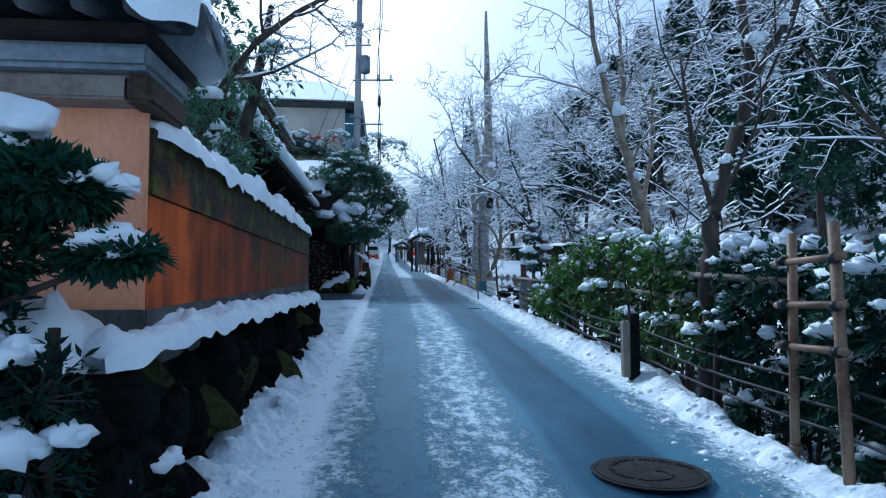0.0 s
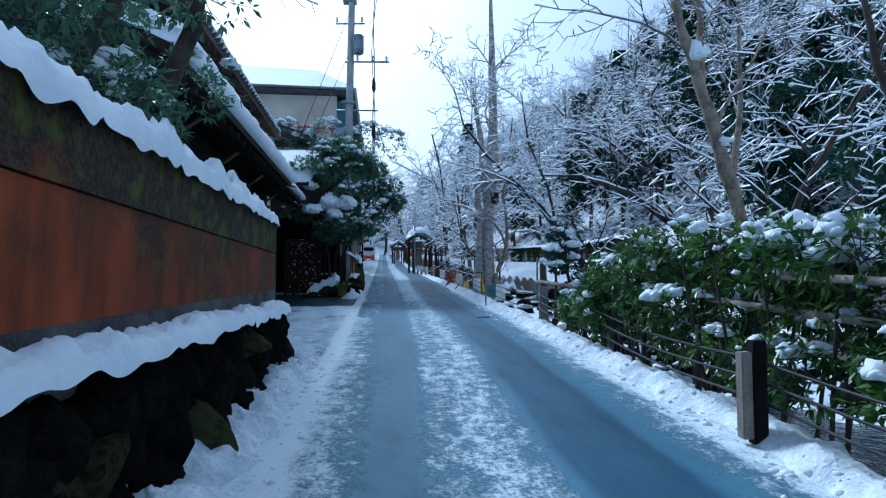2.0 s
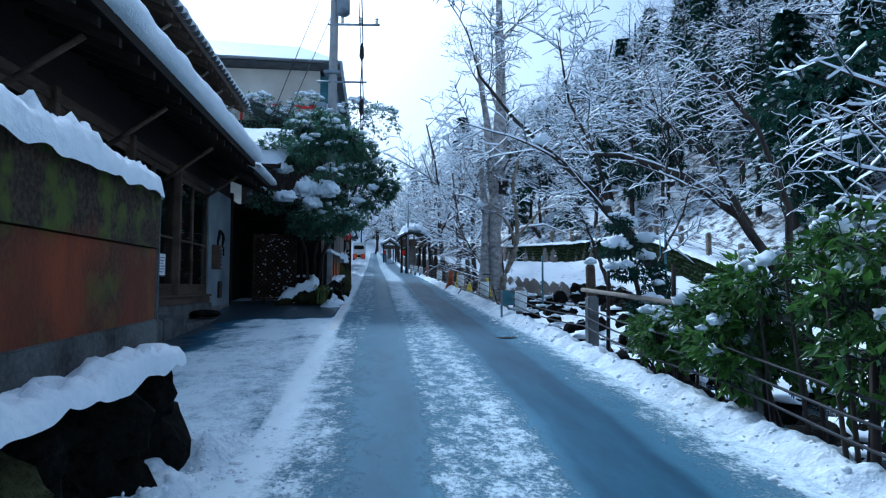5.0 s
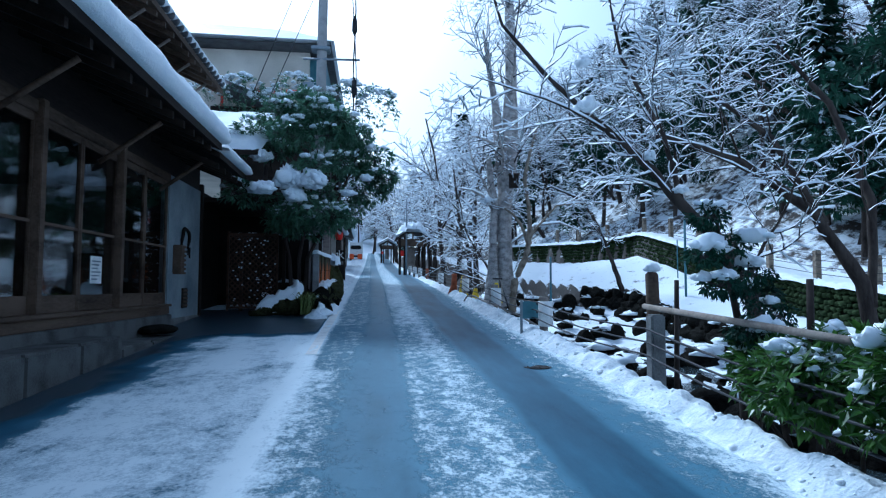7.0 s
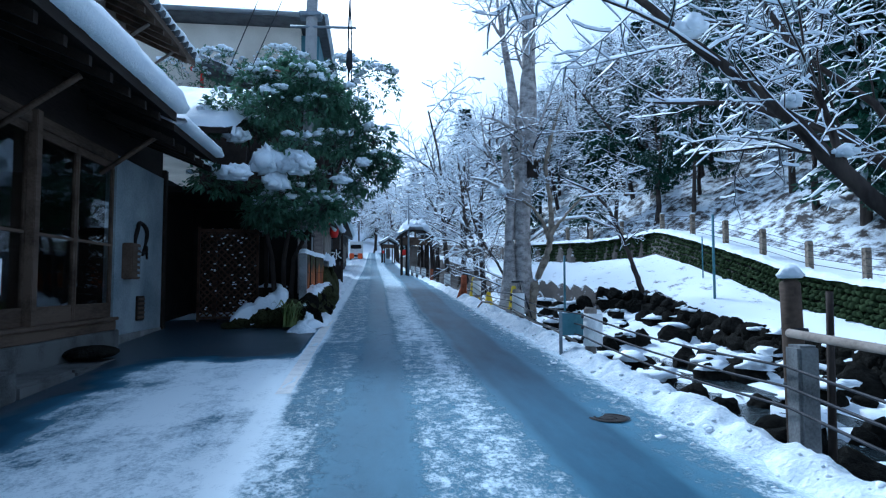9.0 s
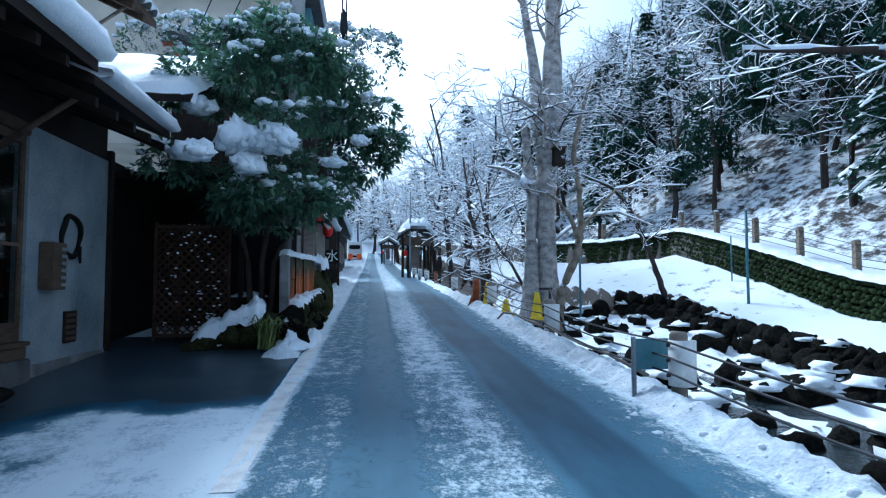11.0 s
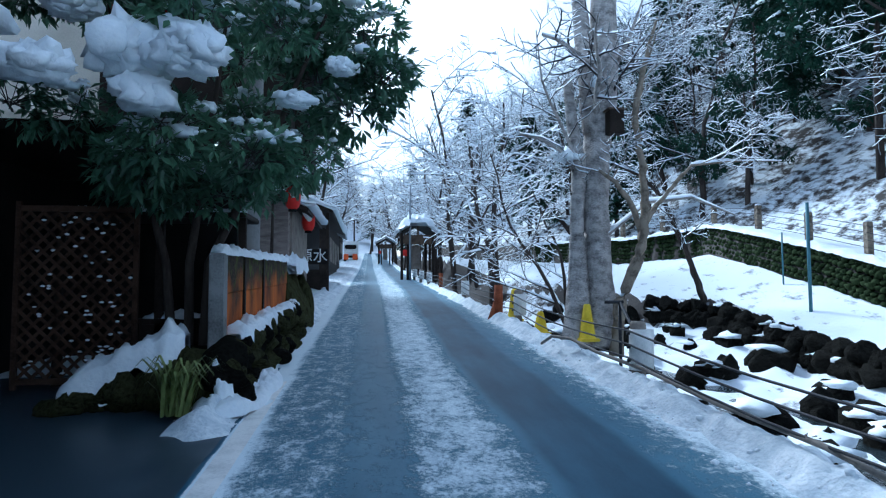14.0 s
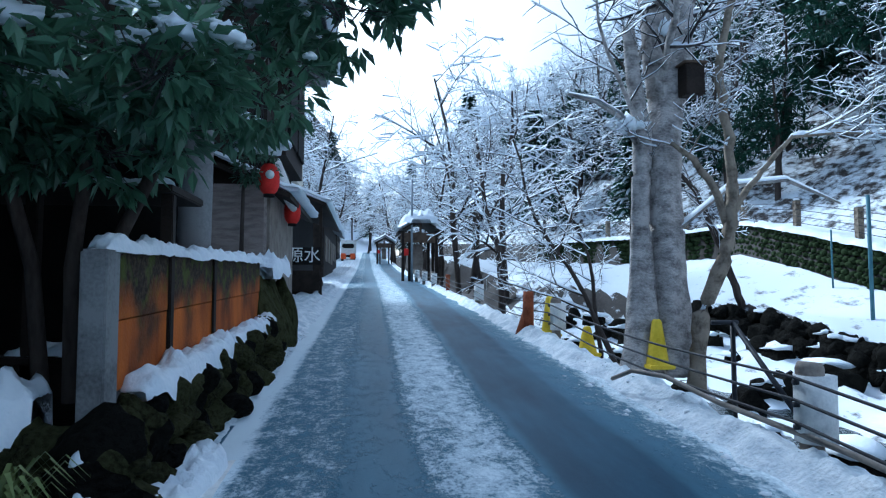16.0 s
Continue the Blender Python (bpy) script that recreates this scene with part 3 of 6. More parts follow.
water = sheet("stream", axis_steps((3.4, 9.5, 0.6)), axis_steps((-10, 80, 1.5)), lambda x, y: gz(y) - table(y, (5, 1.4), (14, 1.7), (34, 2.2), (60, 1.8)) + 0.09, WATER)
tagged(water, "shallow dark stream running below the lane", "stream", kind="structure")


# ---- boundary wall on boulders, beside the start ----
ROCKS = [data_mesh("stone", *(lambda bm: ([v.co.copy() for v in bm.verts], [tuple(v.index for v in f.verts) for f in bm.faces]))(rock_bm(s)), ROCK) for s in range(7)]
ROCKS_MOSS = [data_mesh("stone_mossy", *(lambda bm: ([v.co.copy() for v in bm.verts], [tuple(v.index for v in f.verts) for f in bm.faces]))(rock_bm(s + 20)), ROCK_MOSS) for s in range(5)]


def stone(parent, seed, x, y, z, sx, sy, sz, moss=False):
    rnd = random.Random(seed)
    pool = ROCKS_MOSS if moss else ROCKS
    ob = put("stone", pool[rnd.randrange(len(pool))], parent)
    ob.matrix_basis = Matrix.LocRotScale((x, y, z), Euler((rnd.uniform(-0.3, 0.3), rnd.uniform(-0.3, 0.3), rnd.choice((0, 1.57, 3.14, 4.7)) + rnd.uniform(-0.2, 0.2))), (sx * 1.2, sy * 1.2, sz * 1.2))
    return ob


def heap(name, line, width, height, label, seed, parent=None, step=0.035, over=0.06, lift=True):
    """Lumpy snow that lies along a line of (x, y, z) points, rounded across and ragged at its edges."""
    pts = [Vector(p) + Vector((0, 0, up(p[1]) if lift else 0)) for p in line]
    vs, fs = [], []
    n = 15
    rows = 0
    total, gone = sum((b - a).length for a, b in zip(pts, pts[1:])), 0.0
    for a, b in zip(pts, pts[1:]):
        k = max(2, round((b - a).length / step))
        side = Vector((b.y - a.y, -(b.x - a.x), 0)).normalized()
        for i in range(k + (1 if b is pts[-1] else 0)):
            p = a.lerp(b, i / k)
            q = Vector((p.x * 1.0, p.y * 1.0, seed))
            h = height * (1 + 0.55 * noise.noise(q * 2.2) + 0.35 * noise.noise(q * 6))
            wl = width * (1 + 0.28 * noise.noise(q * 2.9 + Vector((9, 0, 0))))
            wr = width * (1 + 0.28 * noise.noise(q * 2.9 + Vector((0, 9, 0))))
            s = gone + (b - a).length * i / k
            end = min(1.0, 0.12 + (max(0.0, min(s, total - s)) / (0.3 * width + 0.05)) ** 0.5)
            wl, wr = wl * (0.45 + 0.55 * end), wr * (0.45 + 0.55 * end)
            for j in range(n):
                t = -1 + 2 * j / (n - 1)
                w = wr if t > 0 else wl
                prof = (1 - abs(t) ** 2.6) ** 0.6 if abs(t) < 1 else 0
                c0 = p + side * w * t * 0.5
                lumps = 0.3 * noise.noise(Vector((c0.x * 7, c0.y * 7, seed))) + 0.28 * abs(noise.noise(Vector((c0.x * 15, c0.y * 15, seed)))) + 0.12 * noise.noise(Vector((c0.x * 34, c0.y * 34, seed)))
                z = p.z + max(0.02, h) * prof * end * (0.9 + 1.8 * lumps) + 0.02 * prof * noise.noise(Vector((c0.x * 22, c0.y * 22, seed)))
                if abs(t) == 1:
                    z = p.z - over * (0.3 + 1.7 * abs(noise.noise(q * 3.1)) + 0.45 * noise.noise(q * 6.2))
                c = p + side * w * t * 0.5
                vs.append((c.x, c.y, z))
            rows += 1
        gone += (b - a).length
    for i in range(rows - 1):
        for j in range(n - 1):
            fs.append((i * n + j, i * n + j + 1, (i + 1) * n + j + 1, (i + 1) * n + j))
    fs.append(tuple(range(n)))
    fs.append(tuple((rows - 1) * n + j for j in reversed(range(n))))
    ob = put(name, data_mesh(name, vs, fs, SNOW), parent)
    if parent is None:
        tagged(ob, label, "snow", kind="stuff")
    return ob


retaining = group_at("stone_wall", 0, 0, 0, "dark mossy boulder retaining wall topped with snow", "stone wall", kind="structure")
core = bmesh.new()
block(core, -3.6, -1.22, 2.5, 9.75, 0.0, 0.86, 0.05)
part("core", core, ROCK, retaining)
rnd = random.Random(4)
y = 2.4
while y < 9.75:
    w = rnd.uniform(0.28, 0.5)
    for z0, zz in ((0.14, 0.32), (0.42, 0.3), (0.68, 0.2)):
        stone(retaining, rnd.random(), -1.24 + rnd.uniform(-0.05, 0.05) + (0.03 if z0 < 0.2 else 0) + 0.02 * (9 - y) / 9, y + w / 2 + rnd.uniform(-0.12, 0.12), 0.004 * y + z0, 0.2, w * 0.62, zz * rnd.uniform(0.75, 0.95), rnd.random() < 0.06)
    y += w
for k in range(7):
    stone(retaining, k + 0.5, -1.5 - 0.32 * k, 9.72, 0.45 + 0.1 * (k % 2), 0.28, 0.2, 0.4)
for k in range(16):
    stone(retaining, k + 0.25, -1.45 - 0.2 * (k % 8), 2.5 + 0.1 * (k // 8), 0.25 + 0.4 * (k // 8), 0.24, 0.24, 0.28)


def wall_panel(name, parent, x0, x1, ya, yb, za, zb, moss):
    """A plaster panel between two heights that follow za(y), zb(y); carries how mossy and how brown it is at each
    point.
    """
    ys = axis_steps((ya, yb, 0.25))
    m = 6
    vs, fs, at, old = [], [], [], []
    for y in ys:
        for side in (x1, x0):
            for i in range(m + 1):
                t = i / m
                vs.append((side, y, lerp(za(y), zb(y), t) + up(y)))
                # the plaster turns darker brown further along y
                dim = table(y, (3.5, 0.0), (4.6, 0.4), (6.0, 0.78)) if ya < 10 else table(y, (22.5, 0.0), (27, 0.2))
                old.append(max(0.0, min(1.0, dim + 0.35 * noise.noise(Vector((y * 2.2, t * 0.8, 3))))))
                at.append(moss[0] + (moss[1] - moss[0]) * t + (0.14 * max(0.0, min(1.0, (y - 4.0) / 2.0)) if ya < 10 else 0.0))
    c = 2 * (m + 1)
    for r in range(len(ys) - 1):
        for i in range(m):
            a = r * c + i
            fs.append((a, a + c, a + c + 1, a + 1))
            b = a + m + 1
            fs.append((b, b + 1, b + c + 1, b + c))
        a = r * c
        fs.append((a + m, a + m + c, a + 2 * m + 1 + c, a + 2 * m + 1))
        fs.append((a, a + m + 1, a + m + 1 + c, a + c))
    for r in (0, len(ys) - 1):
        a = r * c
        for i in range(m):
            fs.append((a + i, a + i + 1, a + m + 2 + i, a + m + 1 + i))
    ob = put(name, data_mesh(name, vs, fs, PLASTER_ORANGE if ya < 10 else PLASTER_BRIGHT, False), parent)
    ob.data.attributes.new("moss", "FLOAT", "POINT").data.foreach_set("value", at)
    ob.data.attributes.new("browning", "FLOAT", "POINT").data.foreach_set("value", old)
    return ob


def shear(thing):
    """Lets a long piece and its parts follow the climb of the lane."""
    for o in (thing, *thing.children):
        if o.type == "MESH" and o.matrix_basis.is_identity:
            for v in o.data.vertices:
                v.co.z += up(v.co.y)
        elif o.type == "MESH":
            o.location.z += up(o.location.y)
    return thing


shear(retaining)


def wall_top(y):
    return table(y, (3.25, 2.03), (9.83, 1.87))


orange = group_at("wall_orange", 0, 0, 0, "stained orange plaster garden wall with mossy top panel", "garden wall", kind="structure")
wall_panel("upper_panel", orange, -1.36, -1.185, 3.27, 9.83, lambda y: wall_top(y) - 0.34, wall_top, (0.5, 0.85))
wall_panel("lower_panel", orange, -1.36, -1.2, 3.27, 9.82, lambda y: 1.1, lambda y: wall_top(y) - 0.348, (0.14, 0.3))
shear(part("footing", one_block(-1.38, -1.19, 3.25, 9.84, 0.8, 1.1, 0.008), CONCRETE_DARK, orange, "grey concrete footing"))
shear(part("end_cap", one_block(-1.37, -1.19, 9.832, 9.87, 0.86, 1.87, 0.008), CONCRETE_DARK, orange))
heap("wall_snow", [(-1.27, 3.3, 2.02), (-1.27, 6.5, 1.95), (-1.27, 9.85, 1.865)], 0.28, 0.14, "lumpy snow along the orange wall top", 1.0)
heap("ledge_snow", [(-1.2, 2.7, 0.93), (-1.13, 3.6, 0.95), (-1.1, 6.3, 0.94), (-1.1, 9.85, 0.87)], 0.25, 0.085, "snow on the boulder ledge below the orange wall", 2.0, over=0.045)
heap("ledge_snow", [(-2.8, 2.8, 0.95), (-1.95, 2.85, 0.95), (-1.25, 2.9, 0.93)], 0.8, 0.2, "deep snow on the planted ledge by the gate", 3.0)

# gate end with tiled roof
gate = group_at("gate_wall", 0, 0, up(3.3), "salmon plaster gate wall under a snowy tiled roof", "gate wall", kind="structure")
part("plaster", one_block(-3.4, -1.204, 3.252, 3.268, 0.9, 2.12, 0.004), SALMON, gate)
part("footing", one_block(-3.4, -1.195, 3.22, 3.248, 0.86, 1.1, 0.006), CONCRETE_DARK, gate, "grey concrete footing")
part("fascia", one_block(-3.5, -1.17, 3.08, 3.56, 2.12, 2.24, 0.012), WOOD_GREY, gate, "weathered grey board")
part("beam", one_block(-3.5, -1.12, 3.0, 3.6, 2.245, 2.37, 0.025), METAL, gate, "pale painted beam")
part("bracket", one_block(-1.26, -1.128, 3.06, 3.6, 2.1, 2.243, 0.02), WOOD, gate)
part("eave_board", one_block(-3.5, -1.1, 2.93, 3.7, 2.372, 2.44, 0.01), WOOD_DARK, gate)
for k in range(10):
    x = -1.12 - k * 0.24
    tube_ob("roof_tile", [(x, 2.84, 2.49), (x, 3.3, 2.6)], 0.05 if k else 0.065, TILE, gate, sides=12)
tube_ob("ridge_tile", [(-3.5, 3.4, 2.68), (-1.06, 3.4, 2.66)], 0.085, TILE, gate, sides=12)
heap("roof_snow", [(-3.6, 3.22, 2.57), (-0.88, 3.22, 2.55)], 1.0, 0.32, "thick snow on the gate roof tiles", 5.0, over=0.14)


# ---- restaurant building with deep eaves ----
FX = -3.6
house = group_at("house", 0, 0, up(18.5), "dark timber tea house with glass sliding doors and snowy eaves", "house")
part("back_wall", one_block(-9.0, -8.8, 10.4, 22.6, 0.3, 5.0), WOOD_DARK, house)
part("side_wall", one_block(-8.8, FX - 0.1, 10.4, 10.55, 0.3, 5.0), WOOD_DARK, house)
part("far_wall", one_block(-8.8, FX - 0.13, 22.42, 22.56, 0.3, 4.4), WOOD_DARK, house)
part("interior_floor", one_block(-8.8, FX - 0.13, 10.55, 22.42, 0.78, 0.9), WOOD_DARK, house)
part("ceiling", one_block(-8.8, FX - 0.13, 10.55, 22.42, 3.42, 3.5), WOOD_DARK, house)
part("plinth", one_block(FX - 0.14, FX + 0.14, 10.55, 20.3, 0.2, 0.72, 0.015), CONCRETE_DARK, house, "grey stone plinth")
part("sill", one_block(FX - 0.1, FX + 0.1, 10.55, 20.28, 0.722, 0.86, 0.012), WOOD, house)
part("rail", one_block(FX - 0.06, FX + 0.14, 10.55, 20.28, 0.862, 0.91, 0.008), WOOD, house)
part("lintel", one_block(FX - 0.08, FX + 0.06, 10.55, 20.3, 3.2, 3.34, 0.01), WOOD, house)
part("upper_wall", one_block(FX - 0.1, FX + 0.02, 10.55, 22.4, 3.342, 4.6), WOOD_DARK, house)
part("pale_wall", one_block(FX - 0.12, FX + 0.04, 20.305, 22.4, 0.62, 3.338), PLASTER, house, "pale blue-grey plaster wall")
part("corner_post", one_block(FX - 0.05, FX + 0.09, 22.402, 22.52, 0.5, 3.5, 0.01), WOOD_DARK, house)
part("wall_foot", one_block(FX - 0.14, FX + 0.06, 20.305, 22.4, 0.3, 0.618, 0.01), CONCRETE, house)


def door_pane(y0, y1):
    d = new("sliding_door")
    d.parent = house
    d["label"] = "dark wooden sliding door with tall glass pane"
    t = 0.055
    part("stile", one_block(FX - 0.03, FX + 0.02, y0, y0 + t, 0.912, 3.198, 0.004), WOOD, d)
    part("stile", one_block(FX - 0.03, FX + 0.02, y1 - t, y1, 0.912, 3.198, 0.004), WOOD, d)
    part("bottom_panel", one_block(FX - 0.028, FX + 0.018, y0 + t, y1 - t, 0.912, 1.12, 0.004), WOOD, d)
    part("top_rail", one_block(FX - 0.028, FX + 0.018, y0 + t, y1 - t, 3.1, 3.198, 0.004), WOOD, d)
    part("cross_rail", one_block(FX - 0.026, FX + 0.016, y0 + t, y1 - t, 1.95, 1.985, 0.003), WOOD, d)
    part("pane", one_block(FX - 0.012, FX - 0.006, y0 + t, y1 - t, 1.12, 3.1), GLASS, d)


dy = 11.0
for k in range(8):
    door_pane(dy + k * 1.16, dy + (k + 1) * 1.16 - 0.004)
for k in range(3):
    part("post", one_block(FX + 0.022, FX + 0.12, 13.26 + k * 2.32, 13.38 + k * 2.32, 0.912, 3.36, 0.008), WOOD, house)
for k in range(4):
    y = 12.2 + k * 2.5
    tube_ob("brace", [(FX + 0.05, y, 2.95), (-2.75, y + 0.05, 3.55)], 0.035, WOOD, house, sides=6)


def roof_slab(name, parent, x0, z0, x1, z1, y0, y1, thick, material):
    vs, fs = [], []
    for y in (y0, y1):
        for x, z in ((x0, z0), (x1, z1), (x1, z1 - thick), (x0, z0 - thick)):
            vs.append((x, y, z))
    fs = [(0, 1, 5, 4), (1, 2, 6, 5), (2, 3, 7, 6), (3, 0, 4, 7), (0, 3, 2, 1), (4, 5, 6, 7)]
    return put(name, data_mesh(name, vs, fs, material, False), parent)


roof_slab("roof", house, -2.35, 3.68, -8.9, 6.4, 9.6, 19.1, 0.12, WOOD_DARK)
roof_slab("lower_roof", house, -2.38, 3.54, -6.5, 5.2, 19.1, 21.35, 0.1, WOOD_DARK)
for k in range(20):
    y = 9.8 + k * 0.49
    roof_slab("rafter", house, -2.42, 3.56, -3.7, 4.08, y, y + 0.07, 0.1, WOOD_DARK)
for k in range(5):
    y = 19.3 + k * 0.5
    roof_slab("rafter", house, -2.45, 3.385, -3.7, 3.88, y, y + 0.07, 0.1, WOOD_DARK)


def roof_snow(name, x0, z0, x1, z1, y0, y1, thick, label, seed, ref=0.0):
    """A thick even layer of snow that bulges over the eave."""
    n = 9
    ys = axis_steps((y0, y1, 0.12))
    vs, fs = [], []
    prof = [(-0.02, -0.07), (0.09, -0.05), (0.15, 0.3), (0.1, 0.75), (-0.1, 1.0)]
    z0, z1 = z0 + up(ref), z1 + up(ref)
    dx, dz = x1 - x0, z1 - z0
    for i, y in enumerate(ys):
        t = thick * (1 + 0.25 * noise.noise(Vector((y * 0.8, seed, 0))) + 0.1 * noise.noise(Vector((y * 3, seed, 0))))
        if i in (0, len(ys) - 1):
            t *= 0.55
        row = [(x0 + a * (1 + 0.4 * noise.noise(Vector((y * 1.7, seed + k, 0)))), y, z0 + b * t + 0.01 * noise.noise(Vector((y * 9, k, seed)))) for k, (a, b) in enumerate(prof)]
        row += [(x0 + dx * f, y, z0 + dz * f + t * (1.0 + 0.2 * noise.noise(Vector((f * 7, y * 0.7, seed))))) for f in (0.2, 0.5, 0.8, 1.0)]
        vs += row
    for i in range(len(ys) - 1):
        for j in range(n - 1):
            fs.append((i * n + j, (i + 1) * n + j, (i + 1) * n + j + 1, i * n + j + 1))
    fs.append(tuple(reversed(range(n))))
    fs.append(tuple((len(ys) - 1) * n + j for j in range(n)))
    return tagged(put(name, data_mesh(name, vs, fs, SNOW)), label, "snow", kind="stuff")


roof_snow("roof_snow", -2.35, 3.7, -8.9, 6.42, 9.55, 19.15, 0.34, "thick smooth snow hanging over the eave", 3, 18.5)
roof_snow("roof_snow", -2.38, 3.56, -6.5, 5.22, 19.2, 21.4, 0.18, "snow layer on the lower eave", 4, 18.5)

# upper storey set back
upper = group_at("upper_house", 0, 0, up(17), "upper timber storey with exposed rafters and snow", "house")
part("wall", one_block(-9.0, -4.6, 11.0, 23.4, 4.6, 6.6), WOOD_GREY, upper)
for k in range(9):
    y = 11.4 + k * 1.35
    w = new("window")
    w.parent = upper
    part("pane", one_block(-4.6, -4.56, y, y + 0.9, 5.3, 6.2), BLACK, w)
    part("window_sill", one_block(-4.6, -4.5, y - 0.05, y + 0.95, 5.22, 5.3, 0.01), WOOD, w)
roof_slab("roof", upper, -3.55, 6.25, -9.2, 8.9, 10.5, 24.2, 0.12, WOOD)
for k in range(28):
    y = 10.7 + k * 0.48
    roof_slab("rafter", upper, -3.58, 6.12, -4.7, 6.64, y, y + 0.07, 0.1, WOOD)
for k in range(10):
    y = 11.2 + k * 1.35
    tube_ob("brace", [(-4.58, y, 5.5), (-3.75, y, 6.12)], 0.03, WOOD_GREY, upper, sides=6)
for k in range(48):
    y = 10.6 + k * 0.285
    tube_ob("roof_tile", [(-3.5, y, 6.31), (-3.75, y, 6.42)], 0.07, TILE, upper, sides=8)
roof_snow("roof_snow", -3.62, 6.34, -9.2, 8.95, 10.5, 24.2, 0.17, "snow on the upper tiled roof", 6, 17)

# forecourt: stone step along the doors
step = group_at("stone_step", 0, 0, up(15), "long worn stone step before the glass doors", "step", kind="structure")
k = 0
y = 11.0
while y < 18.6:
    ln = 1.15
    part("slab", one_block(-3.46, -2.98, y, y + ln - 0.012, 0.1, (0.68 if y < 16.5 else 0.52) + 0.004 * (k % 3), 0.03), CONCRETE_DARK, step)
    y += ln
    k += 1

notice = group_at("paper_notice", FX - 0.004, 17.36, 1.95 + up(18.5) - 0.49, "pale paper notice with dark lines on the glass", "notice")
part("sheet", one_block(-0.001, 0.003, -0.18, 0.18, -0.19, 0.19), WHITE, notice)
for k in range(6):
    part("line", one_block(0.0035, 0.005, -0.14, 0.14 - 0.05 * (k % 3), 0.11 - 0.05 * k, 0.13 - 0.05 * k), METAL, notice)
# fixtures on the pale wall
box = group_at("meter_box", FX + 0.04, 20.75, 1.75 + up(18.5), "brown wooden meter box with pale grille on the wall", "meter box")
part("case", one_block(0.0, 0.16, -0.18, 0.16, -0.28, 0.28, 0.012), WOOD, box)
for k in range(6):
    part("bar", one_block(0.161, 0.175, 0.02, 0.15, -0.24 + k * 0.085, -0.2 + k * 0.085, 0.004), PLASTER, box)
wreath = group_at("wreath", FX + 0.06, 21.3, 2.15 + up(18.5), "dark round wreath hung on the pale wall", "wreath")
pts = [(0.02 * math.sin(3 * a), 0.24 * math.cos(a), 0.26 * math.sin(a)) for a in [2 * math.pi * i / 24 for i in range(25)]]
tube_ob("hoop", pts, 0.035, BLACK, wreath)
tube_ob("hanger", [(0.03, 0.16, -0.12), (0.04, 0.18, -0.34)], [0.03, 0.015], BLACK, wreath)
ventb = group_at("wall_vent", FX + 0.04, 21.35, 1.0 + up(18.5), "small dark louvred vent low in the pale wall", "vent")
part("louvre", one_block(0, 0.03, -0.16, 0.16, -0.2, 0.2, 0.006), WOOD_DARK, ventb)
for k in range(5):
    part("slat", one_block(0.031, 0.045, -0.14, 0.14, -0.17 + k * 0.075, -0.13 + k * 0.075, 0.003), WOOD, ventb)
bowl = group_at("stone_basin", FX + 0.35, 18.9, 0.52 + up(18.5), "low dark basin on the forecourt", "basin")
part("bowl", lump(3, 0.3, 0.42, 0.09, 0.05, 0.6), ROCK, bowl, smooth=True)

# lattice fence and dark yard behind
yard = group_at("yard_wall", 0, 0, up(24), "black shed walls behind the lattice, deep shade put into their colour", "shed", kind="structure")
# walls coloured black, so the shade of the deep yard is in them
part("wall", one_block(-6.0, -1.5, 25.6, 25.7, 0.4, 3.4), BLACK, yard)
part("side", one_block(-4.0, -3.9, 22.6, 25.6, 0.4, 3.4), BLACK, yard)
# added cover, stretched over the open yard to keep light out
part("roof", one_block(-6.0, -1.9, 22.65, 26.2, 3.0, 3.1), WOOD_DARK, yard)
# roof of the yard shed, sloping towards the forecourt
vs, fs = [], []
rx, ry = axis_steps((-5.4, -2.15, 0.2)), axis_steps((21.6, 24.8, 0.2))
for y in ry:
    for x in rx:
        t = (y - 21.6) / 3.2
        vs.append((x + 0.06 * noise.noise(Vector((y * 2, x, 0))), y, 4.15 + 1.6 * t + 0.09 * noise.noise(Vector((x * 1.3, y * 1.3, 4))) + 0.03 * noise.noise(Vector((x * 5, y * 5, 4))) - 0.16 * (x > -2.2) - 0.12 * (t < 0.01)))
w = len(rx)
fs = [(j * w + i, j * w + i + 1, (j + 1) * w + i + 1, (j + 1) * w + i) for j in range(len(ry) - 1) for i in range(w - 1)]
tagged(raised(put("shed_roof_snow", data_mesh("shed_roof_snow", vs, fs, SNOW)), 22.5), "snow lying on the yard shed roof", "snow", kind="stuff")
vs = [(x, y, z + dz) for dz in (0, -0.1) for x, y, z in ((-5.4, 21.6, 3.98), (-2.2, 21.6, 3.98), (-2.2, 24.8, 5.55), (-5.4, 24.8, 5.55))]
put("shed_roof", data_mesh("shed_roof", vs, [(0, 1, 2, 3), (7, 6, 5, 4), (0, 4, 5, 1), (1, 5, 6, 2), (2, 6, 7, 3), (3, 7, 4, 0)], WOOD_DARK, False), yard)
lattice = group_at("lattice_fence", -3.05, 23.05, 0.6 + up(23), "brown diagonal lattice fence panel", "fence")
part("frame_rail", one_block(0, 1.06, -0.02, 0.02, 1.7, 1.76, 0.004), LATTICE, lattice)
part("frame_rail", one_block(0, 1.06, -0.02, 0.02, 0.0, 0.06, 0.004), LATTICE, lattice)
part("post", one_block(-0.05, 0.0, -0.025, 0.025, -0.05, 1.8, 0.004), LATTICE, lattice)
part("post", one_block(1.06, 1.11, -0.025, 0.025, -0.05, 1.8, 0.004), LATTICE, lattice)
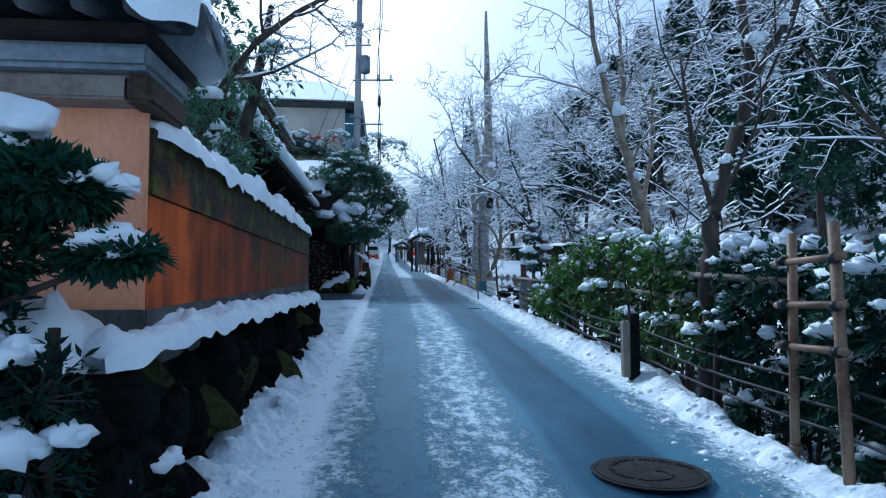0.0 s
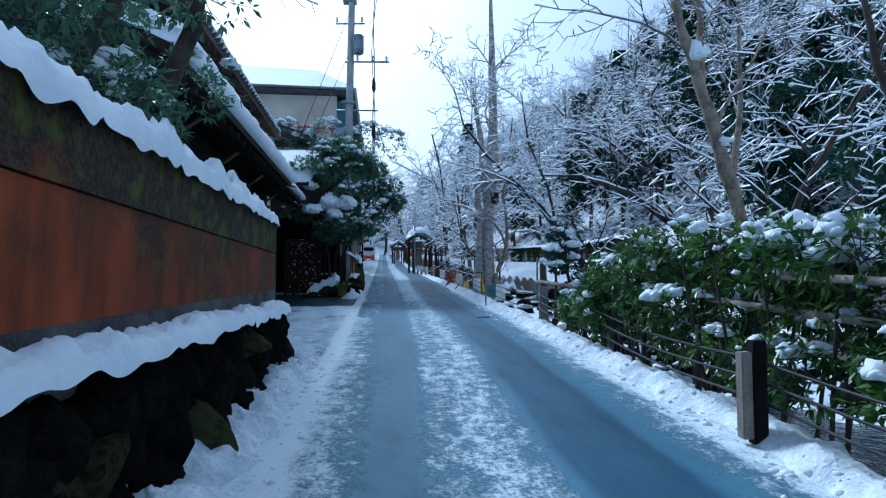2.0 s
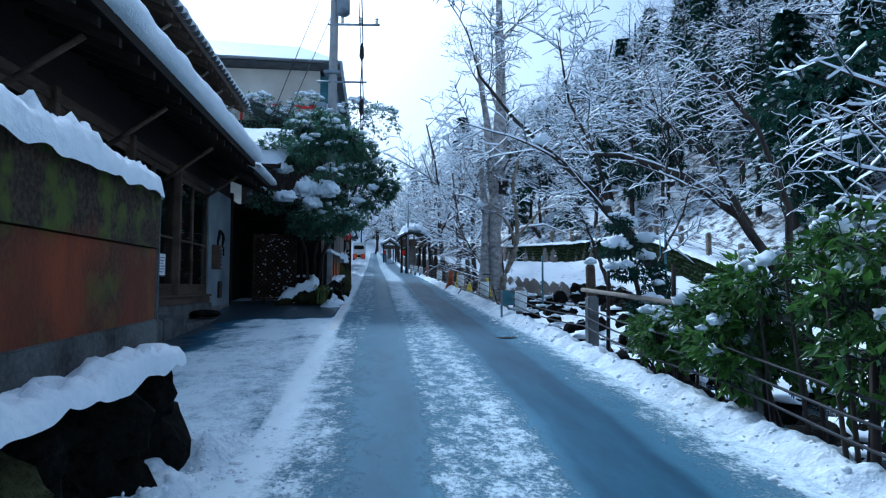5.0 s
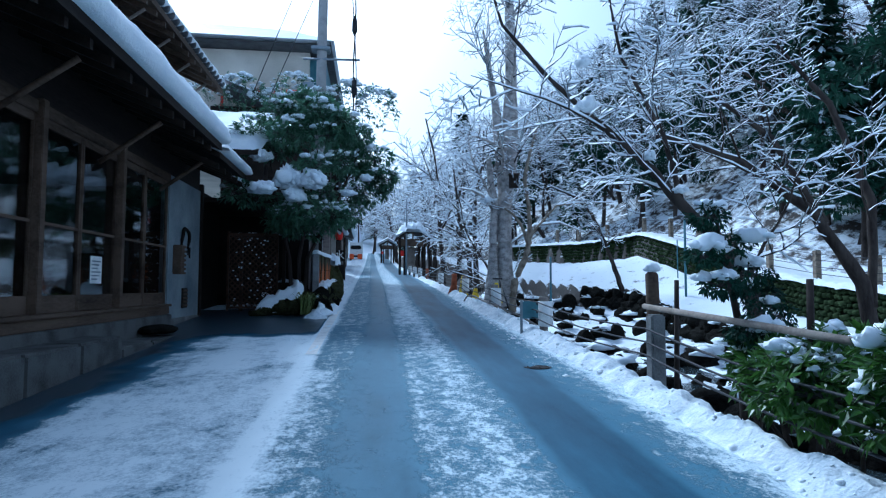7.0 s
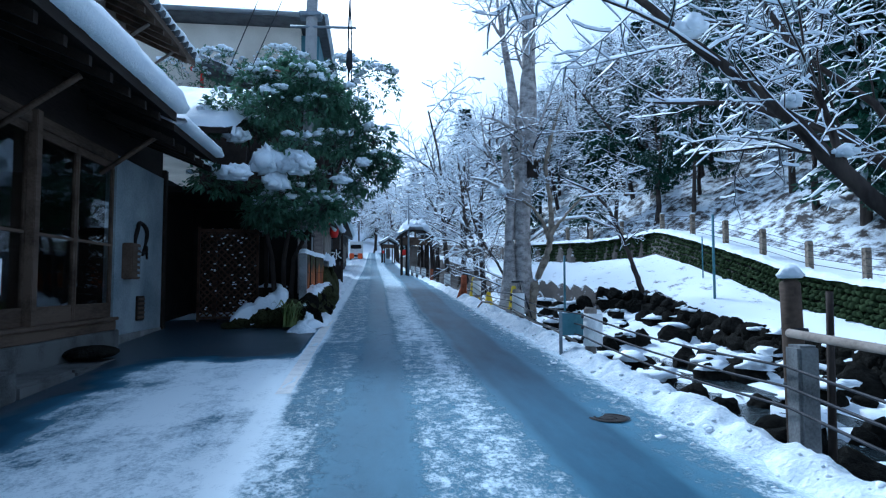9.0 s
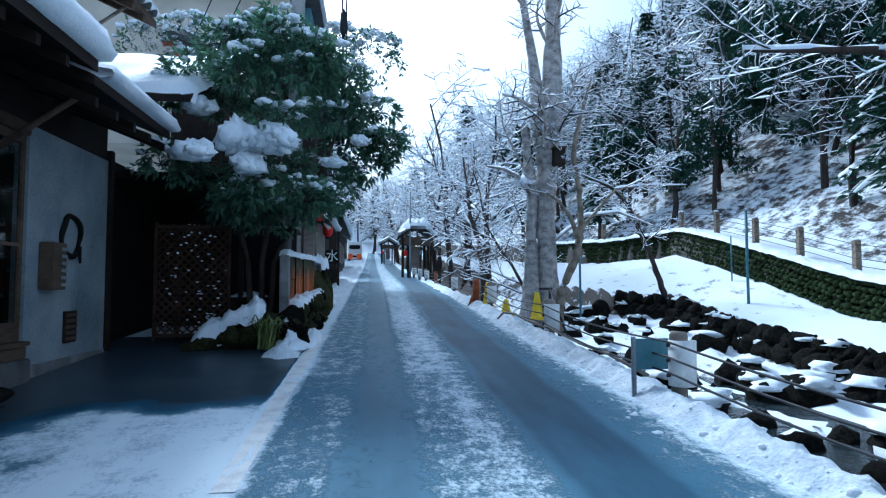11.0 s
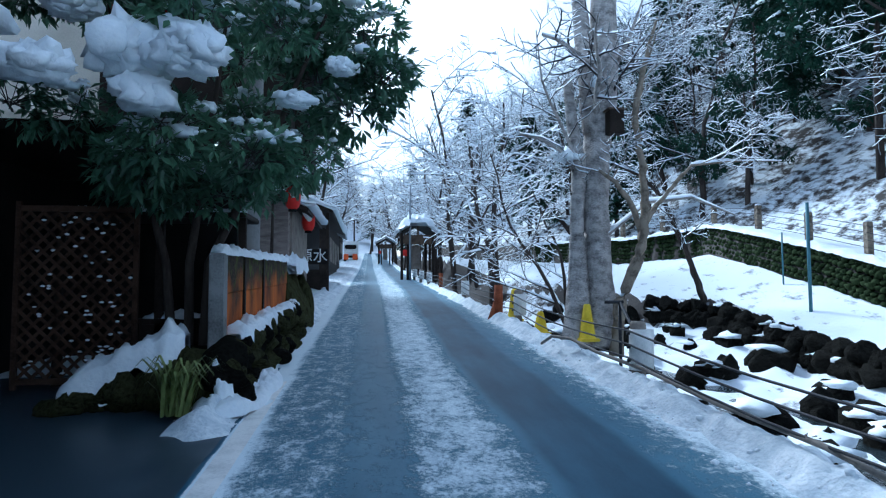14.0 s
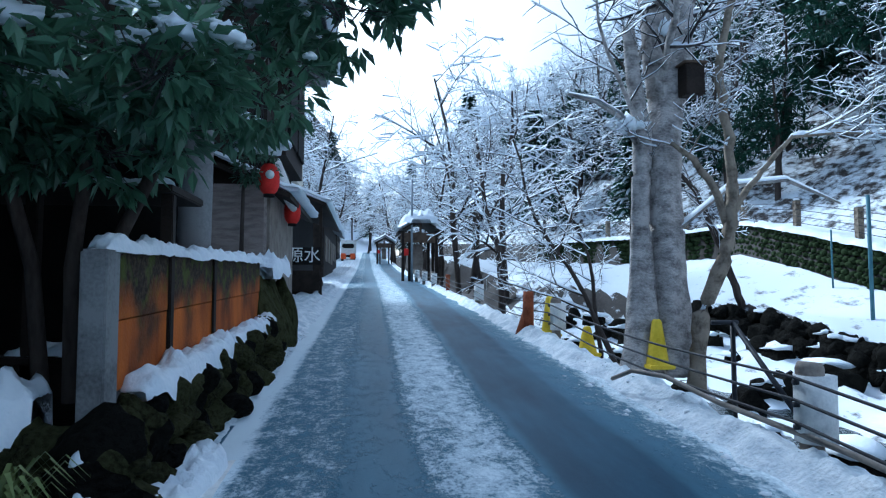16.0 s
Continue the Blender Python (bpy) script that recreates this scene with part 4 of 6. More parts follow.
for s in (1, -1):
    for k in range(-14, 9):
        c = k * 0.13
        lo, hi = (0.06, c), (1.7, c + 1.64)
        a0, b0 = lo[1], hi[1]
        t0, t1 = max(0, (0 - a0) / 1.64), min(1, (1.06 - a0) / 1.64)
        if t1 - t0 < 0.04:
            continue
        p0 = (lerp(a0, b0, t0), lerp(0.06, 1.7, t0))
        p1 = (lerp(a0, b0, t1), lerp(0.06, 1.7, t1))
        if s < 0:
            p0, p1 = (1.06 - p0[0], p0[1]), (1.06 - p1[0], p1[1])
        d = math.hypot(p1[0] - p0[0], p1[1] - p0[1])
        ang = math.degrees(math.atan2(p1[1] - p0[1], p1[0] - p0[0]))
        part("slat", one_block(0, d, -0.006, 0.006, -0.016, 0.016, m=pose(p0[0], 0.008 * s, p0[1], 0, -ang, 0)), LATTICE, lattice)
rnd = random.Random(9)
v, f = merge([lump_geo(k, (-3.0 + 1.0 * rnd.random() ** 0.6, 23.03, 0.7 + 1.55 * rnd.random()), 0.025, 0.012, 0.012, 0.4, 0, 1) for k in range(70)])
tagged(raised(put("lattice_snow", data_mesh("lattice_snow", v, f, SNOW)), 23), "flecks of snow caught on the lattice", "snow", kind="stuff")
shelf = group_at("yard_rail", 0, 0, up(23.4), "dark rail roof over the yard with a line of snow", "shed roof")
part("board", one_block(-3.0, -0.95, 23.3, 24.1, 2.28, 2.34, 0.01), WOOD_DARK, shelf)
for x in (-2.9, -1.9, -1.05):
    part("post", one_block(x, x + 0.08, 23.4, 23.48, 0.5, 2.28, 0.006), WOOD_DARK, shelf)
heap("rail_snow", [(-3.0, 23.34, 2.335), (-0.95, 23.34, 2.335)], 0.12, 0.04, "thin line of snow on the yard roof edge", 11.0, over=0.01)
crate = group_at("crate", -1.75, 23.6, 0.6 + up(23.6), "dark wooden crate under snow in the yard", "crate")
part("side_board", one_block(-0.3, 0.3, -0.2, 0.2, 0, 0.55, 0.01), WOOD_DARK, crate)
part("lid_board", one_block(-0.34, 0.34, -0.24, 0.24, 0.55, 0.6, 0.01), WOOD_DARK, crate)
heap("crate_snow", [(-2.05, 23.6, 1.2), (-1.45, 23.6, 1.2)], 0.44, 0.07, "cap of snow on the crate", 12.0, over=0.02)

# low orange wall on boulders with a concrete end pillar
low = group_at("wall_low_orange", 0, 0, 0, "short orange plaster wall with concrete end pillar", "garden wall", kind="structure")
part("pillar", one_block(-1.08, -0.95, 22.3, 22.48, 1.0 + up(22.4), 1.87 + up(22.4), 0.012), CONCRETE, low, "rough grey concrete pillar")
wall_panel("upper_panel", low, -1.06, -0.99, 22.5, 27.0, lambda y: 1.5, lambda y: 1.86, (0.3, 0.85))
wall_panel("lower_panel", low, -1.06, -0.995, 22.5, 26.98, lambda y: 1.12, lambda y: 1.492, (0.1, 0.22))
shear(part("batten", one_block(-0.989, -0.97, 24.6, 24.68, 1.14, 1.86, 0.004), WOOD_DARK, low))
shear(part("base", one_block(-1.1, -0.985, 22.5, 27.0, 0.9, 1.118, 0.01), CONCRETE_DARK, low))
heap("low_wall_snow", [(-1.03, 22.4, 1.87), (-1.03, 27.0, 1.86)], 0.17, 0.07, "snow along the short orange wall", 13.0, over=0.02)
lowstones = group_at("stone_wall", 0, 0, 0, "mossy boulders carrying the short orange wall", "stone wall", kind="structure")
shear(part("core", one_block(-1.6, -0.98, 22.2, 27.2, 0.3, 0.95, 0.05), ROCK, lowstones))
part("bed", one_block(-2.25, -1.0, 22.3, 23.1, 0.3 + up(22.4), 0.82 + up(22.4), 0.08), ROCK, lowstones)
rnd = random.Random(8)
for k in range(14):
    stone(lowstones, k + 0.7, -2.3 + 0.09 * k, 22.22 + rnd.uniform(-0.06, 0.06), gz(22.2) - 0.02 + 0.022 * k * rnd.uniform(0.6, 1.0), 0.12, 0.12, 0.1 + 0.006 * k, True)
for k in range(22):
    y = 22.05 + k * 0.25
    for z0 in (0.08, 0.26, 0.42):
        stone(lowstones, k + z0, -0.88 + rnd.uniform(-0.05, 0.04) + (0.07 if z0 < 0.2 else 0), y + rnd.uniform(-0.08, 0.08), gz(y) + z0, 0.13 * rnd.uniform(0.8, 1.2), 0.15 * rnd.uniform(0.8, 1.3), 0.12 * rnd.uniform(0.8, 1.2), k % 3 > 0)
for x, y, z, s in ((-1.2, 22.1, 0.72, 0.2), (-0.98, 22.1, 0.66, 0.17), (-1.08, 22.2, 0.9, 0.16), (-1.45, 22.1, 0.68, 0.15), (-1.72, 22.15, 0.68, 0.17), (-2.05, 22.2, 0.62, 0.12), (-1.3, 22.35, 0.88, 0.18), (-0.85, 22.05, 0.85, 0.13)):
    stone(lowstones, x * y, x, y, z + up(y), s, s * 0.8, s * 0.85, True)
for k in range(4):
    stone(lowstones, k + 77, -0.95 + 0.05 * (k % 2), 27.1 + 0.35 * k, gz(27) + 0.45, 0.2, 0.24, 0.55, True)
heap("boulder_snow", [(-0.9, 22.6, 1.1), (-0.88, 27.2, 1.12)], 0.24, 0.1, "snow ledge on the boulders", 14.0, over=0.09)
heap("boulder_snow", [(-2.3, 22.36, 0.6), (-1.85, 22.36, 0.84), (-1.28, 22.42, 1.12)], 0.55, 0.15, "snow sloping over the yard boulders", 15.0, over=0.2)
heap("boulder_snow", [(-0.92, 22.05, 0.95), (-0.8, 21.85, 0.6)], 0.16, 0.08, "snow tongue between the boulders", 16.0)
heap("boulder_snow", [(-0.95, 21.75, 0.53), (-0.78, 21.8, 0.55), (-0.68, 22.3, 0.56), (-0.66, 23.2, 0.57)], 0.3, 0.11, "crumbly snow heaped at the boulder feet", 18.0, over=0.06)
heap("boulder_snow", [(-0.95, 27.2, 1.78), (-0.95, 28.4, 1.75)], 0.4, 0.14, "snow on the tall end boulders", 17.0, over=0.08)

# ---- neighbouring shop with lanterns ----
shop = group_at("shop", 0, 0, up(28.5), "old shop front with woven blind and timber gable", "house")
part("wall", one_block(-4.5, -1.12, 28.2, 31.2, 0.5, 5.6), WOOD_DARK, shop)
part("woven_panel", one_block(-2.05, -1.1, 27.9, 28.19, 0.9, 2.95, 0.01), WOVEN, shop, "brown woven bamboo blind")
part("wind_board", one_block(-1.118, -1.06, 28.2, 31.0, 1.0, 3.2, 0.006), WOOD_GREY, shop)
part("timber_post", one_block(-2.25, -2.06, 27.95, 28.15, 0.6, 3.6, 0.01), WOOD_GREY, shop)
roof_slab("canopy", shop, -0.75, 2.85, -2.4, 3.55, 28.0, 31.5, 0.08, WOOD_DARK)
part("upper_wall", one_block(-4.5, -0.95, 29.0, 31.5, 3.6, 6.2), WOOD_DARK, shop)
for k in range(2):
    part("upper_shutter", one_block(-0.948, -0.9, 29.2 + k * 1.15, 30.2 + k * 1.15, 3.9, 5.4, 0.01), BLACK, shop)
roof_slab("roof", shop, -0.35, 5.9, -4.8, 7.6, 28.5, 32.0, 0.12, TILE)
roof_snow("roof_snow", -0.35, 5.93, -4.8, 7.63, 28.5, 32.0, 0.2, "snow on the shop roof", 21, 28.5)
roof_snow("roof_snow", -0.75, 2.88, -2.4, 3.58, 28.0, 31.5, 0.12, "snow on the shop canopy", 22, 28.5)


def lantern(x, y, z, s=1.0):
    g = group_at("paper_lantern", x, y, z, "red paper lantern hanging by the shop", "lantern", "lanterns on the shop")
    vs, fs = [], []
    n, sides = 15, 16
    for i in range(n):
        t = -1 + 2 * i / (n - 1)
        r = 0.13 * s * (1 - 0.55 * abs(t) ** 3) * (1 + 0.03 * (-1) ** i)
        vs += [(r * math.cos(2 * math.pi * k / sides), r * math.sin(2 * math.pi * k / sides), t * 0.2 * s) for k in range(sides)]
    for i in range(n - 1):
        fs += [(i * sides + k, i * sides + (k + 1) % sides, (i + 1) * sides + (k + 1) % sides, (i + 1) * sides + k) for k in range(sides)]
    put("paper_shade", data_mesh("paper_shade", vs, fs, RED), g)
    for zz in (-0.21, 0.21):
        v, f = tube([(0, 0, zz * s - 0.02), (0, 0, zz * s + 0.02)], 0.07 * s, 12)
        put("end_ring", data_mesh("end_ring", v, f, BLACK), g)
    tube_ob("cord", [(0, 0, 0.22 * s), (0, 0, 0.42 * s)], 0.008, WIRE, g, sides=5)
    v, f = tube([(0.03, -0.125 * s, 0.04), (0.03, -0.145 * s, 0.04)], 0.055 * s, 14)
    put("crest", data_mesh("crest", v, f, WHITE), g, "pale round crest")
    return g


lantern(-0.97, 27.5, 2.98 + up(27.5), 1.05)
lantern(-0.86, 29.2, 2.72 + up(28.5), 1.0)
strip = group_at("rope_garland", 0, 0, up(28.5), "twisted white and grey banner rope between lanterns", "garland")
tube_ob("rope", [(-0.95, 28.0, 3.3), (-0.88, 28.6, 2.95), (-0.84, 29.3, 2.75)], [0.06, 0.1, 0.06], WHITE, strip)
tube_ob("tie", [(-0.95, 27.9, 3.55), (-0.95, 28.0, 3.3)], 0.015, WIRE, strip)

far_shop = group_at("far_shop", 0, 0, up(38), "dark low tavern with a painted name board", "house")
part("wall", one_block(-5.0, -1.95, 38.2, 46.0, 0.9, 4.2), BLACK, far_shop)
roof_slab("roof", far_shop, -0.85, 3.72, -4.0, 4.9, 37.4, 46.5, 0.1, WOOD_DARK)
part("bench", one_block(-1.94, -1.3, 38.4, 43.0, 1.0, 1.5, 0.02), WOOD_DARK, far_shop)
part("post", one_block(-1.1, -1.0, 38.0, 38.1, 0.95, 3.7, 0.01), WOOD_DARK, far_shop)
part("counter_rail", one_block(-1.94, -1.05, 37.9, 37.98, 1.15, 1.75, 0.01), WOOD_DARK, far_shop)
roof_snow("roof_snow", -0.85, 3.74, -4.0, 4.92, 37.4, 46.5, 0.2, "snow on the tavern roof", 24, 38)
sign = group_at("name_board", -1.53, 37.86, 2.18 + up(38), "black board with large white painted characters", "sign")
part("board", one_block(-0.52, 0.5, -0.02, 0.02, -0.26, 0.26, 0.008), BLACK, sign)
txt = bpy.data.curves.new("lettering", "FONT")
txt.body, txt.size, txt.extrude, txt.align_x, txt.align_y = "源水", 0.5, 0.004, "CENTER", "CENTER"
txt.materials.append(WHITE)
letter = new("lettering", txt)
letter.parent = sign
letter.matrix_basis = pose(0, -0.026, 0, 90, 0, 0)
letter["label"] = "white painted characters"

# distant houses along the lane
for n, (x, y, w, d, h) in enumerate(((-3.6, 52, 3.4, 9, 3.2), (-4.4, 66, 4, 10, 3.4), (-6.0, 101, 5, 9, 3.4))):
    far = group_at("distant_house", 0, 0, 0, "small dark timber house with snowy roof beside the lane", "house", "houses up the lane")
    b = gz(y)
    part("wall", one_block(x - w / 2, x + w / 2, y, y + d, b - 0.4, b + h), WOOD_DARK, far)
    for k in range(3):
        part("window", one_block(x + w / 2, x + w / 2 + 0.04, y + 1 + k * 2.6, y + 2.6 + k * 2.6, b + 1, b + 2.4, 0.01), WOOD_GREY, far)
    roof_slab("roof", far, x + w / 2 + 0.6, b + h, x - 0.2, b + h + 1.4, y - 0.5, y + d + 0.5, 0.1, TILE)
    roof_slab("roof", far, x - w / 2 - 0.6, b + h, x - 0.21, b + h + 1.4, y - 0.5, y + d + 0.5, 0.1, TILE)
    roof_snow("roof_snow", x + w / 2 + 0.6, b + h + 0.02, x - 0.2, b + h + 1.42, y - 0.5, y + d + 0.5, 0.2, "snow on a distant roof", 30 + n)

# beige inn above
inn = group_at("inn", 0, 0, up(30), "beige plaster inn above with red railing and snowy roof", "house")
part("wall", one_block(-14, -2.0, 30.0, 42, 5.0, 9.15), BEIGE, inn)
part("end_wall", one_block(-2.0, -1.45, 30.2, 34, 6.5, 9.0), TEAL, inn, "dark recessed balcony end")
part("railing", one_block(-5.2, -2.05, 29.6, 29.68, 7.55, 7.68, 0.01), RED, inn, "red painted railing")
for k in range(3):
    part("railing_post", one_block(-4.9 + k * 1.05, -4.82 + k * 1.05, 29.6, 29.68, 7.0, 7.55), RED, inn)
part("balcony", one_block(-5.2, -2.05, 29.5, 30.0, 6.8, 7.0), WOOD_DARK, inn)
roof_slab("roof", inn, -1.2, 9.2, -1.25, 9.3, 29.2, 43, 0.1, TILE)
vs = [(-14.5, 29.2, 9.3), (-1.2, 29.2, 9.15), (-1.2, 43, 9.15), (-14.5, 43, 9.3), (-14.5, 36, 12.6), (-3.5, 36, 12.2)]
put("roof", data_mesh("roof", vs, [(0, 1, 5, 4), (1, 2, 5), (2, 3, 4, 5), (3, 0, 4), (3, 2, 1, 0)], TILE, False), inn)
vs = [(-14.6, 29.1, 9.42), (-1.1, 29.1, 9.27), (-1.1, 43, 9.27), (-14.6, 43, 9.42), (-14.5, 36, 12.8), (-3.5, 36, 12.4)]
tagged(raised(put("roof_snow", data_mesh("roof_snow", vs, [(0, 1, 5, 4), (1, 2, 5), (2, 3, 4, 5), (3, 0, 4), (3, 2, 1, 0)], SNOW, False)), 30), "snow covering the inn roof", "snow", kind="stuff")

# ---- utility pole ----
pole = group_at("utility_pole", -1.23, 24.85, gz(24.4) - 0.1, "grey concrete utility pole with transformer and cables", "utility pole")
tube_ob("shaft", [(0, 0, 0), (0.16, 0, 14.5)], [0.15, 0.11], POLE, pole, sides=16)
tube_ob("crossarm", [(-0.45, 0, 9.9), (0.6, 0, 9.95)], 0.035, METAL, pole, sides=6)
tube_ob("crossarm", [(-0.1, -0.1, 8.45), (1.5, -0.1, 8.5)], 0.035, METAL, pole, sides=6)
tube_ob("crossarm", [(-0.4, -0.1, 6.65), (1.1, -0.1, 6.68)], 0.03, METAL, pole, sides=6)
for x, z in ((0.35, 8.5), (0.9, 8.5), (1.4, 8.5), (0.5, 9.95), (-0.4, 9.9)):
    v, f = merge([tube([(x, -0.1, z + 0.03 + 0.07 * i), (x, -0.1, z + 0.07 + 0.07 * i)], [0.06, 0.03], 10) for i in range(3)])
    put("insulator", data_mesh("insulator", v, f, WHITE), pole)
v, f = tube([(0.38, -0.25, 8.7), (0.38, -0.25, 8.74), (0.38, -0.25, 9.35), (0.38, -0.25, 9.4)], [0.16, 0.2, 0.2, 0.15], 16)
put("transformer", data_mesh("transformer", v, f, METAL), pole, "pale grey transformer can")
part("switch_box", one_block(-0.4, -0.12, -0.2, 0.1, 5.4, 6.0, 0.02), METAL, pole)
part("clamp", one_block(-0.2, 0.3, -0.2, 0.2, 6.9, 7.0, 0.02), METAL, pole)
part("clamp", one_block(-0.2, 0.3, -0.2, 0.2, 10.7, 10.8, 0.02), METAL, pole)
tube_ob("guy_wire", [(0.1, 0, 10.5), (-1.6, -0.6, 5.5)], 0.012, WIRE, pole, sides=5)
tube_ob("guy_wire", [(0.1, 0, 9.0), (-1.4, -0.4, 5.0)], 0.012, WIRE, pole, sides=5)
drop = [(0.95 + 0.03 * math.sin(i * 1.3), -0.2, 12.5 - i * 0.75) for i in range(13)]
tube_ob("cable", drop, 0.02, WIRE, pole, sides=5)
tube_ob("cable", [(p[0] + 0.09 * math.sin(i * 0.9), p[1] - 0.03, p[2]) for i, p in enumerate(drop)], 0.015, WIRE, pole, sides=5)
for z in (4.6, 5.6, 7.3):
    tube_ob("cable_joint", [(0.95, -0.2, z), (0.95, -0.2, z + 0.15), (0.95, -0.2, z + 0.45), (0.95, -0.2, z + 0.55)], [0.02, 0.075, 0.06, 0.02], WIRE, pole, sides=10)


# ---- cable fence along the stream ----
POSTS = [(3.2, 10.6, "short", 0), (3.28, 14.62, "wood", 0), (3.12, 18.45, "sleeve", 1), (3.14, 22.73, "sleeve", 0), (3.3, 28.6, "sleeve", 0), (3.2, 35.0, "sleeve", 2), (3.1, 40.2, "red", 0), (3.0, 44, "sleeve", 0), (2.9, 47, "sleeve", 0), (2.8, 50, "sleeve", 0)]


def fence_post(x, y, kind, extra):
    b = gz(y)
    g = group_at("fence_post", x, y, b - 0.1, "weathered round fence post with pale worn sleeve" if kind != "red" else "rusty red round fence post", "fence post", "posts of the cable fence")
    if kind in ("short", "wood"):
        part("shaft", one_block(-0.08, 0.08, -0.08, 0.08, -0.2, 0.78, 0.02), CONCRETE, g)
        g["label"] = "grey square concrete fence post"
        return g
    tube_ob("shaft", [(0, 0, -0.2), (0, 0, 0.68), (0.003, 0, 0.72)], [0.085, 0.085, 0.07], RUST if kind == "red" else WOOD_GREY, g, sides=14)
    if kind == "sleeve":
        tube_ob("sleeve", [(0.03, 0, 0.22), (0.035, 0, 0.64)], 0.125, WHITE, g, "white painted sleeve", sides=18)
    for z in (0.32, 0.46, 0.6):
        tube_ob("eye_bolt", [(-0.13, -0.02, z), (-0.1, -0.02, z)], 0.02, WIRE, g, sides=6)
    return g


for q in POSTS:
    fence_post(*q)
panel = group_at("sign_plate", 2.98, 18.75, gz(18.7), "teal back of a small sign plate on a stake", "sign")
part("plate", one_block(-0.17, 0.18, -0.01, 0.01, 0.22, 0.52, 0.006), TEAL, panel)
part("stake", one_block(-0.19, -0.15, -0.02, 0.02, -0.2, 0.54, 0.006), METAL, panel)
fence_line = [(2.75, -4), (2.72, 2), (2.7, 3.5), (2.72, 6.7), (2.95, 10.6)] + [(q[0] - 0.12, q[1]) for q in POSTS[1:]]
for n, h in enumerate((0.25, 0.39, 0.53)):
    pts = []
    for (xa, ya), (xb, yb) in zip(fence_line, fence_line[1:]):
        for i in range(6):
            t = i / 6
            yy = lerp(ya, yb, t)
            pts.append((lerp(xa, xb, t), yy, gz(yy) + h - 0.06 * math.sin(math.pi * t) * (yb - ya) / 4))
    c = group_at("fence_cable", 0, 0, 0, "thin dark steel cable strung between the posts", "cable", "cables of the fence")
    tube_ob("strand", pts, 0.011, WIRE, c, sides=6)


def cone(x, y, z, h, lean=0):
    g = group_at("marker_cone", x, y, z, "yellow plastic marker cone in the snow", "cone", "yellow markers", rz=lean)
    tube_ob("body", [(0, 0, 0), (0, 0, 0.02), (0, 0, h - 0.03), (0, 0, h)], [0.15, 0.14, 0.06, 0.04], YELLOW, g, sides=14)
    part("base", one_block(-0.16, 0.16, -0.16, 0.16, -0.03, 0.02, 0.01), YELLOW, g)
    return g


cone(3.95, 26.5, gz(26.5) - 0.08, 0.58)
cone(3.3, 28.95, gz(29) + 0.0, 0.62)
cone(3.55, 27.9, gz(28) - 0.15, 0.4)
stump = group_at("wooden_stump", 3.05, 29.4, gz(29) - 0.1, "split red-brown wooden post in the snow", "post")
tube_ob("stake", [(0, 0, 0), (0.02, 0, 0.8)], [0.11, 0.09], RUST, stump)
tube_ob("stake", [(-0.16, 0, 0), (0.0, 0.03, 0.5)], [0.08, 0.06], RUST, stump)
hose = group_at("hose", 0, 0, 0, "grey hose lying over the snow bank", "hose")
hp = [(2.75, 25.0, 0.05), (2.78, 24.6, 0.2), (2.9, 24.2, 0.22), (3.02, 23.6, 0.14), (3.08, 22.4, 0.14), (3.1, 21.2, 0.1), (3.0, 19.9, 0.16), (3.25, 19.4, 0.0)]
tube_ob("pipe", [(x, y, gz(y) + h + 0.03) for x, y, h in hp], 0.021, HOSE, hose, sides=8)
bracket = group_at("iron_bracket", 0, 0, 0, "dark iron bracket braced beside the fence", "bracket")
b = gz(24.3)
for p0, p1 in (((3.6, 24.3, b - 0.9), (3.6, 24.3, b + 0.72)), ((3.6, 24.3, b + 0.7), (3.62, 23.4, b - 0.05)), ((3.4, 24.3, b + 0.7), (3.65, 24.3, b + 0.7))):
    tube_ob("bar", [p0, p1], 0.022, WIRE, bracket, sides=6)

# bamboo frame near the start
bam = group_at("bamboo_trellis", 0, 0, up(3.5), "bamboo trellis frame tied with dark cord", "trellis")
tube_ob("upright", [(2.57, 3.29, 0.0), (2.55, 3.32, 1.58)], 0.032, BAMBOO, bam)
tube_ob("upright", [(2.58, 3.77, 0.0), (2.58, 3.73, 1.55)], 0.03, BAMBOO, bam)
for z in (1.37, 1.1, 0.84):
    tube_ob("crosspiece", [(2.53, 3.22, z + 0.01), (2.54, 3.85, z - 0.01)], 0.022, BAMBOO, bam)
    for y in (3.3, 3.75):
        tube_ob("cord_tie", [(2.525, y - 0.025, z), (2.525, y + 0.03, z)], 0.03, WIRE, bam)
for k in range(5):
    for x, y in ((2.57, 3.3), (2.58, 3.76)):
        z = 0.2 + k * 0.3
        tube_ob("node", [(x - 0.002 * k, y, z), (x - 0.002 * k, y, z + 0.012)], 0.036, BAMBOO, bam)
hp2 = group_at("signed_post", 2.68, 6.55, gz(6.5), "short square post with pale side in the hedge", "post")
part("dark_side", one_block(-0.05, 0.05, -0.05, 0.05, -0.2, 0.68, 0.008), BLACK, hp2)
part("pale_side", one_block(-0.13, -0.052, -0.04, 0.05, 0.0, 0.6, 0.008), WOOD_GREY, hp2)
for y, x, h in ((2.6, 2.95, 1.0), (5.2, 2.85, 0.7), (7.8, 2.9, 0.8), (9.2, 3.0, 0.9), (12.4, 3.4, 1.3), (14.7, 3.55, 1.2)):
    g = group_at("stake", x, y, gz(y) - 0.15, "thin dark wooden stake in the hedge line", "stake", "stakes of the hedge")
    tube_ob("rod", [(0, 0, 0), (0.02, 0, h)], [0.03, 0.025], BARK, g, sides=6)
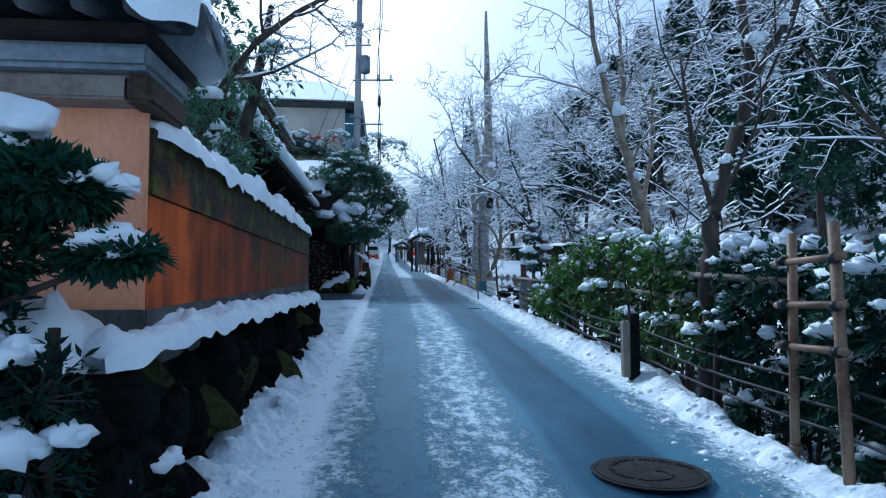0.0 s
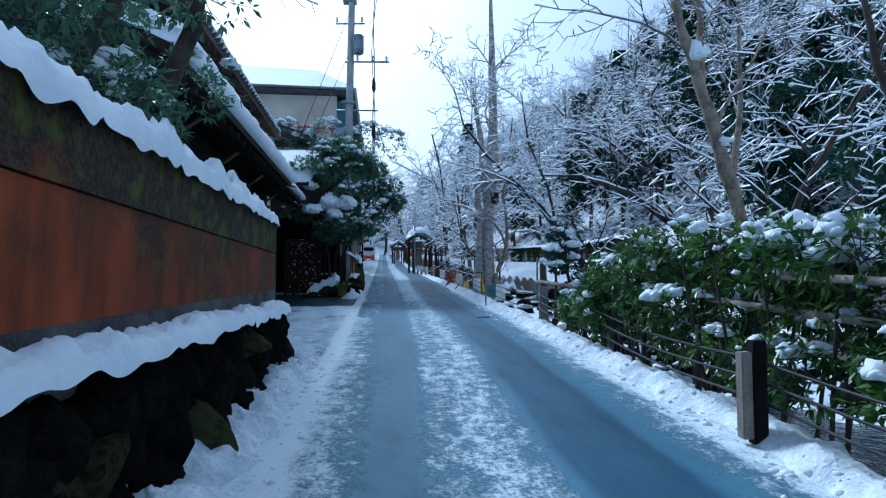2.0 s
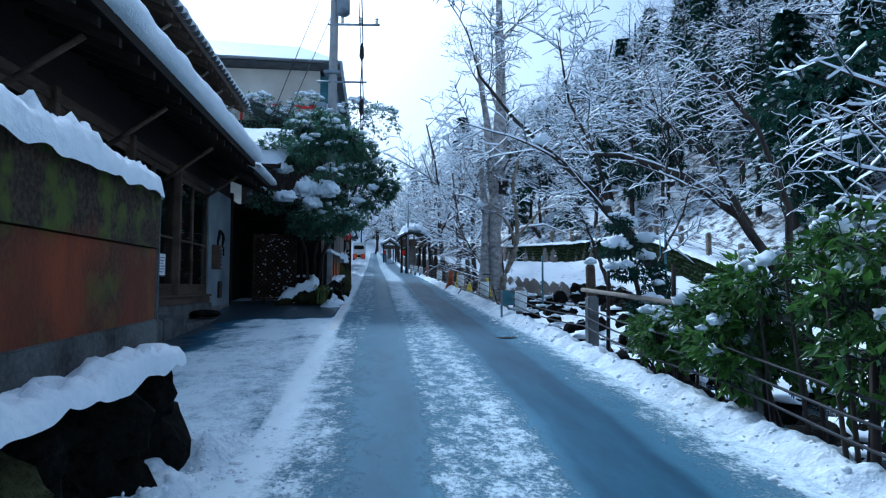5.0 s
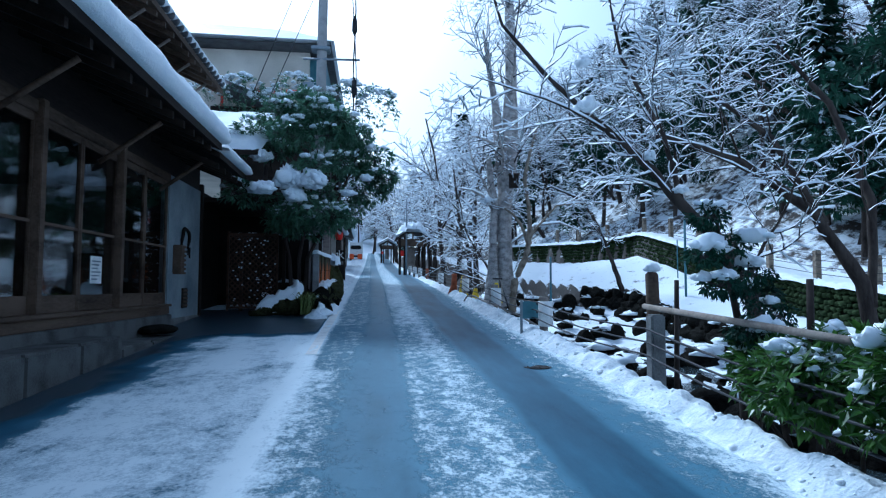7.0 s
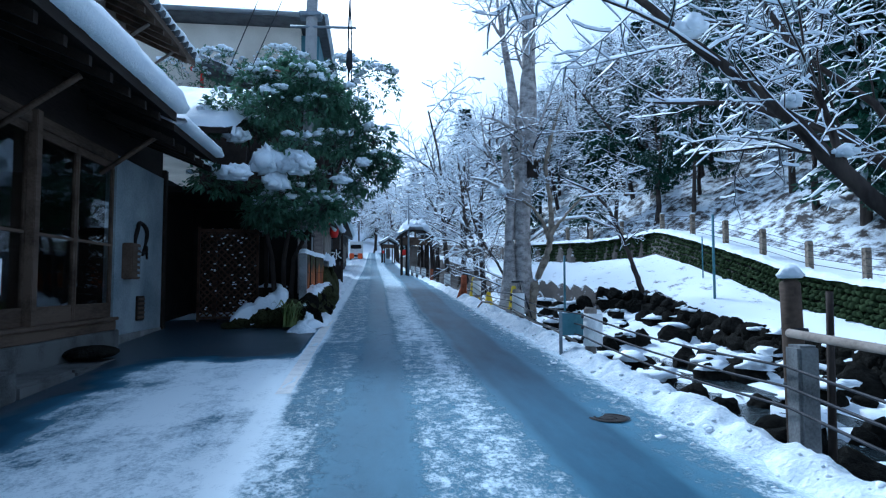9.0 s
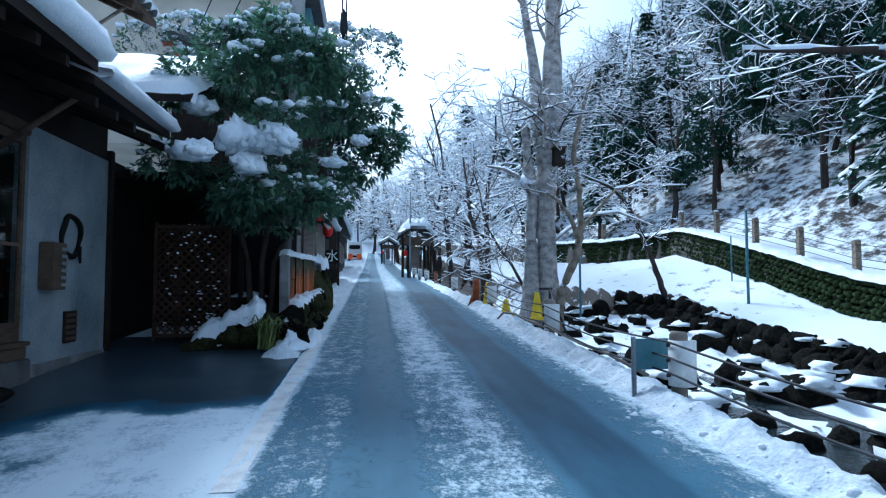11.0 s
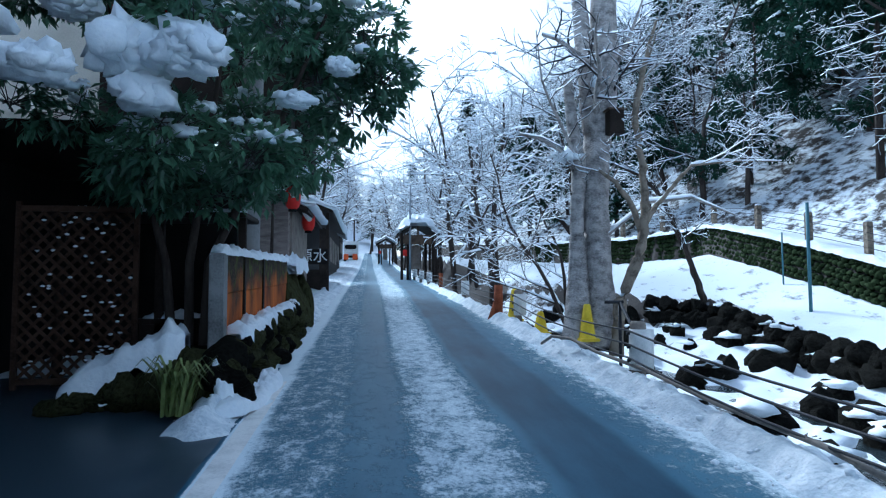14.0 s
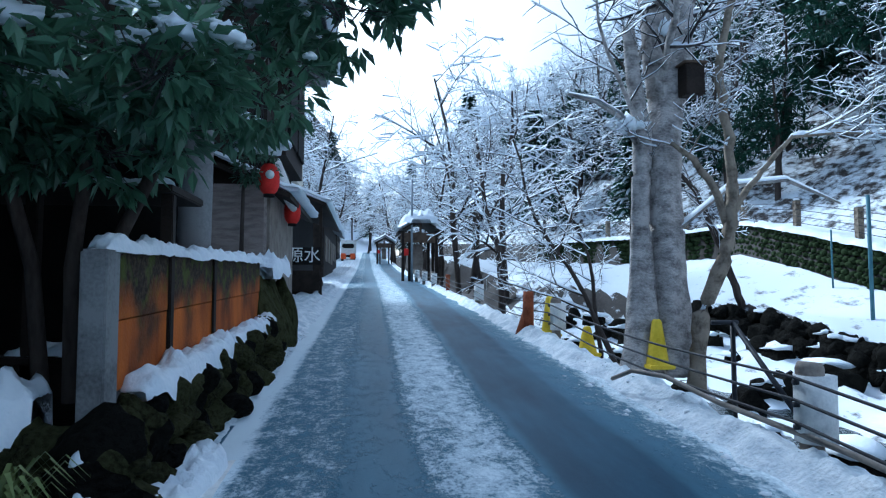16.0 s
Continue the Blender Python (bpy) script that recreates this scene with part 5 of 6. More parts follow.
for x0, y0, x1, y1, h in ((3.1, 5.5, 3.3, 9.0, 0.85), (3.35, 9.8, 3.1, 14.5, 0.78), (2.9, 4.2, 3.1, 6.9, 1.12)):
    g = group_at("hedge_rail", 0, 0, 0, "weathered horizontal pole tied along the hedge", "rail", "rails of the hedge")
    tube_ob("pole", [(x0, y0, gz(y0) + h), (x1, y1, gz(y1) + h)], 0.03, WOOD_GREY, g, sides=7)

old_post = group_at("wooden_post", 3.34, 14.78, 0.5, "weathered brown wooden post with a snow cap", "post")
tube_ob("shaft", [(0.02, 0, 0), (0.0, 0, 0.7), (-0.02, 0, 1.36), (-0.02, 0, 1.39)], [0.08, 0.075, 0.07, 0.045], WOOD, old_post, sides=12)
part("snow_cap", lump(61, 0.1, 0.1, 0.07, 0.25, 0.3, 2), SNOW, old_post, smooth=True).matrix_basis = pose(-0.02, 0, 1.42)
for z in (0.62, 1.0):
    tube_ob("wire_tie", [(0.01, -0.002, z), (0.01, 0.002, z + 0.02)], 0.088, WIRE, old_post, sides=12)

# ---- roofed notice shelter and far things ----
shed = group_at("roofed_shelter", 3.0, 50.0, gz(50), "small timber roofed gate shelter capped with snow", "shelter")
for x, y in ((-0.88, 0), (0.8, 0), (-0.75, 2.2), (0.85, 2.2), (-0.55, 0.1), (0.5, 1.0)):
    part("post", one_block(x - 0.07, x + 0.07, y - 0.07, y + 0.07, -0.3, 2.5, 0.01), WOOD_DARK, shed)
part("tie_beam", one_block(-1.0, 0.95, -0.06, 0.06, 1.9, 2.4, 0.01), WOOD, shed)
part("back_beam", one_block(-1.0, 0.95, 2.14, 2.26, 2.2, 2.4, 0.01), WOOD_DARK, shed)
for s in (-1, 1):
    roof_slab("roof", shed, s * 1.15, 2.45, 0.01 * s, 3.1, -0.4, 2.7, 0.08, WOOD_DARK)
    roof_snow_ob = roof_snow("roof_snow", 3.0 + s * 1.1, gz(50) + 2.47, 3.0, gz(50) + 3.14, 49.6, 52.7, 0.28, "thick snow on the shelter roof", 40 + s)
heap("roof_snow", [(3.0, 49.45, gz(50) + 3.0), (3.0, 52.8, gz(50) + 3.0)], 1.9, 0.36, "rounded snow heaped on the shelter ridge", 47.0, step=0.1, over=0.3, lift=False)
part("king_post", one_block(-0.05, 0.05, -0.1, 0.1, 2.4, 3.05, 0.01), WOOD, shed)
part("notice", one_block(-0.3, 0.2, 1.0, 1.06, 0.6, 1.9, 0.01), WOOD_GREY, shed)
part("red_tag", one_block(-0.82, -0.6, -0.09, -0.071, 1.25, 1.6, 0.01), RED, shed)
lamp = group_at("street_pole", 2.55, 49.7, gz(49.7) - 0.2, "thin grey street pole beside the shelter", "pole")
tube_ob("shaft", [(0, 0, 0), (0, 0, 5.3)], [0.07, 0.05], METAL, lamp)
shed2 = copy_thing(shed, Matrix.LocRotScale((2.2, 84, gz(84)), None, (0.9, 0.9, 0.9)))
shed2["label"] = "farther roofed shelter up the lane"
roof_snow("roof_snow", 3.3, gz(84) + 2.3, 2.2, gz(84) + 2.9, 83.6, 86.5, 0.25, "snow on the farther shelter", 45)
roof_snow("roof_snow", 1.1, gz(84) + 2.3, 2.2, gz(84) + 2.9, 83.6, 86.5, 0.25, "snow on the farther shelter", 46)

truck = group_at("truck", -1.9, 95, gz(95), "small white truck with red front parked beside the lane", "truck")
part("cab", one_block(-0.85, 0.85, 0, 1.6, 0.5, 1.5, 0.12), WHITE, truck)
part("cargo_box", one_block(-0.9, 0.9, 1.65, 4.5, 0.6, 2.6, 0.05), WHITE, truck)
part("windscreen", one_block(-0.72, 0.72, -0.03, 0.2, 1.5, 2.05, 0.1), BLACK, truck)
part("cab_roof", one_block(-0.8, 0.8, 0.1, 1.6, 2.0, 2.12, 0.05), WHITE, truck)
part("bumper", one_block(-0.88, 0.88, -0.12, 0.1, 0.4, 0.68, 0.04), BLACK, truck)
for x in (-0.55, 0.55):
    part("barrier", one_block(x - 0.3, x + 0.3, -0.5, -0.3, 0.15, 0.85, 0.05), ORANGE, truck, "orange-red barrier block")
    part("headlight", one_block(x - 0.15, x + 0.15, -0.13, -0.05, 0.85, 1.05, 0.02), WHITE, truck)
for x in (-0.75, 0.75):
    for y in (0.7, 3.6):
        v, f = tube([(x - 0.1, y, 0.36), (x + 0.1, y, 0.36)], 0.36, 18)
        put("wheel", data_mesh("wheel", v, f, BLACK), truck)

# ---- mossy terrace wall and mesh fence on the far bank ----
terrace = group_at("terrace_wall", 0, 0, 0, "mossy cobble terrace wall with a snow edge", "stone wall", kind="structure")
cob_v, cob_f = [], []
rnd = random.Random(31)
yy = 22.0
line_pts = []
while yy < 60:
    tx, tz = terrace_x(yy), terrace_z(yy)
    hgt = 1.25
    line_pts.append((tx + 0.12, yy, tz + 0.02))
    for r in range(6):
        k = (r + 0.5) / 6
        s = rnd.uniform(0.75, 1.15)
        mv, mf = lump_geo(rnd.random() * 90, (tx - 0.16 + 0.24 * k, yy + rnd.uniform(-0.05, 0.05) + 0.12 * (r % 2), tz - hgt * (1 - k)), 0.17 * s, 0.17 * s, 0.13 * s, 0.35, 0, 1)
        o = len(cob_v)
        cob_v += mv
        cob_f += [tuple(i + o for i in q) for q in mf]
    yy += 0.26
cobs = put("cobbles", data_mesh("cobbles", cob_v, cob_f, TERRACE), terrace)
cobs["kind"] = "stuff"
vs = []
for tx, yy, tz in line_pts:
    h = 1.55
    vs += [(tx - 0.08, yy, tz - h), (tx + 0.04, yy, tz + 0.02), (tx + 0.4, yy, tz + 0.02), (tx + 0.4, yy, tz - h)]
put("backing", data_mesh("backing", vs, [(i * 4 + j, i * 4 + (j + 1) % 4, i * 4 + 4 + (j + 1) % 4, i * 4 + 4 + j) for i in range(len(line_pts) - 1) for j in range(4)], TERRACE, False), terrace)
heap("terrace_snow", [(x + 0.12, y, z) for x, y, z in line_pts[::6]], 0.8, 0.14, "snow along the terrace wall edge", 51.0, step=0.2, over=0.05, lift=False)
POST_Y = [24.0, 26.8, 29.6, 32.4, 35.25, 38.1, 41.2, 44.6, 47.2, 50.0, 52.8]
for k, y in enumerate(POST_Y):
    x = terrace_x(y) + 0.75
    z = terrain(x, y)
    g = group_at("terrace_post", x, y, z - 0.3, "dark square fence post capped with snow", "fence post", "posts on the terrace")
    part("shaft", one_block(-0.11, 0.11, -0.11, 0.11, 0, 1.4, 0.02), BARK_MOSS, g)
    part("snow_cap", lump(k, 0.12, 0.12, 0.07, 0.1, 0.2, 2), SNOW, g, smooth=True).matrix_basis = pose(0, 0, 1.42)
for h in (0.25, 0.5, 0.75, 0.98):
    g = group_at("fence_wire", 0, 0, 0, "thin wire strung along the terrace posts", "wire", "wires on the terrace")
    tube_ob("strand", [(terrace_x(y) + 0.65, y, terrain(terrace_x(y) + 0.75, y) + h) for y in POST_Y], 0.012, WIRE, g, sides=4)
for x, y, h in ((14.37, 34.88, 3.6), (15.4, 37.6, 2.0), (9.6, 40.0, 3.0)):
    z = terrain(x, y)
    g = group_at("garden_stake", x, y, z - 0.1, "slim dark upright stake in the snowfield", "stake", "stakes in the snowfield")
    tube_ob("rod", [(0, 0, 0), (0, 0, h)], 0.055 if h > 2.5 else 0.03, TEAL, g, sides=7)

# boulders of the stream bed and its far edge
rnd = random.Random(12)
caps = []
for k in range(290):
    y = rnd.uniform(13, 46)
    lx = ledge_x(y)
    row = k < 150
    if row:
        y = 22 + 18.5 * k / 150 + rnd.uniform(-0.1, 0.1)
        lx = ledge_x(y)
        up_row = k % 2
        x, s = lx - 0.12 - 0.3 * (1 - up_row) + rnd.uniform(-0.1, 0.1), rnd.uniform(0.26, 0.48)
        z = ledge_z(y) - (0.22 if up_row else 0.6) - s * 0.25
    else:
        x, s = rnd.uniform(4.3, lx - 0.7), rnd.uniform(0.22, 0.62)
        z = terrain(x, y) - s * 0.1
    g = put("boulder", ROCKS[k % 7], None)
    g.matrix_basis = Matrix.LocRotScale((x, y, z + s * 0.25), Euler((rnd.uniform(-0.3, 0.3), rnd.uniform(-0.3, 0.3), rnd.uniform(0, 6))), (s, s * rnd.uniform(0.8, 1.3), s * rnd.uniform(0.75, 1.05)))
    tagged(g, "dark boulder edging the snowfield" if row else "dark wet boulder in the snowy stream bed", "boulder", "boulders of the stream")
    if rnd.random() < (0.18 if row else 0.5):
        caps.append(lump_geo(k, (x + rnd.uniform(-0.1, 0.15), y, z + s * 0.78), s * 0.75, s * 0.9, s * 0.3, 0.6, 0.3, 2, 2.2))
v, f = merge(caps)
tagged(put("boulder_snow", data_mesh("boulder_snow", v, f, SNOW)), "rounded snow caps on the stream boulders", "snow", kind="stuff")


# ---- trees and plants ----
class Growth:
    """Gathers wood, twig, snow and leaf geometry for one plant."""

    def __init__(self, seed):
        self.r = random.Random(seed)
        self.wood, self.twig, self.snow, self.leaf = ([], []), ([], []), ([], []), ([], [])

    def add(self, store, v, f):
        o = len(store[0])
        store[0].extend(v)
        store[1].extend(tuple(i + o for i in q) for q in f)

    def snow_on(self, pts, radii, amount):
        vs, fs = [], []
        n = len(pts)
        for i, p in enumerate(pts):
            d = pts[min(i + 1, n - 1)] - pts[max(i - 1, 0)]
            flat = math.hypot(d.x, d.y) / (d.length + 1e-6)
            side = Vector((-d.y, d.x, 0))
            side = side.normalized() if side.length > 1e-5 else Vector((1, 0, 0))
            r = radii[i]
            w = (r * 0.9 + 0.009 * amount) * (0.35 + 0.65 * flat)
            h = (r * 0.7 + 0.03 * amount * self.r.uniform(0.4, 1.5)) * flat
            if self.r.random() < 0.2:
                h *= 0.2
            vs += [p - side * w + Vector((0, 0, r * 0.35)), p + Vector((0, 0, r * 0.9 + h)), p + side * w + Vector((0, 0, r * 0.35))]
        for i in range(n - 1):
            a = i * 3
            fs += [(a, a + 3, a + 4, a + 1), (a + 1, a + 4, a + 5, a + 2)]
        self.add(self.snow, vs, fs)

    def limb(self, start, way, length, radius, level, plan, snow, bend=0.25):
        """plan: for each level (segments, sides, children, child length ratio, spread)."""
        r = self.r
        segs, sides, kids, ratio, spread = plan[level]
        pts, radii = [Vector(start)], [radius]
        d = Vector(way).normalized()
        for i in range(segs):
            d = (d + Vector((r.uniform(-1, 1), r.uniform(-1, 1), r.uniform(-0.8, 0.9))) * bend).normalized()
            pts.append(pts[-1] + d * length / segs)
            radii.append(radius * (1 - 0.75 * (i + 1) / segs))
        v, f = tube(pts, radii, sides, False)
        self.add(self.wood if level < 2 else self.twig, v, f)
        if level > 0 or abs(way[2]) < 0.9:
            self.snow_on(pts, radii, snow)
        if level + 1 >= len(plan):
            return
        for k in range(kids):
            t = (0.3 + 0.7 * (k + r.random()) / kids) if level == 0 else (0.15 + 0.85 * (k + r.random()) / kids)
            s = min(segs - 1, int(t * segs))
            p = pts[s].lerp(pts[s + 1], t * segs - s)
            along = (pts[s + 1] - pts[s]).normalized()
            a = r.uniform(0, 2 * math.pi) if level == 0 else (1 if k % 2 else -1) * r.uniform(0.6, 2.2)
            side = along.orthogonal().normalized()
            out = Matrix.Rotation(a, 3, along) @ side
            w = (along * (1 - spread) + out * spread)
            if level == 0:
                w = w + Vector((0, 0, 0.15))
            self.limb(p, w, length * ratio * (1.15 - 0.6 * t if level == 0 else 1.1 - 0.5 * t) * r.uniform(0.7, 1.2), max(0.004, radii[s] * 0.5), level + 1, plan, snow, bend)

    def sprays(self, pts_dirs, size, material_store=None):
        """Pointed leaves, folded along the middle, each at a place and with a direction."""
        vs, fs = [], []
        r = self.r
        for p, d in pts_dirs:
            d = Vector(d).normalized()
            s = d.cross(Vector((r.uniform(-0.6, 0.6), r.uniform(-0.6, 0.6), 1))).normalized()
            n = s.cross(d)
            l = size * r.uniform(0.7, 1.3)
            w = l * 0.2
            o = len(vs)
            vs += [p, p + d * l * 0.45 + s * w + n * w * 0.35, p + d * l, p + d * l * 0.45 - s * w + n * w * 0.35]
            fs += [(o, o + 1, o + 2), (o, o + 2, o + 3)]
        self.add(self.leaf, vs, fs)

    def build(self, name, label, category, group="", bark=None, leaf=None, twig=None):
        g = new(name)
        tagged(g, label, category, group)
        for part_name, store, mat in (("trunk", self.wood, bark or BARK), ("fine_branching", self.twig, twig or TWIG), ("branch_snow", self.snow, SNOW_FAR), ("leaves", self.leaf, leaf or LEAF)):
            if store[0]:
                ob = put(part_name, data_mesh(part_name, store[0], store[1], mat, part_name in ("trunk", "branch_snow")), g)
                if part_name != "trunk":
                    ob["kind"] = "stuff"
        return g


def bare_tree(seed, height, radius, snow=1.0, label="bare deciduous tree with snow on every branch", way=(0.05, 0, 1), plan=None, bark=None, bend=0.22):
    g = Growth(seed)
    g.limb((0, 0, -0.3), way, height, radius, 0, plan or [(8, 6, 10, 0.42, 0.7), (4, 4, 6, 0.5, 0.6), (3, 3, 5, 0.55, 0.55), (2, 3, 0, 0, 0)], snow, bend)
    return g.build("tree", label, "tree", "trees of the hillside", bark)


def conifer(seed, height, label="dark evergreen conifer dusted with snow"):
    g = Growth(seed)
    r = g.r
    v, f = tube([(0, 0, -0.3), (0.05, 0, height * 0.5), (0, 0.05, height)], [0.2, 0.13, 0.03], 7, False)
    g.add(g.wood, v, f)
    z = height * 0.15
    leaves = []
    while z < height * 0.98:
        t = z / height
        reach = (1 - t) * height * 0.24 + 0.3
        for k in range(5):
            a = r.uniform(0, 2 * math.pi)
            out = Vector((math.cos(a), math.sin(a), 0))
            pts = [Vector((0, 0, z)) + out * reach * u + Vector((0, 0, 0.15 * reach * u - 0.45 * reach * u * u)) for u in (0, 0.35, 0.7, 1.0)]
            v, f = tube(pts, [0.03, 0.02, 0.015, 0.006], 3, False)
            g.add(g.twig, v, f)
            side = Vector((-out.y, out.x, 0))
            for u in [i / 8 for i in range(1, 9)]:
                p = pts[0].lerp(pts[-1], u) + Vector((0, 0, 0.12 * reach * math.sin(math.pi * u)))
                for s in (-1, 1):
                    for q in range(2):
                        leaves.append((p + side * s * 0.16 * q, out * r.uniform(0.2, 0.8) + side * s * r.uniform(0.4, 1) + Vector((0, 0, r.uniform(-0.7, 0.1)))))
            if r.random() < 0.6:
                g.snow_on([q + Vector((0, 0, 0.04)) for q in pts[1:]], [0.1, 0.14, 0.06], 1.2)
        z += height * 0.036
    g.sprays(leaves, 0.42)
    return g.build("conifer", label, "tree", "conifers of the hillside", None, NEEDLE)


def at(ob, x, y, z, rz=0, s=1.0):
    ob.matrix_basis = Matrix.LocRotScale((x, y, z), Euler((0, 0, rz)), (s, s, s))
    return ob


kinds = [bare_tree(100 + k, 9.5 + k, 0.16 + 0.012 * k, 0.8 + 0.15 * (k % 3), way=(-0.18 + 0.05 * k, -0.1, 1)) for k in range(5)]
leaning = [bare_tree(140 + k, 8.0 + k, 0.15, 1.0, "bare tree leaning downhill with snow on its limbs", way=(-0.75, 0.1 * (k - 1), 1)) for k in range(3)]
LIGHT = [(5, 5, 9, 0.45, 0.65), (3, 3, 7, 0.55, 0.6), (2, 3, 5, 0.5, 0.55), (1, 3, 0, 0, 0)]
far_kinds = [bare_tree(170 + k, 10.0 + k, 0.2, 2.2, "distant bare tree white with snow", way=(0.1 * k - 0.1, 0, 1), plan=LIGHT) for k in range(3)]
cones = [conifer(200 + k, 9.0 + 2 * k) for k in range(3)]
rnd = random.Random(77)
spots = []


def free(x, y, gap):
    if any((x - a) ** 2 + (y - b) ** 2 < gap * gap for a, b in spots):
        return False
    spots.append((x, y))
    return True


first = {}


def plant(src, x, y, rz, s):
    z = terrain(x, y)
    m = Matrix.LocRotScale((x, y, z), Euler((0, 0, rz)), (s, s, s))
    if src.name not in first:
        first[src.name] = True
        src.matrix_basis = m
        return src
    ob = copy_thing(src, Matrix.Identity(4))
    ob.matrix_basis = m
    return ob


count = 0
for tries in range(4000):
    y = rnd.uniform(4, 150) if rnd.random() < 0.75 else rnd.uniform(45, 110)
    x = terrace_x(y) + rnd.uniform(2.6, 34)
    if y < 12 and x < 15 or not free(x, y, 2.3 if y < 70 else 3.4):
        continue
    u = rnd.random()
    if u < 0.5:
        src = kinds[rnd.randrange(5)] if y < 62 else far_kinds[rnd.randrange(3)]
        turn = rnd.uniform(0, 6.28)
    elif u < 0.74:
        src = leaning[rnd.randrange(3)]
        turn = rnd.uniform(-0.7, 0.7)
    else:
        src = cones[rnd.randrange(3)]
        turn = rnd.uniform(0, 6.28)
    plant(src, x, y, turn, rnd.uniform(0.75, 1.25))
    count += 1
    if count >= 190:
        break
# trees closing the lane far ahead and behind the houses
for k in range(46):
    y = rnd.uniform(52, 150)
    x = -rnd.uniform(4.5, 26) if k % 3 else rnd.uniform(3.6, 8.5)
    if x > 0 and y < 55:
        continue
    if free(x, y, 2.6):
        plant((kinds[rnd.randrange(5)] if y < 75 else far_kinds[k % 3]) if k % 4 else cones[rnd.randrange(3)], x, y, rnd.uniform(0, 6.28), rnd.uniform(0.8, 1.2))
# light trees for the far slopes
for k in range(150):
    if k < 60:
        x, y = rnd.uniform(-30, 36), 150 + 55 * rnd.random()
    elif k < 110:
        x, y = -rnd.uniform(6, 30), rnd.uniform(70, 150)
    else:
        y = rnd.uniform(60, 150)
        x = terrace_x(y) + rnd.uniform(2, 30)
    plant(far_kinds[k % 3] if k % 5 else cones[k % 3], x, y, rnd.uniform(0, 6.28), rnd.uniform(0.9, 1.4))
# frosted trees that lean in over the far stretch of the lane
for k, (x, y) in enumerate(((6.4, 46.5), (7.6, 51.0), (6.0, 56.5), (7.4, 61.0), (5.6, 67.0), (6.8, 73.0), (5.2, 80.0), (6.6, 88.0), (4.8, 96.0), (-5.6, 60.5), (-6.8, 74.0), (-5.0, 80.0), (-4.6, 89.0), (-5.4, 97.0), (-3.8, 112.0), (4.4, 108.0), (-2.0, 126.0), (3.4, 122.0), (0.6, 138.0))):
    plant(far_kinds[k % 3], x, y, 1.7 * k, 1.0 + 0.1 * (k % 4))
for x, y in ((-9.5, 25.5), (-8.5, 44.0), (-5.5, 48.5), (-12, 36), (-6.6, 27.3)):
    plant(kinds[rnd.randrange(5)], x, y, rnd.uniform(0, 6.28), 1.0)

# trees by the stream
HERO = [(10, 6, 9, 0.4, 0.65), (6, 5, 7, 0.5, 0.6), (5, 4, 7, 0.5, 0.55), (3, 3, 0, 0, 0)]


def shaped_tree(seed, stems, label, bark, limbs, reach, snow, name="tree", lift=0.0, clumps=()):
    """A tree with stems along given lines [(points, radii)], and limbs that branch from them."""
    g = Growth(seed)
    for pts, rad in stems:
        pts = [Vector(p) for p in pts]
        fine, fr = [], []
        for i in range(len(pts) - 1):
            for q in range(4):
                u = q / 4
                w = Vector((g.r.uniform(-1, 1), g.r.uniform(-1, 1), 0)) * rad[i] * (0.28 if q else 0)
                fine.append(pts[i].lerp(pts[i + 1], u) + w)
                fr.append(lerp(rad[i], rad[i + 1], u) * g.r.uniform(0.9, 1.12))
        fine.append(pts[-1])
        fr.append(rad[-1])
        v, f = tube(fine, fr, 10)
        g.add(g.wood, v, f)
        g.snow_on(fine, [0.7 * q for q in fr], snow)
        n = len(fine) - 1
        for k in range(limbs):
            i = int(n * (lift + (1 - lift) * (k + g.r.random()) / limbs))
            i = min(n - 1, max(1, i))
            d = (fine[i + 1] - fine[i - 1]).normalized()
            out = Vector((g.r.uniform(-1, 1), g.r.uniform(-1, 1), g.r.uniform(-0.1, 0.9)))
            g.limb(fine[i], d * 0.5 + out, reach * g.r.uniform(0.6, 1.2), max(0.01, fr[i] * 0.32), 1, HERO, snow * 0.6)
    for k, (x, y, z, size) in enumerate(clumps):
        v, f = snow_clump(seed + k * 3.1, (x, y, z), size, size, size * 0.7, 6, 2)
        g.add(g.snow, v, f)
    return g.build(name, label, "tree", "trees by the stream", bark)


shaped_tree(301, [([(2.98, 5.6, 0.2), (3.02, 5.6, 1.2), (3.06, 5.6, 1.77), (3.18, 5.6, 2.29), (3.46, 5.65, 2.95), (3.57, 5.7, 3.53), (3.5, 5.75, 4.3), (3.42, 5.9, 5.4)], [0.085, 0.08, 0.075, 0.07, 0.062, 0.05, 0.035, 0.015]),
                  ([(3.5, 5.66, 3.2), (3.7, 5.6, 3.6), (3.95, 5.6, 3.95), (4.2, 5.5, 4.8)], [0.045, 0.04, 0.03, 0.012]),
                  ([(3.1, 5.6, 2.0), (2.95, 5.7, 2.7), (2.9, 5.8, 3.6)], [0.03, 0.024, 0.01])],
            "dark bare tree with forking limbs behind the hedge", BARK, 4, 1.5, 0.55, lift=0.4, clumps=((3.6, 5.62, 3.72, 0.1), (3.04, 5.52, 2.33, 0.07), (3.85, 5.58, 3.9, 0.09), (3.2, 5.55, 2.5, 0.06)))
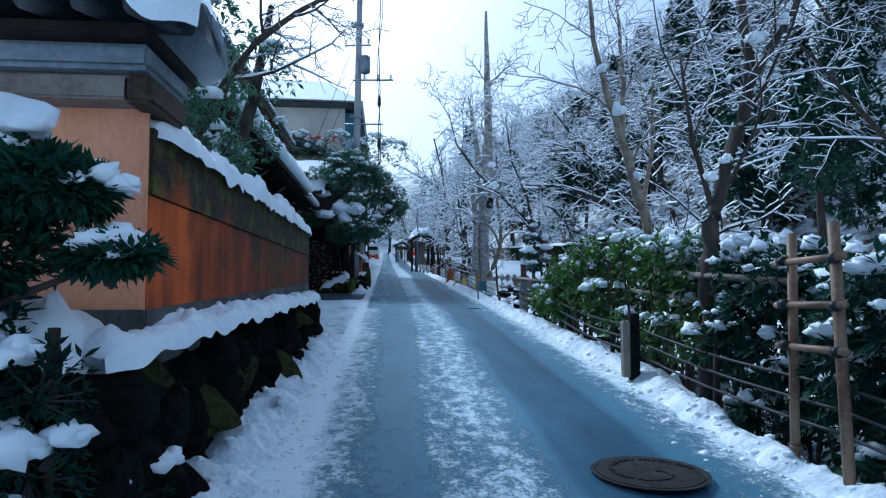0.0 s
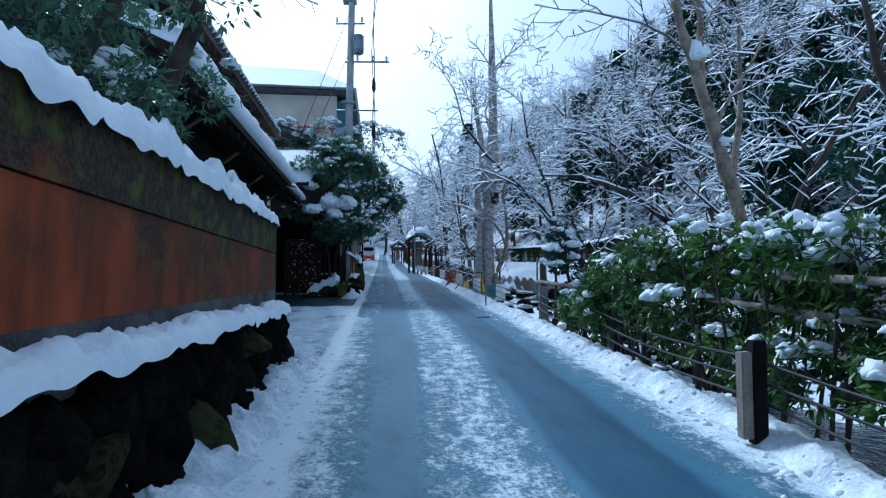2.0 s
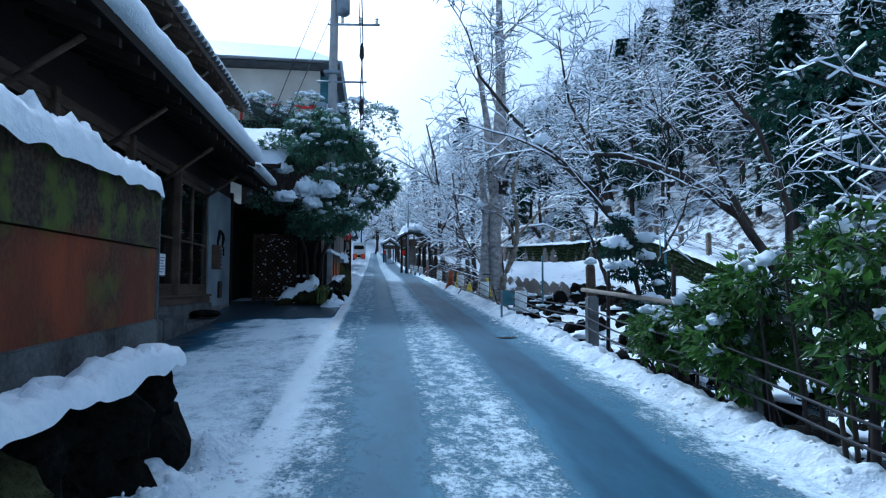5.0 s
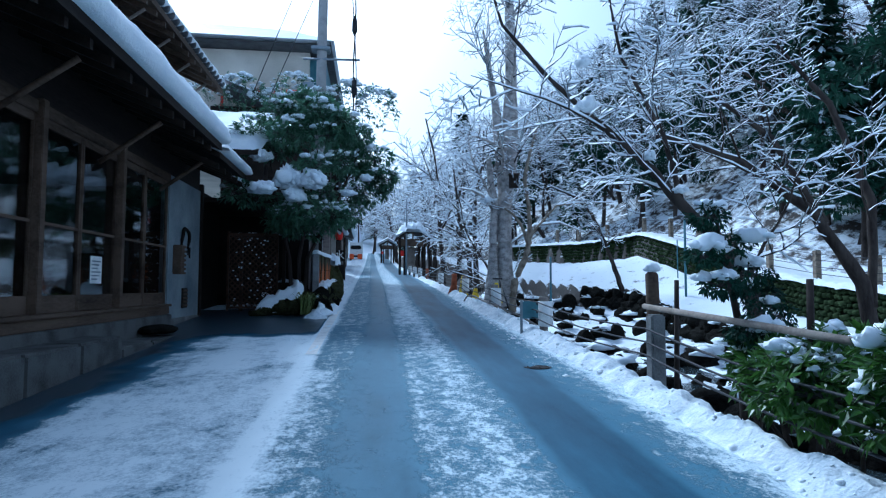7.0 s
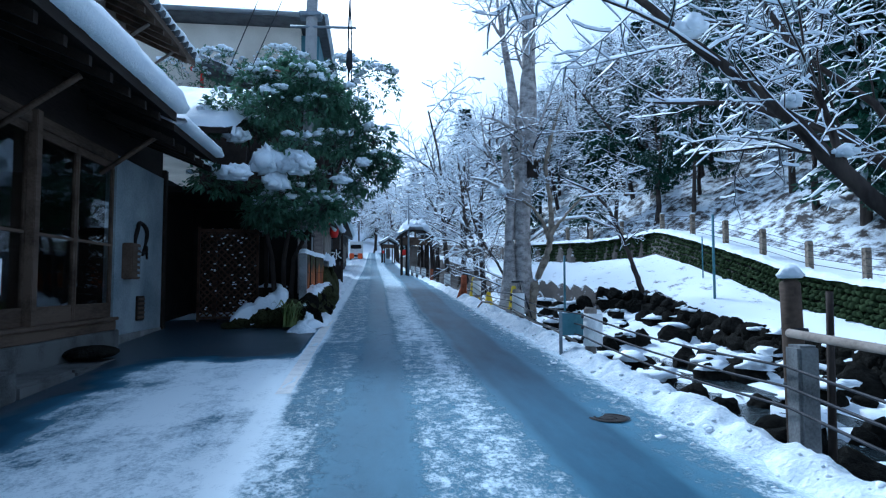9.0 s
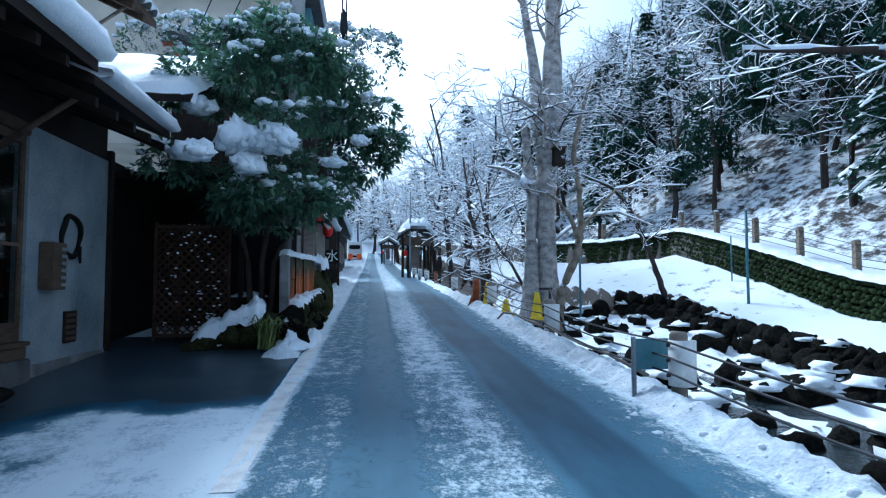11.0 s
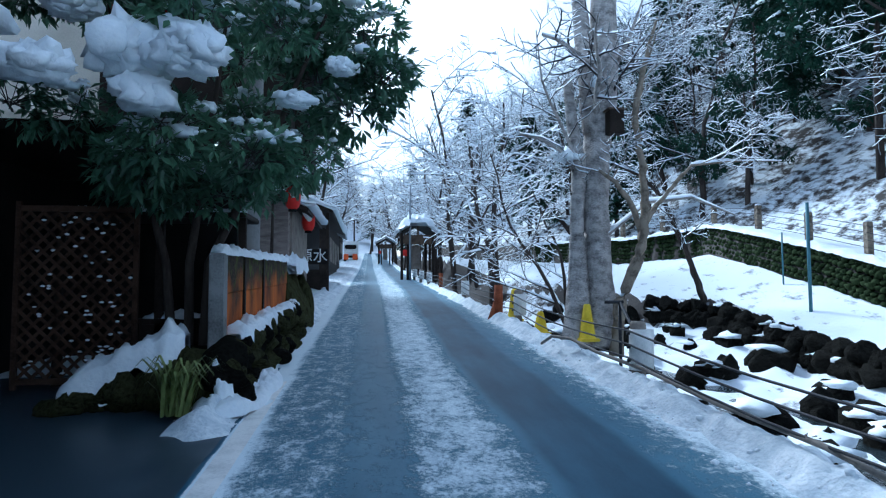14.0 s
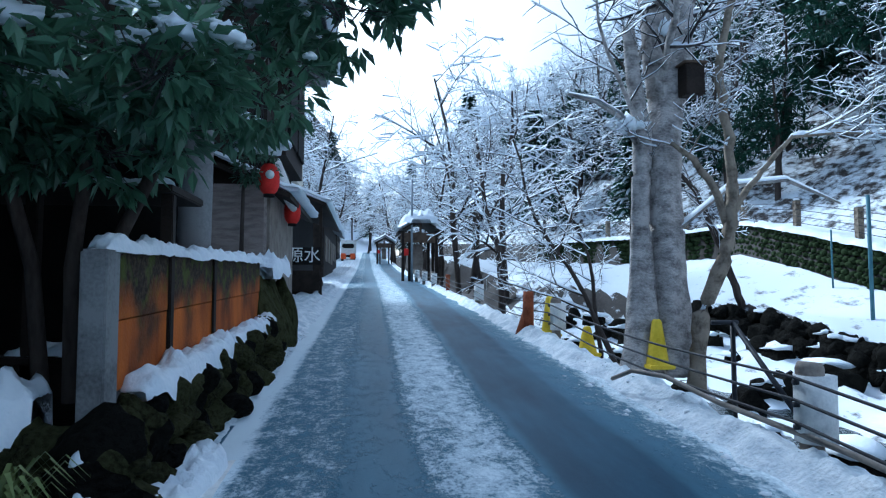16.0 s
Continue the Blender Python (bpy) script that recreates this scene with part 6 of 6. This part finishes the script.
shaped_tree(302, [([(3.85, 8.2, 0.3), (3.75, 8.2, 1.3), (3.64, 8.2, 1.9), (3.4, 8.2, 2.76), (3.22, 8.25, 3.47), (3.02, 8.2, 4.0), (2.85, 8.2, 4.74), (2.8, 8.3, 6.0)], [0.085, 0.08, 0.075, 0.068, 0.055, 0.045, 0.035, 0.012]),
                  ([(3.25, 8.24, 3.35), (3.4, 8.5, 4.2), (3.45, 8.8, 5.4)], [0.04, 0.03, 0.012]),
                  ([(3.5, 8.2, 2.4), (3.75, 8.4, 3.2), (3.9, 8.6, 4.6)], [0.035, 0.028, 0.01])],
            "mottled leaning tree behind the hedge", BARK_MOSS, 4, 1.5, 0.6, lift=0.4, clumps=((3.16, 8.16, 3.72, 0.12), (3.42, 8.14, 2.82, 0.07), (2.95, 8.15, 4.3, 0.09)))
shaped_tree(303, [([(4.3, 13.9, 0.3), (4.12, 14.0, 1.2), (4.0, 14.0, 1.62), (3.78, 14.2, 2.21), (3.45, 14.4, 2.64), (3.16, 14.6, 3.09), (2.71, 14.79, 3.57), (2.25, 15.0, 4.09), (1.77, 15.4, 4.89), (1.6, 15.7, 5.8)], [0.08, 0.075, 0.07, 0.062, 0.054, 0.046, 0.038, 0.03, 0.02, 0.008]),
                  ([(3.5, 14.4, 2.6), (3.4, 14.6, 3.4), (3.1, 15.0, 4.4), (3.0, 15.3, 5.6)], [0.03, 0.026, 0.02, 0.008])],
            "leaning bare tree arching up over the fence with snow", BARK, 7, 1.6, 1.2, "leaning_tree", 0.25, ((2.6, 14.76, 3.74, 0.13), (2.55, 14.8, 4.25, 0.1), (3.7, 14.15, 2.45, 0.12), (3.2, 14.55, 3.14, 0.08), (3.45, 14.35, 2.75, 0.07)))
at(bare_tree(304, 6.0, 0.1, 0.9, "slim bare tree on the stream bank", (0.1, 0.05, 1), HERO, BARK), 5.6, 11.0, terrain(5.6, 11))
shaped_tree(305, [([(8.6, 17.5, -0.6), (8.3, 17.6, 1.8), (7.6, 17.8, 3.0), (6.6, 18.2, 3.9), (5.4, 18.6, 4.4), (4.2, 19.0, 4.5)], [0.13, 0.11, 0.09, 0.07, 0.045, 0.015]),
                  ([(8.4, 17.55, 1.4), (8.7, 17.8, 3.2), (8.3, 18.2, 5.0), (7.4, 18.6, 6.4)], [0.08, 0.07, 0.05, 0.02]),
                  ([(7.8, 17.75, 2.8), (7.3, 18.4, 4.4), (6.2, 19.0, 5.6), (5.0, 19.4, 6.0)], [0.06, 0.05, 0.035, 0.012])],
            "dark bare tree arching over the stream under snow", BARK, 6, 2.0, 1.2, lift=0.3)
shaped_tree(306, [([(13.14, 38.9, 0.7), (13.1, 38.9, 1.2), (12.85, 38.9, 2.2), (12.5, 38.9, 3.13), (12.1, 38.9, 4.1), (11.47, 38.9, 5.5), (10.7, 38.9, 6.3), (9.3, 38.9, 6.9)], [0.2, 0.13, 0.12, 0.11, 0.1, 0.08, 0.06, 0.02])],
            "dark leaning tree on the snowfield", BARK, 8, 2.2, 1.6, lift=0.5)
shaped_tree(307, [([(4.4, 26.4, 1.0), (4.49, 26.4, 1.9), (4.82, 26.4, 2.6), (4.93, 26.4, 3.06), (4.96, 26.4, 3.7), (4.91, 26.4, 4.3), (4.8, 26.4, 5.0), (4.97, 26.4, 5.8), (5.3, 26.5, 6.8)], [0.12, 0.1, 0.09, 0.085, 0.07, 0.06, 0.055, 0.045, 0.02]),
                  ([(4.86, 26.4, 2.7), (4.95, 26.4, 3.2), (5.15, 26.4, 3.5), (5.45, 26.4, 3.82), (5.8, 26.4, 4.2), (6.5, 26.5, 4.3), (7.6, 26.6, 4.35)], [0.065, 0.055, 0.042, 0.034, 0.028, 0.018, 0.008]),
                  ([(4.9, 26.42, 3.0), (4.72, 26.45, 3.55), (4.5, 26.5, 3.9), (4.2, 26.5, 4.1)], [0.05, 0.045, 0.04, 0.025])],
            "mossy crooked tree beside the great trunk", BARK_MOSS, 3, 1.1, 1.0, lift=0.7)
for k in range(2):
    y = 31 + k * 4.0
    at(bare_tree(320 + k % 3, 6.5, 0.07, 0.6, "slender bare tree along the fence", (-0.2 + 0.08 * k, 0.1, 1), HERO), 5.6 + (k % 3) * 0.9, y, gz(y) - 1.6, k)

big = Growth(330)
b0 = gz(26.8) - 0.25
TRUNKS = [([(-0.18, 0, 0), (-0.18, 0, 0.35), (-0.19, 0, 1.1), (-0.205, 0, 2.0), (-0.16, 0, 2.7), (-0.17, -0.05, 3.2), (-0.3, -0.1, 3.9), (-0.36, -0.1, 4.6)], [0.34, 0.25, 0.17, 0.125, 0.13, 0.13, 0.1, 0.07], 2),
          ([(0.17, 0, 0), (0.17, 0, 0.35), (0.16, 0, 1.1), (0.15, 0, 2.0), (0.18, 0, 3.2), (0.24, 0, 3.9), (0.34, 0, 4.8), (0.38, 0, 6.4), (0.36, 0, 9.0), (0.3, 0, 12.5)], [0.36, 0.28, 0.245, 0.235, 0.215, 0.23, 0.235, 0.21, 0.15, 0.06], 9),
          ([(0.12, -0.02, 3.7), (0.04, -0.03, 4.4), (-0.03, -0.03, 5.2), (-0.1, 0, 6.2), (-0.3, 0, 7.4), (-0.5, 0, 8.6)], [0.16, 0.17, 0.15, 0.12, 0.08, 0.03], 5)]
for line, rr, limbs in TRUNKS:
    pts = [Vector(p) for p in line]
    m = len(pts) - 1
    fine_pts = [pts[i].lerp(pts[i + 1], q / 6) for i in range(m) for q in range(6)] + [pts[-1]]
    fine_rr = [lerp(rr[i], rr[i + 1], q / 6) for i in range(m) for q in range(6)] + [rr[-1]]
    v, f = tube(fine_pts, fine_rr, 28)
    for n, p in enumerate(v):
        c = fine_pts[n // 28]
        k = 1 + 0.3 * noise.noise(Vector(((p.x - c.x) * 6, (p.y - c.y) * 6, p.z * 0.6 + limbs))) + 0.12 * noise.noise(Vector((p.x * 9, p.y * 9, p.z * 3)))
        v[n] = c + (p - c) * k
    big.add(big.wood, v, f)
    for k in range(limbs):
        i = m - 1 - k % max(1, m - 5)
        big.limb(pts[i], Vector((big.r.uniform(-0.8, 0.8), big.r.uniform(-0.8, 0.8), big.r.uniform(0.4, 1.2))), big.r.uniform(1.6, 2.6), rr[i] * 0.3, 1, HERO, 0.6)
v, f = snow_clump(91, (-0.42, -0.12, 3.25), 0.24, 0.16, 0.13, 7, 2)
big.add(big.snow, v, f)
v, f = snow_clump(92, (0.12, -0.2, 4.55), 0.09, 0.08, 0.12, 4, 2)
big.add(big.snow, v, f)
arm = [Vector(p) for p in ((-0.25, -0.1, 3.0), (-0.55, -0.2, 3.35), (-0.9, -0.3, 3.5), (-1.3, -0.4, 3.55))]
v, f = tube(arm, [0.045, 0.035, 0.025, 0.015], 6)
big.add(big.wood, v, f)
big.snow_on(arm, [0.07, 0.08, 0.06, 0.03], 1.5)
arm = [Vector(p) for p in ((0.3, -0.05, 1.9), (1.1, 0, 2.5), (1.9, 0, 2.6), (2.8, 0.1, 2.3))]
v, f = tube(arm, [0.04, 0.032, 0.024, 0.012], 6)
big.add(big.wood, v, f)
big.snow_on(arm, [0.04, 0.04, 0.03, 0.02], 0.8)
bt = big.build("great_tree", "great twin-trunked grey tree beside the fence", "tree", "", BARK_GREY)
at(bt, 4.12, 26.85, b0)
nb = group_at("nest_box", 4.5, 26.5, 4.22 + up(26.8), "small dark wooden box strapped to the great trunk", "box")
part("case", one_block(-0.13, 0.13, -0.1, 0.12, -0.2, 0.2, 0.01), WOOD_DARK, nb)
part("lid_board", one_block(-0.16, 0.16, -0.13, 0.14, 0.2, 0.23, 0.005), WOOD, nb)


def leafy(name, seed, label, category, clumps, per, size, leaf, stems=(), droop=0.3, spread=1.0, snow=0):
    """An evergreen: stems, then many leaf rosettes through clumps of (x, y, z, rx, ry, rz), with snow pads on top."""
    g = Growth(seed)
    r = g.r
    for pts, rad in stems:
        v, f = tube(pts, rad, 7, False)
        g.add(g.wood, v, f)
    leaves = []
    for cx, cy, cz, rx, ry, rz in clumps:
        c = Vector((cx, cy, cz))
        for k in range(int(per)):
            d = Vector((r.gauss(0, 1), r.gauss(0, 1), r.gauss(0, 1))).normalized()
            u = r.uniform(0.35, 1.0) ** 0.6
            p = c + Vector((d.x * rx, d.y * ry, d.z * rz)) * u
            out = (d + Vector((0, 0, 0.15))).normalized()
            if k % 3 == 0:
                v, f = tube([p - out * size * 2.2, p], [0.006, 0.003], 3, False)
                g.add(g.twig, v, f)
            for q in range(6):
                a = Vector((r.uniform(-1, 1), r.uniform(-1, 1), r.uniform(-1, 0.8) - droop)) * spread
                leaves.append((p + a * size * 0.15, out * 0.6 + a))
        for k in range(snow):
            a = r.uniform(0, 6.28)
            u = r.uniform(0.1, 0.9)
            s = r.uniform(0.05, 0.13) if snow < 6 else 0.025 + 0.08 * r.random() ** 2
            top = cz + rz * math.sqrt(max(0, 1 - u * u)) * r.uniform(0.75, 1.0)
            v, f = snow_clump(r.random() * 99, (cx + math.cos(a) * rx * u, cy + math.sin(a) * ry * u, top), s * 1.2, s * 1.1, s * 0.6, 4, 2)
            g.add(g.snow, v, f)
    g.sprays(leaves, size)
    return g.build(name, label, category, "", BARK, leaf)


rnd = random.Random(55)
# broad dark evergreens between the bare trees of the hillside
broad = []
for q in range(3):
    tall = 6.5 + q
    cl = [(rnd.gauss(0, 1.3), rnd.gauss(0, 1.3), tall * rnd.uniform(0.3, 1.0), 1.0, 1.0, 0.55) for _ in range(20)]
    broad.append(leafy("evergreen", 420 + q, "dark evergreen standing on the snowy hillside", "tree", cl, 46, 0.3, NEEDLE, [([Vector((0.1 * q, 0, -0.4)), Vector((0.2, 0.1, tall * 0.5)), Vector((0, 0.1, tall))], [0.17, 0.12, 0.04])], 0.4, 1.0, 3))
    broad[-1]["group"] = "evergreens of the hillside"
for k, (x, y) in enumerate(((19.5, 30.5), (23.5, 35.0), (22.0, 40.0), (26.0, 43.0), (19.8, 46.5), (23.0, 50.0), (27.0, 46.0), (18.5, 24.5), (26.5, 33.0), (17.5, 53.0), (21.0, 60.0), (29.0, 55.0), (13.0, 62.0), (24.0, 64.0), (16.5, 70.0))):
    plant(broad[k % 3], x, y, k * 1.3, 0.85 + 0.12 * (k % 4))
# camellia over the low wall
cl = []
for k in range(48):
    a = rnd.uniform(0, 6.28)
    rr = rnd.uniform(0.2, 1.0) ** 0.5
    hz = rnd.uniform(-1, 1)
    wide = math.sqrt(max(0.1, 1 - hz * hz))
    cl.append((-1.15 + 1.7 * wide * rr * math.cos(a), 22.7 + 1.15 * wide * rr * math.sin(a), 3.95 + 1.5 * hz, 0.44, 0.4, 0.28))
cl += [(0.2, 22.6, 3.3, 0.45, 0.4, 0.28), (0.5, 22.6, 3.6, 0.35, 0.4, 0.28), (-2.75, 22.2, 3.2, 0.4, 0.35, 0.3), (0.3, 22.7, 4.1, 0.4, 0.4, 0.35), (-1.5, 22.0, 2.75, 0.4, 0.3, 0.25), (-0.6, 22.1, 2.7, 0.4, 0.3, 0.25)]
stems = [([Vector((-1.5 + dx, 23.2, 0.6)), Vector((-1.5 + dx * 1.6, 23.1, 1.8)), Vector((-1.35 + dx * 5, 22.9, 3.0)), Vector((-1.2 + dx * 8, 22.7, 4.3))], [0.055, 0.045, 0.035, 0.015]) for dx in (-0.12, 0.02, 0.14)]
raised(leafy("camellia_tree", 400, "glossy dark green camellia with heavy snow clumps", "tree", cl, 50, 0.135, LEAF, stems, 0.35, 1.0, 12), 22.5)
pads = [snow_clump(s, p, *d, 18) for s, p, d in ((1, (-1.54, 21.54, 3.42), (0.3, 0.28, 0.26)), (9, (-1.4, 21.5, 3.08), (0.22, 0.2, 0.16)), (2, (-1.02, 21.35, 3.36), (0.27, 0.25, 0.2)), (4, (-2.03, 21.1, 3.15), (0.27, 0.22, 0.14)), (5, (-0.3, 22.0, 3.22), (0.18, 0.14, 0.07)), (6, (-2.2, 22.0, 4.0), (0.22, 0.2, 0.14)), (7, (0.1, 22.2, 3.6), (0.14, 0.14, 0.08)))]
v, f = merge(pads)
tagged(raised(put("camellia_snow", data_mesh("camellia_snow", v, f, SNOW)), 21.7), "heavy snow clumps sitting in the camellia crown", "snow", kind="stuff")
# snowy shrubs behind, below the inn
raised(leafy("shrub", 401, "snow-laden evergreen shrub behind the tea house", "shrub", [(-4.5 + 0.8 * k, 26.5 + 0.3 * (k % 3), 6.35 + 0.35 * (k % 2), 0.75, 0.7, 0.65) for k in range(7)], 70, 0.12, LEAF, [([Vector((-3, 26.5, 0.5)), Vector((-2.8, 26.5, 5.4))], [0.12, 0.05])], 0.2, 1.0, 60), 26.5)
# garden evergreen behind the orange wall
cl = [(-2.2 + rnd.uniform(-0.9, 0.8), 7.2 + rnd.uniform(-1.6, 1.4), 2.95 + rnd.uniform(-0.7, 1.0), 0.5, 0.5, 0.4) for _ in range(22)]
raised(leafy("garden_tree", 402, "dark evergreen garden tree leaning over the orange wall", "tree", cl, 70, 0.09, LEAF, [([Vector((-2.1, 7.0, 0.8)), Vector((-1.9, 7.6, 2.4)), Vector((-1.75, 8.3, 3.6)), Vector((-1.6, 8.6, 5.0))], [0.12, 0.1, 0.08, 0.04])], 0.3, 1.0, 3), 7.2)
at(bare_tree(331, 4.0, 0.07, 0.3, "bare grey garden tree with forking limbs", (0.12, 0.05, 1), HERO, BARK), -2.2, 6.7, 2.4 + up(7))
# pine by the gate
cl = [(-1.55, 2.55, 1.72, 0.3, 0.22, 0.16), (-1.3, 2.5, 1.7, 0.2, 0.18, 0.12), (-1.18, 2.5, 1.66, 0.12, 0.14, 0.07), (-1.05, 2.5, 1.42, 0.17, 0.14, 0.05), (-1.6, 2.6, 1.45, 0.32, 0.22, 0.22), (-1.75, 2.6, 1.1, 0.35, 0.25, 0.3)]
leafy("pine_shrub", 403, "clipped dark pine shrub with snow on its pads", "shrub", cl, 230, 0.075, NEEDLE, [([Vector((-1.6, 2.6, 0.3)), Vector((-1.6, 2.55, 1.7))], [0.05, 0.03]), ([Vector((-1.6, 2.6, 1.2)), Vector((-1.05, 2.5, 1.4))], [0.022, 0.008])], -0.1, 1.2, 2)
v, f = merge([lump_geo(7, (-1.5, 2.5, 1.92), 0.2, 0.18, 0.12, 0.25, 0.3, 3), lump_geo(8, (-1.04, 2.48, 1.465), 0.13, 0.08, 0.025, 0.3, 0.3, 3)])
tagged(put("pine_snow", data_mesh("pine_snow", v, f, SNOW)), "rounded snow caps on the pine pads", "snow", kind="stuff")
cl = [(-1.2 - 0.16 * (k % 5), 2.3 - 0.04 * (k % 3), 0.15 + 0.26 * (k // 5), 0.2, 0.18, 0.2) for k in range(20)] + [(-1.12, 2.55 + 0.18 * k, 0.22 + 0.12 * (k % 2), 0.14, 0.16, 0.16) for k in range(4)]
leafy("low_shrub", 404, "low dark shrub at the wall foot with snow patches", "shrub", cl, 70, 0.055, NEEDLE, (), 0.1, 1.0, 2)
for x, y in ((-1.42, 2.2), (-1.22, 2.42)):
    g = group_at("garden_pole", x, y, -0.1, "dark weathered pole among the shrubs", "pole", "poles among the shrubs")
    tube_ob("rod", [(0, 0, 0), (0.01, 0, 1.25)], 0.022, BARK, g, sides=7)
g = group_at("garden_rail", 0, 0, 0, "dark crosswise rail among the shrubs", "rail")
tube_ob("rod", [(-1.6, 2.22, 0.95), (-1.25, 2.24, 0.95)], 0.018, BARK, g, sides=7)
# young cedar by the wooden post
cl = [(3.15, 13.3, 2.35, 0.2, 0.2, 0.12), (3.3, 13.25, 2.1, 0.26, 0.25, 0.14), (3.05, 13.2, 2.0, 0.2, 0.2, 0.12), (3.5, 13.3, 1.85, 0.26, 0.25, 0.14), (3.2, 13.1, 1.75, 0.25, 0.25, 0.12), (3.55, 13.1, 1.5, 0.28, 0.25, 0.14), (3.75, 13.5, 1.65, 0.25, 0.25, 0.14), (3.3, 13.0, 1.35, 0.2, 0.2, 0.1)]
leafy("cedar_sapling", 406, "young drooping cedar flecked with snow beside the fence", "tree", [(x, y, z, a * 0.9, b * 0.9, c * 0.9) for x, y, z, a, b, c in cl], 80, 0.055, NEEDLE, [([Vector((3.55, 13.4, -0.4)), Vector((3.45, 13.35, 1.4)), Vector((3.2, 13.3, 2.45))], [0.05, 0.035, 0.01])], 0.8, 1.0, 2)
# hedge along the lane
for k in range(21):
    y = 2.0 + k * 0.56
    x = 3.14 + 0.012 * y + 0.04 * max(0.0, y - 10) + rnd.uniform(-0.1, 0.1)
    top = gz(y) + table(y, (2, 1.15), (6, 1.35), (9, 1.5), (10.2, 1.2), (11.2, 0.8), (12.3, 0.55), (13.5, 0.4))
    cl = [(x + rnd.uniform(-0.2, 0.25), y + rnd.uniform(-0.25, 0.25), gz(y) + 0.3 + max(0.1, top - gz(y) - 0.3) * u, 0.34, 0.34, 0.24) for u in ((0.1, 0.35, 0.6, 0.8, 0.95) if y > 5.5 else (-0.75, -0.35, 0.0, 0.2, 0.4, 0.6, 0.8, 0.95))]
    st = [([Vector((x + rnd.uniform(-0.2, 0.2), y + rnd.uniform(-0.2, 0.2), gz(y) - 0.4)), Vector((x + rnd.uniform(-0.3, 0.3), y + rnd.uniform(-0.3, 0.3), top - 0.2))], [0.02, 0.01]) for _ in range(3)]
    dark = y < 5.5
    ob = leafy("hedge_shrub", 500 + k, "dark hedge shrub heavy with snow" if dark else "green evergreen hedge shrub sprinkled with snow", "hedge", cl, 46, 0.105, NEEDLE if dark else LEAF_LIGHT, st, 0.3, 1.0, 8 if dark else 6)
    ob["group"] = "shrubs of the hedge"
pads = []
for k in range(26):
    y = rnd.uniform(3.8, 7.5)
    pads.append(snow_clump(k, (3.35 + rnd.uniform(-0.25, 0.9), y, gz(y) + table(y, (2, 1.15), (6, 1.3), (9, 1.45)) + rnd.uniform(-0.35, 0.05)), rnd.uniform(0.12, 0.28), rnd.uniform(0.12, 0.26), rnd.uniform(0.08, 0.15), 5, 2))
v, f = merge(pads)
tagged(put("hedge_snow", data_mesh("hedge_snow", v, f, SNOW)), "heavy snow pads lying on the hedge", "snow", kind="stuff")
raised(leafy("snowy_bush", 405, "evergreen bush buried in snow beside the shop", "shrub", [(-1.15, 27.5, 3.15, 0.3, 0.3, 0.25), (-1.3, 27.3, 3.5, 0.25, 0.25, 0.2)], 60, 0.1, LEAF, [([Vector((-1.35, 27.6, 0.8)), Vector((-1.3, 27.5, 3.2))], [0.04, 0.02])], 0.2, 1.0, 0), 27.5)
v, f = merge([snow_clump(71, (-1.12, 27.3, 3.42), 0.36, 0.3, 0.16), snow_clump(72, (-1.3, 27.3, 3.68), 0.25, 0.22, 0.12)])
tagged(raised(put("bush_snow", data_mesh("bush_snow", v, f, SNOW)), 27.5), "snow clumps bending the bush by the shop", "snow", kind="stuff")
# strap-leaved plant by the boulders
grass = Growth(600)
for k in range(80):
    a = rnd.uniform(0, 6.28)
    l = rnd.uniform(0.4, 0.75)
    out = Vector((math.cos(a), math.sin(a) * 0.6, 0))
    base = Vector((-1.16 + rnd.uniform(-0.1, 0.1), 21.72 + rnd.uniform(-0.05, 0.05), 0.56 + up(21.7)))
    side = Vector((-out.y, out.x, 0)).normalized() * 0.014
    pts = [base + out * l * u * 0.45 + Vector((0, 0, l * (1.9 * u - 1.4 * u * u))) for u in (0, 0.35, 0.7, 1)]
    vs = []
    for i, p in enumerate(pts):
        w = (1, 1.1, 0.8, 0.05)[i]
        vs += [p - side * w, p + side * w]
    grass.add(grass.leaf, vs, [(i * 2, i * 2 + 1, i * 2 + 3, i * 2 + 2) for i in range(3)])
gp = grass.build("strap_plant", "yellow-green strap-leaved plant beside the boulders", "plant", "", None, STRAP)
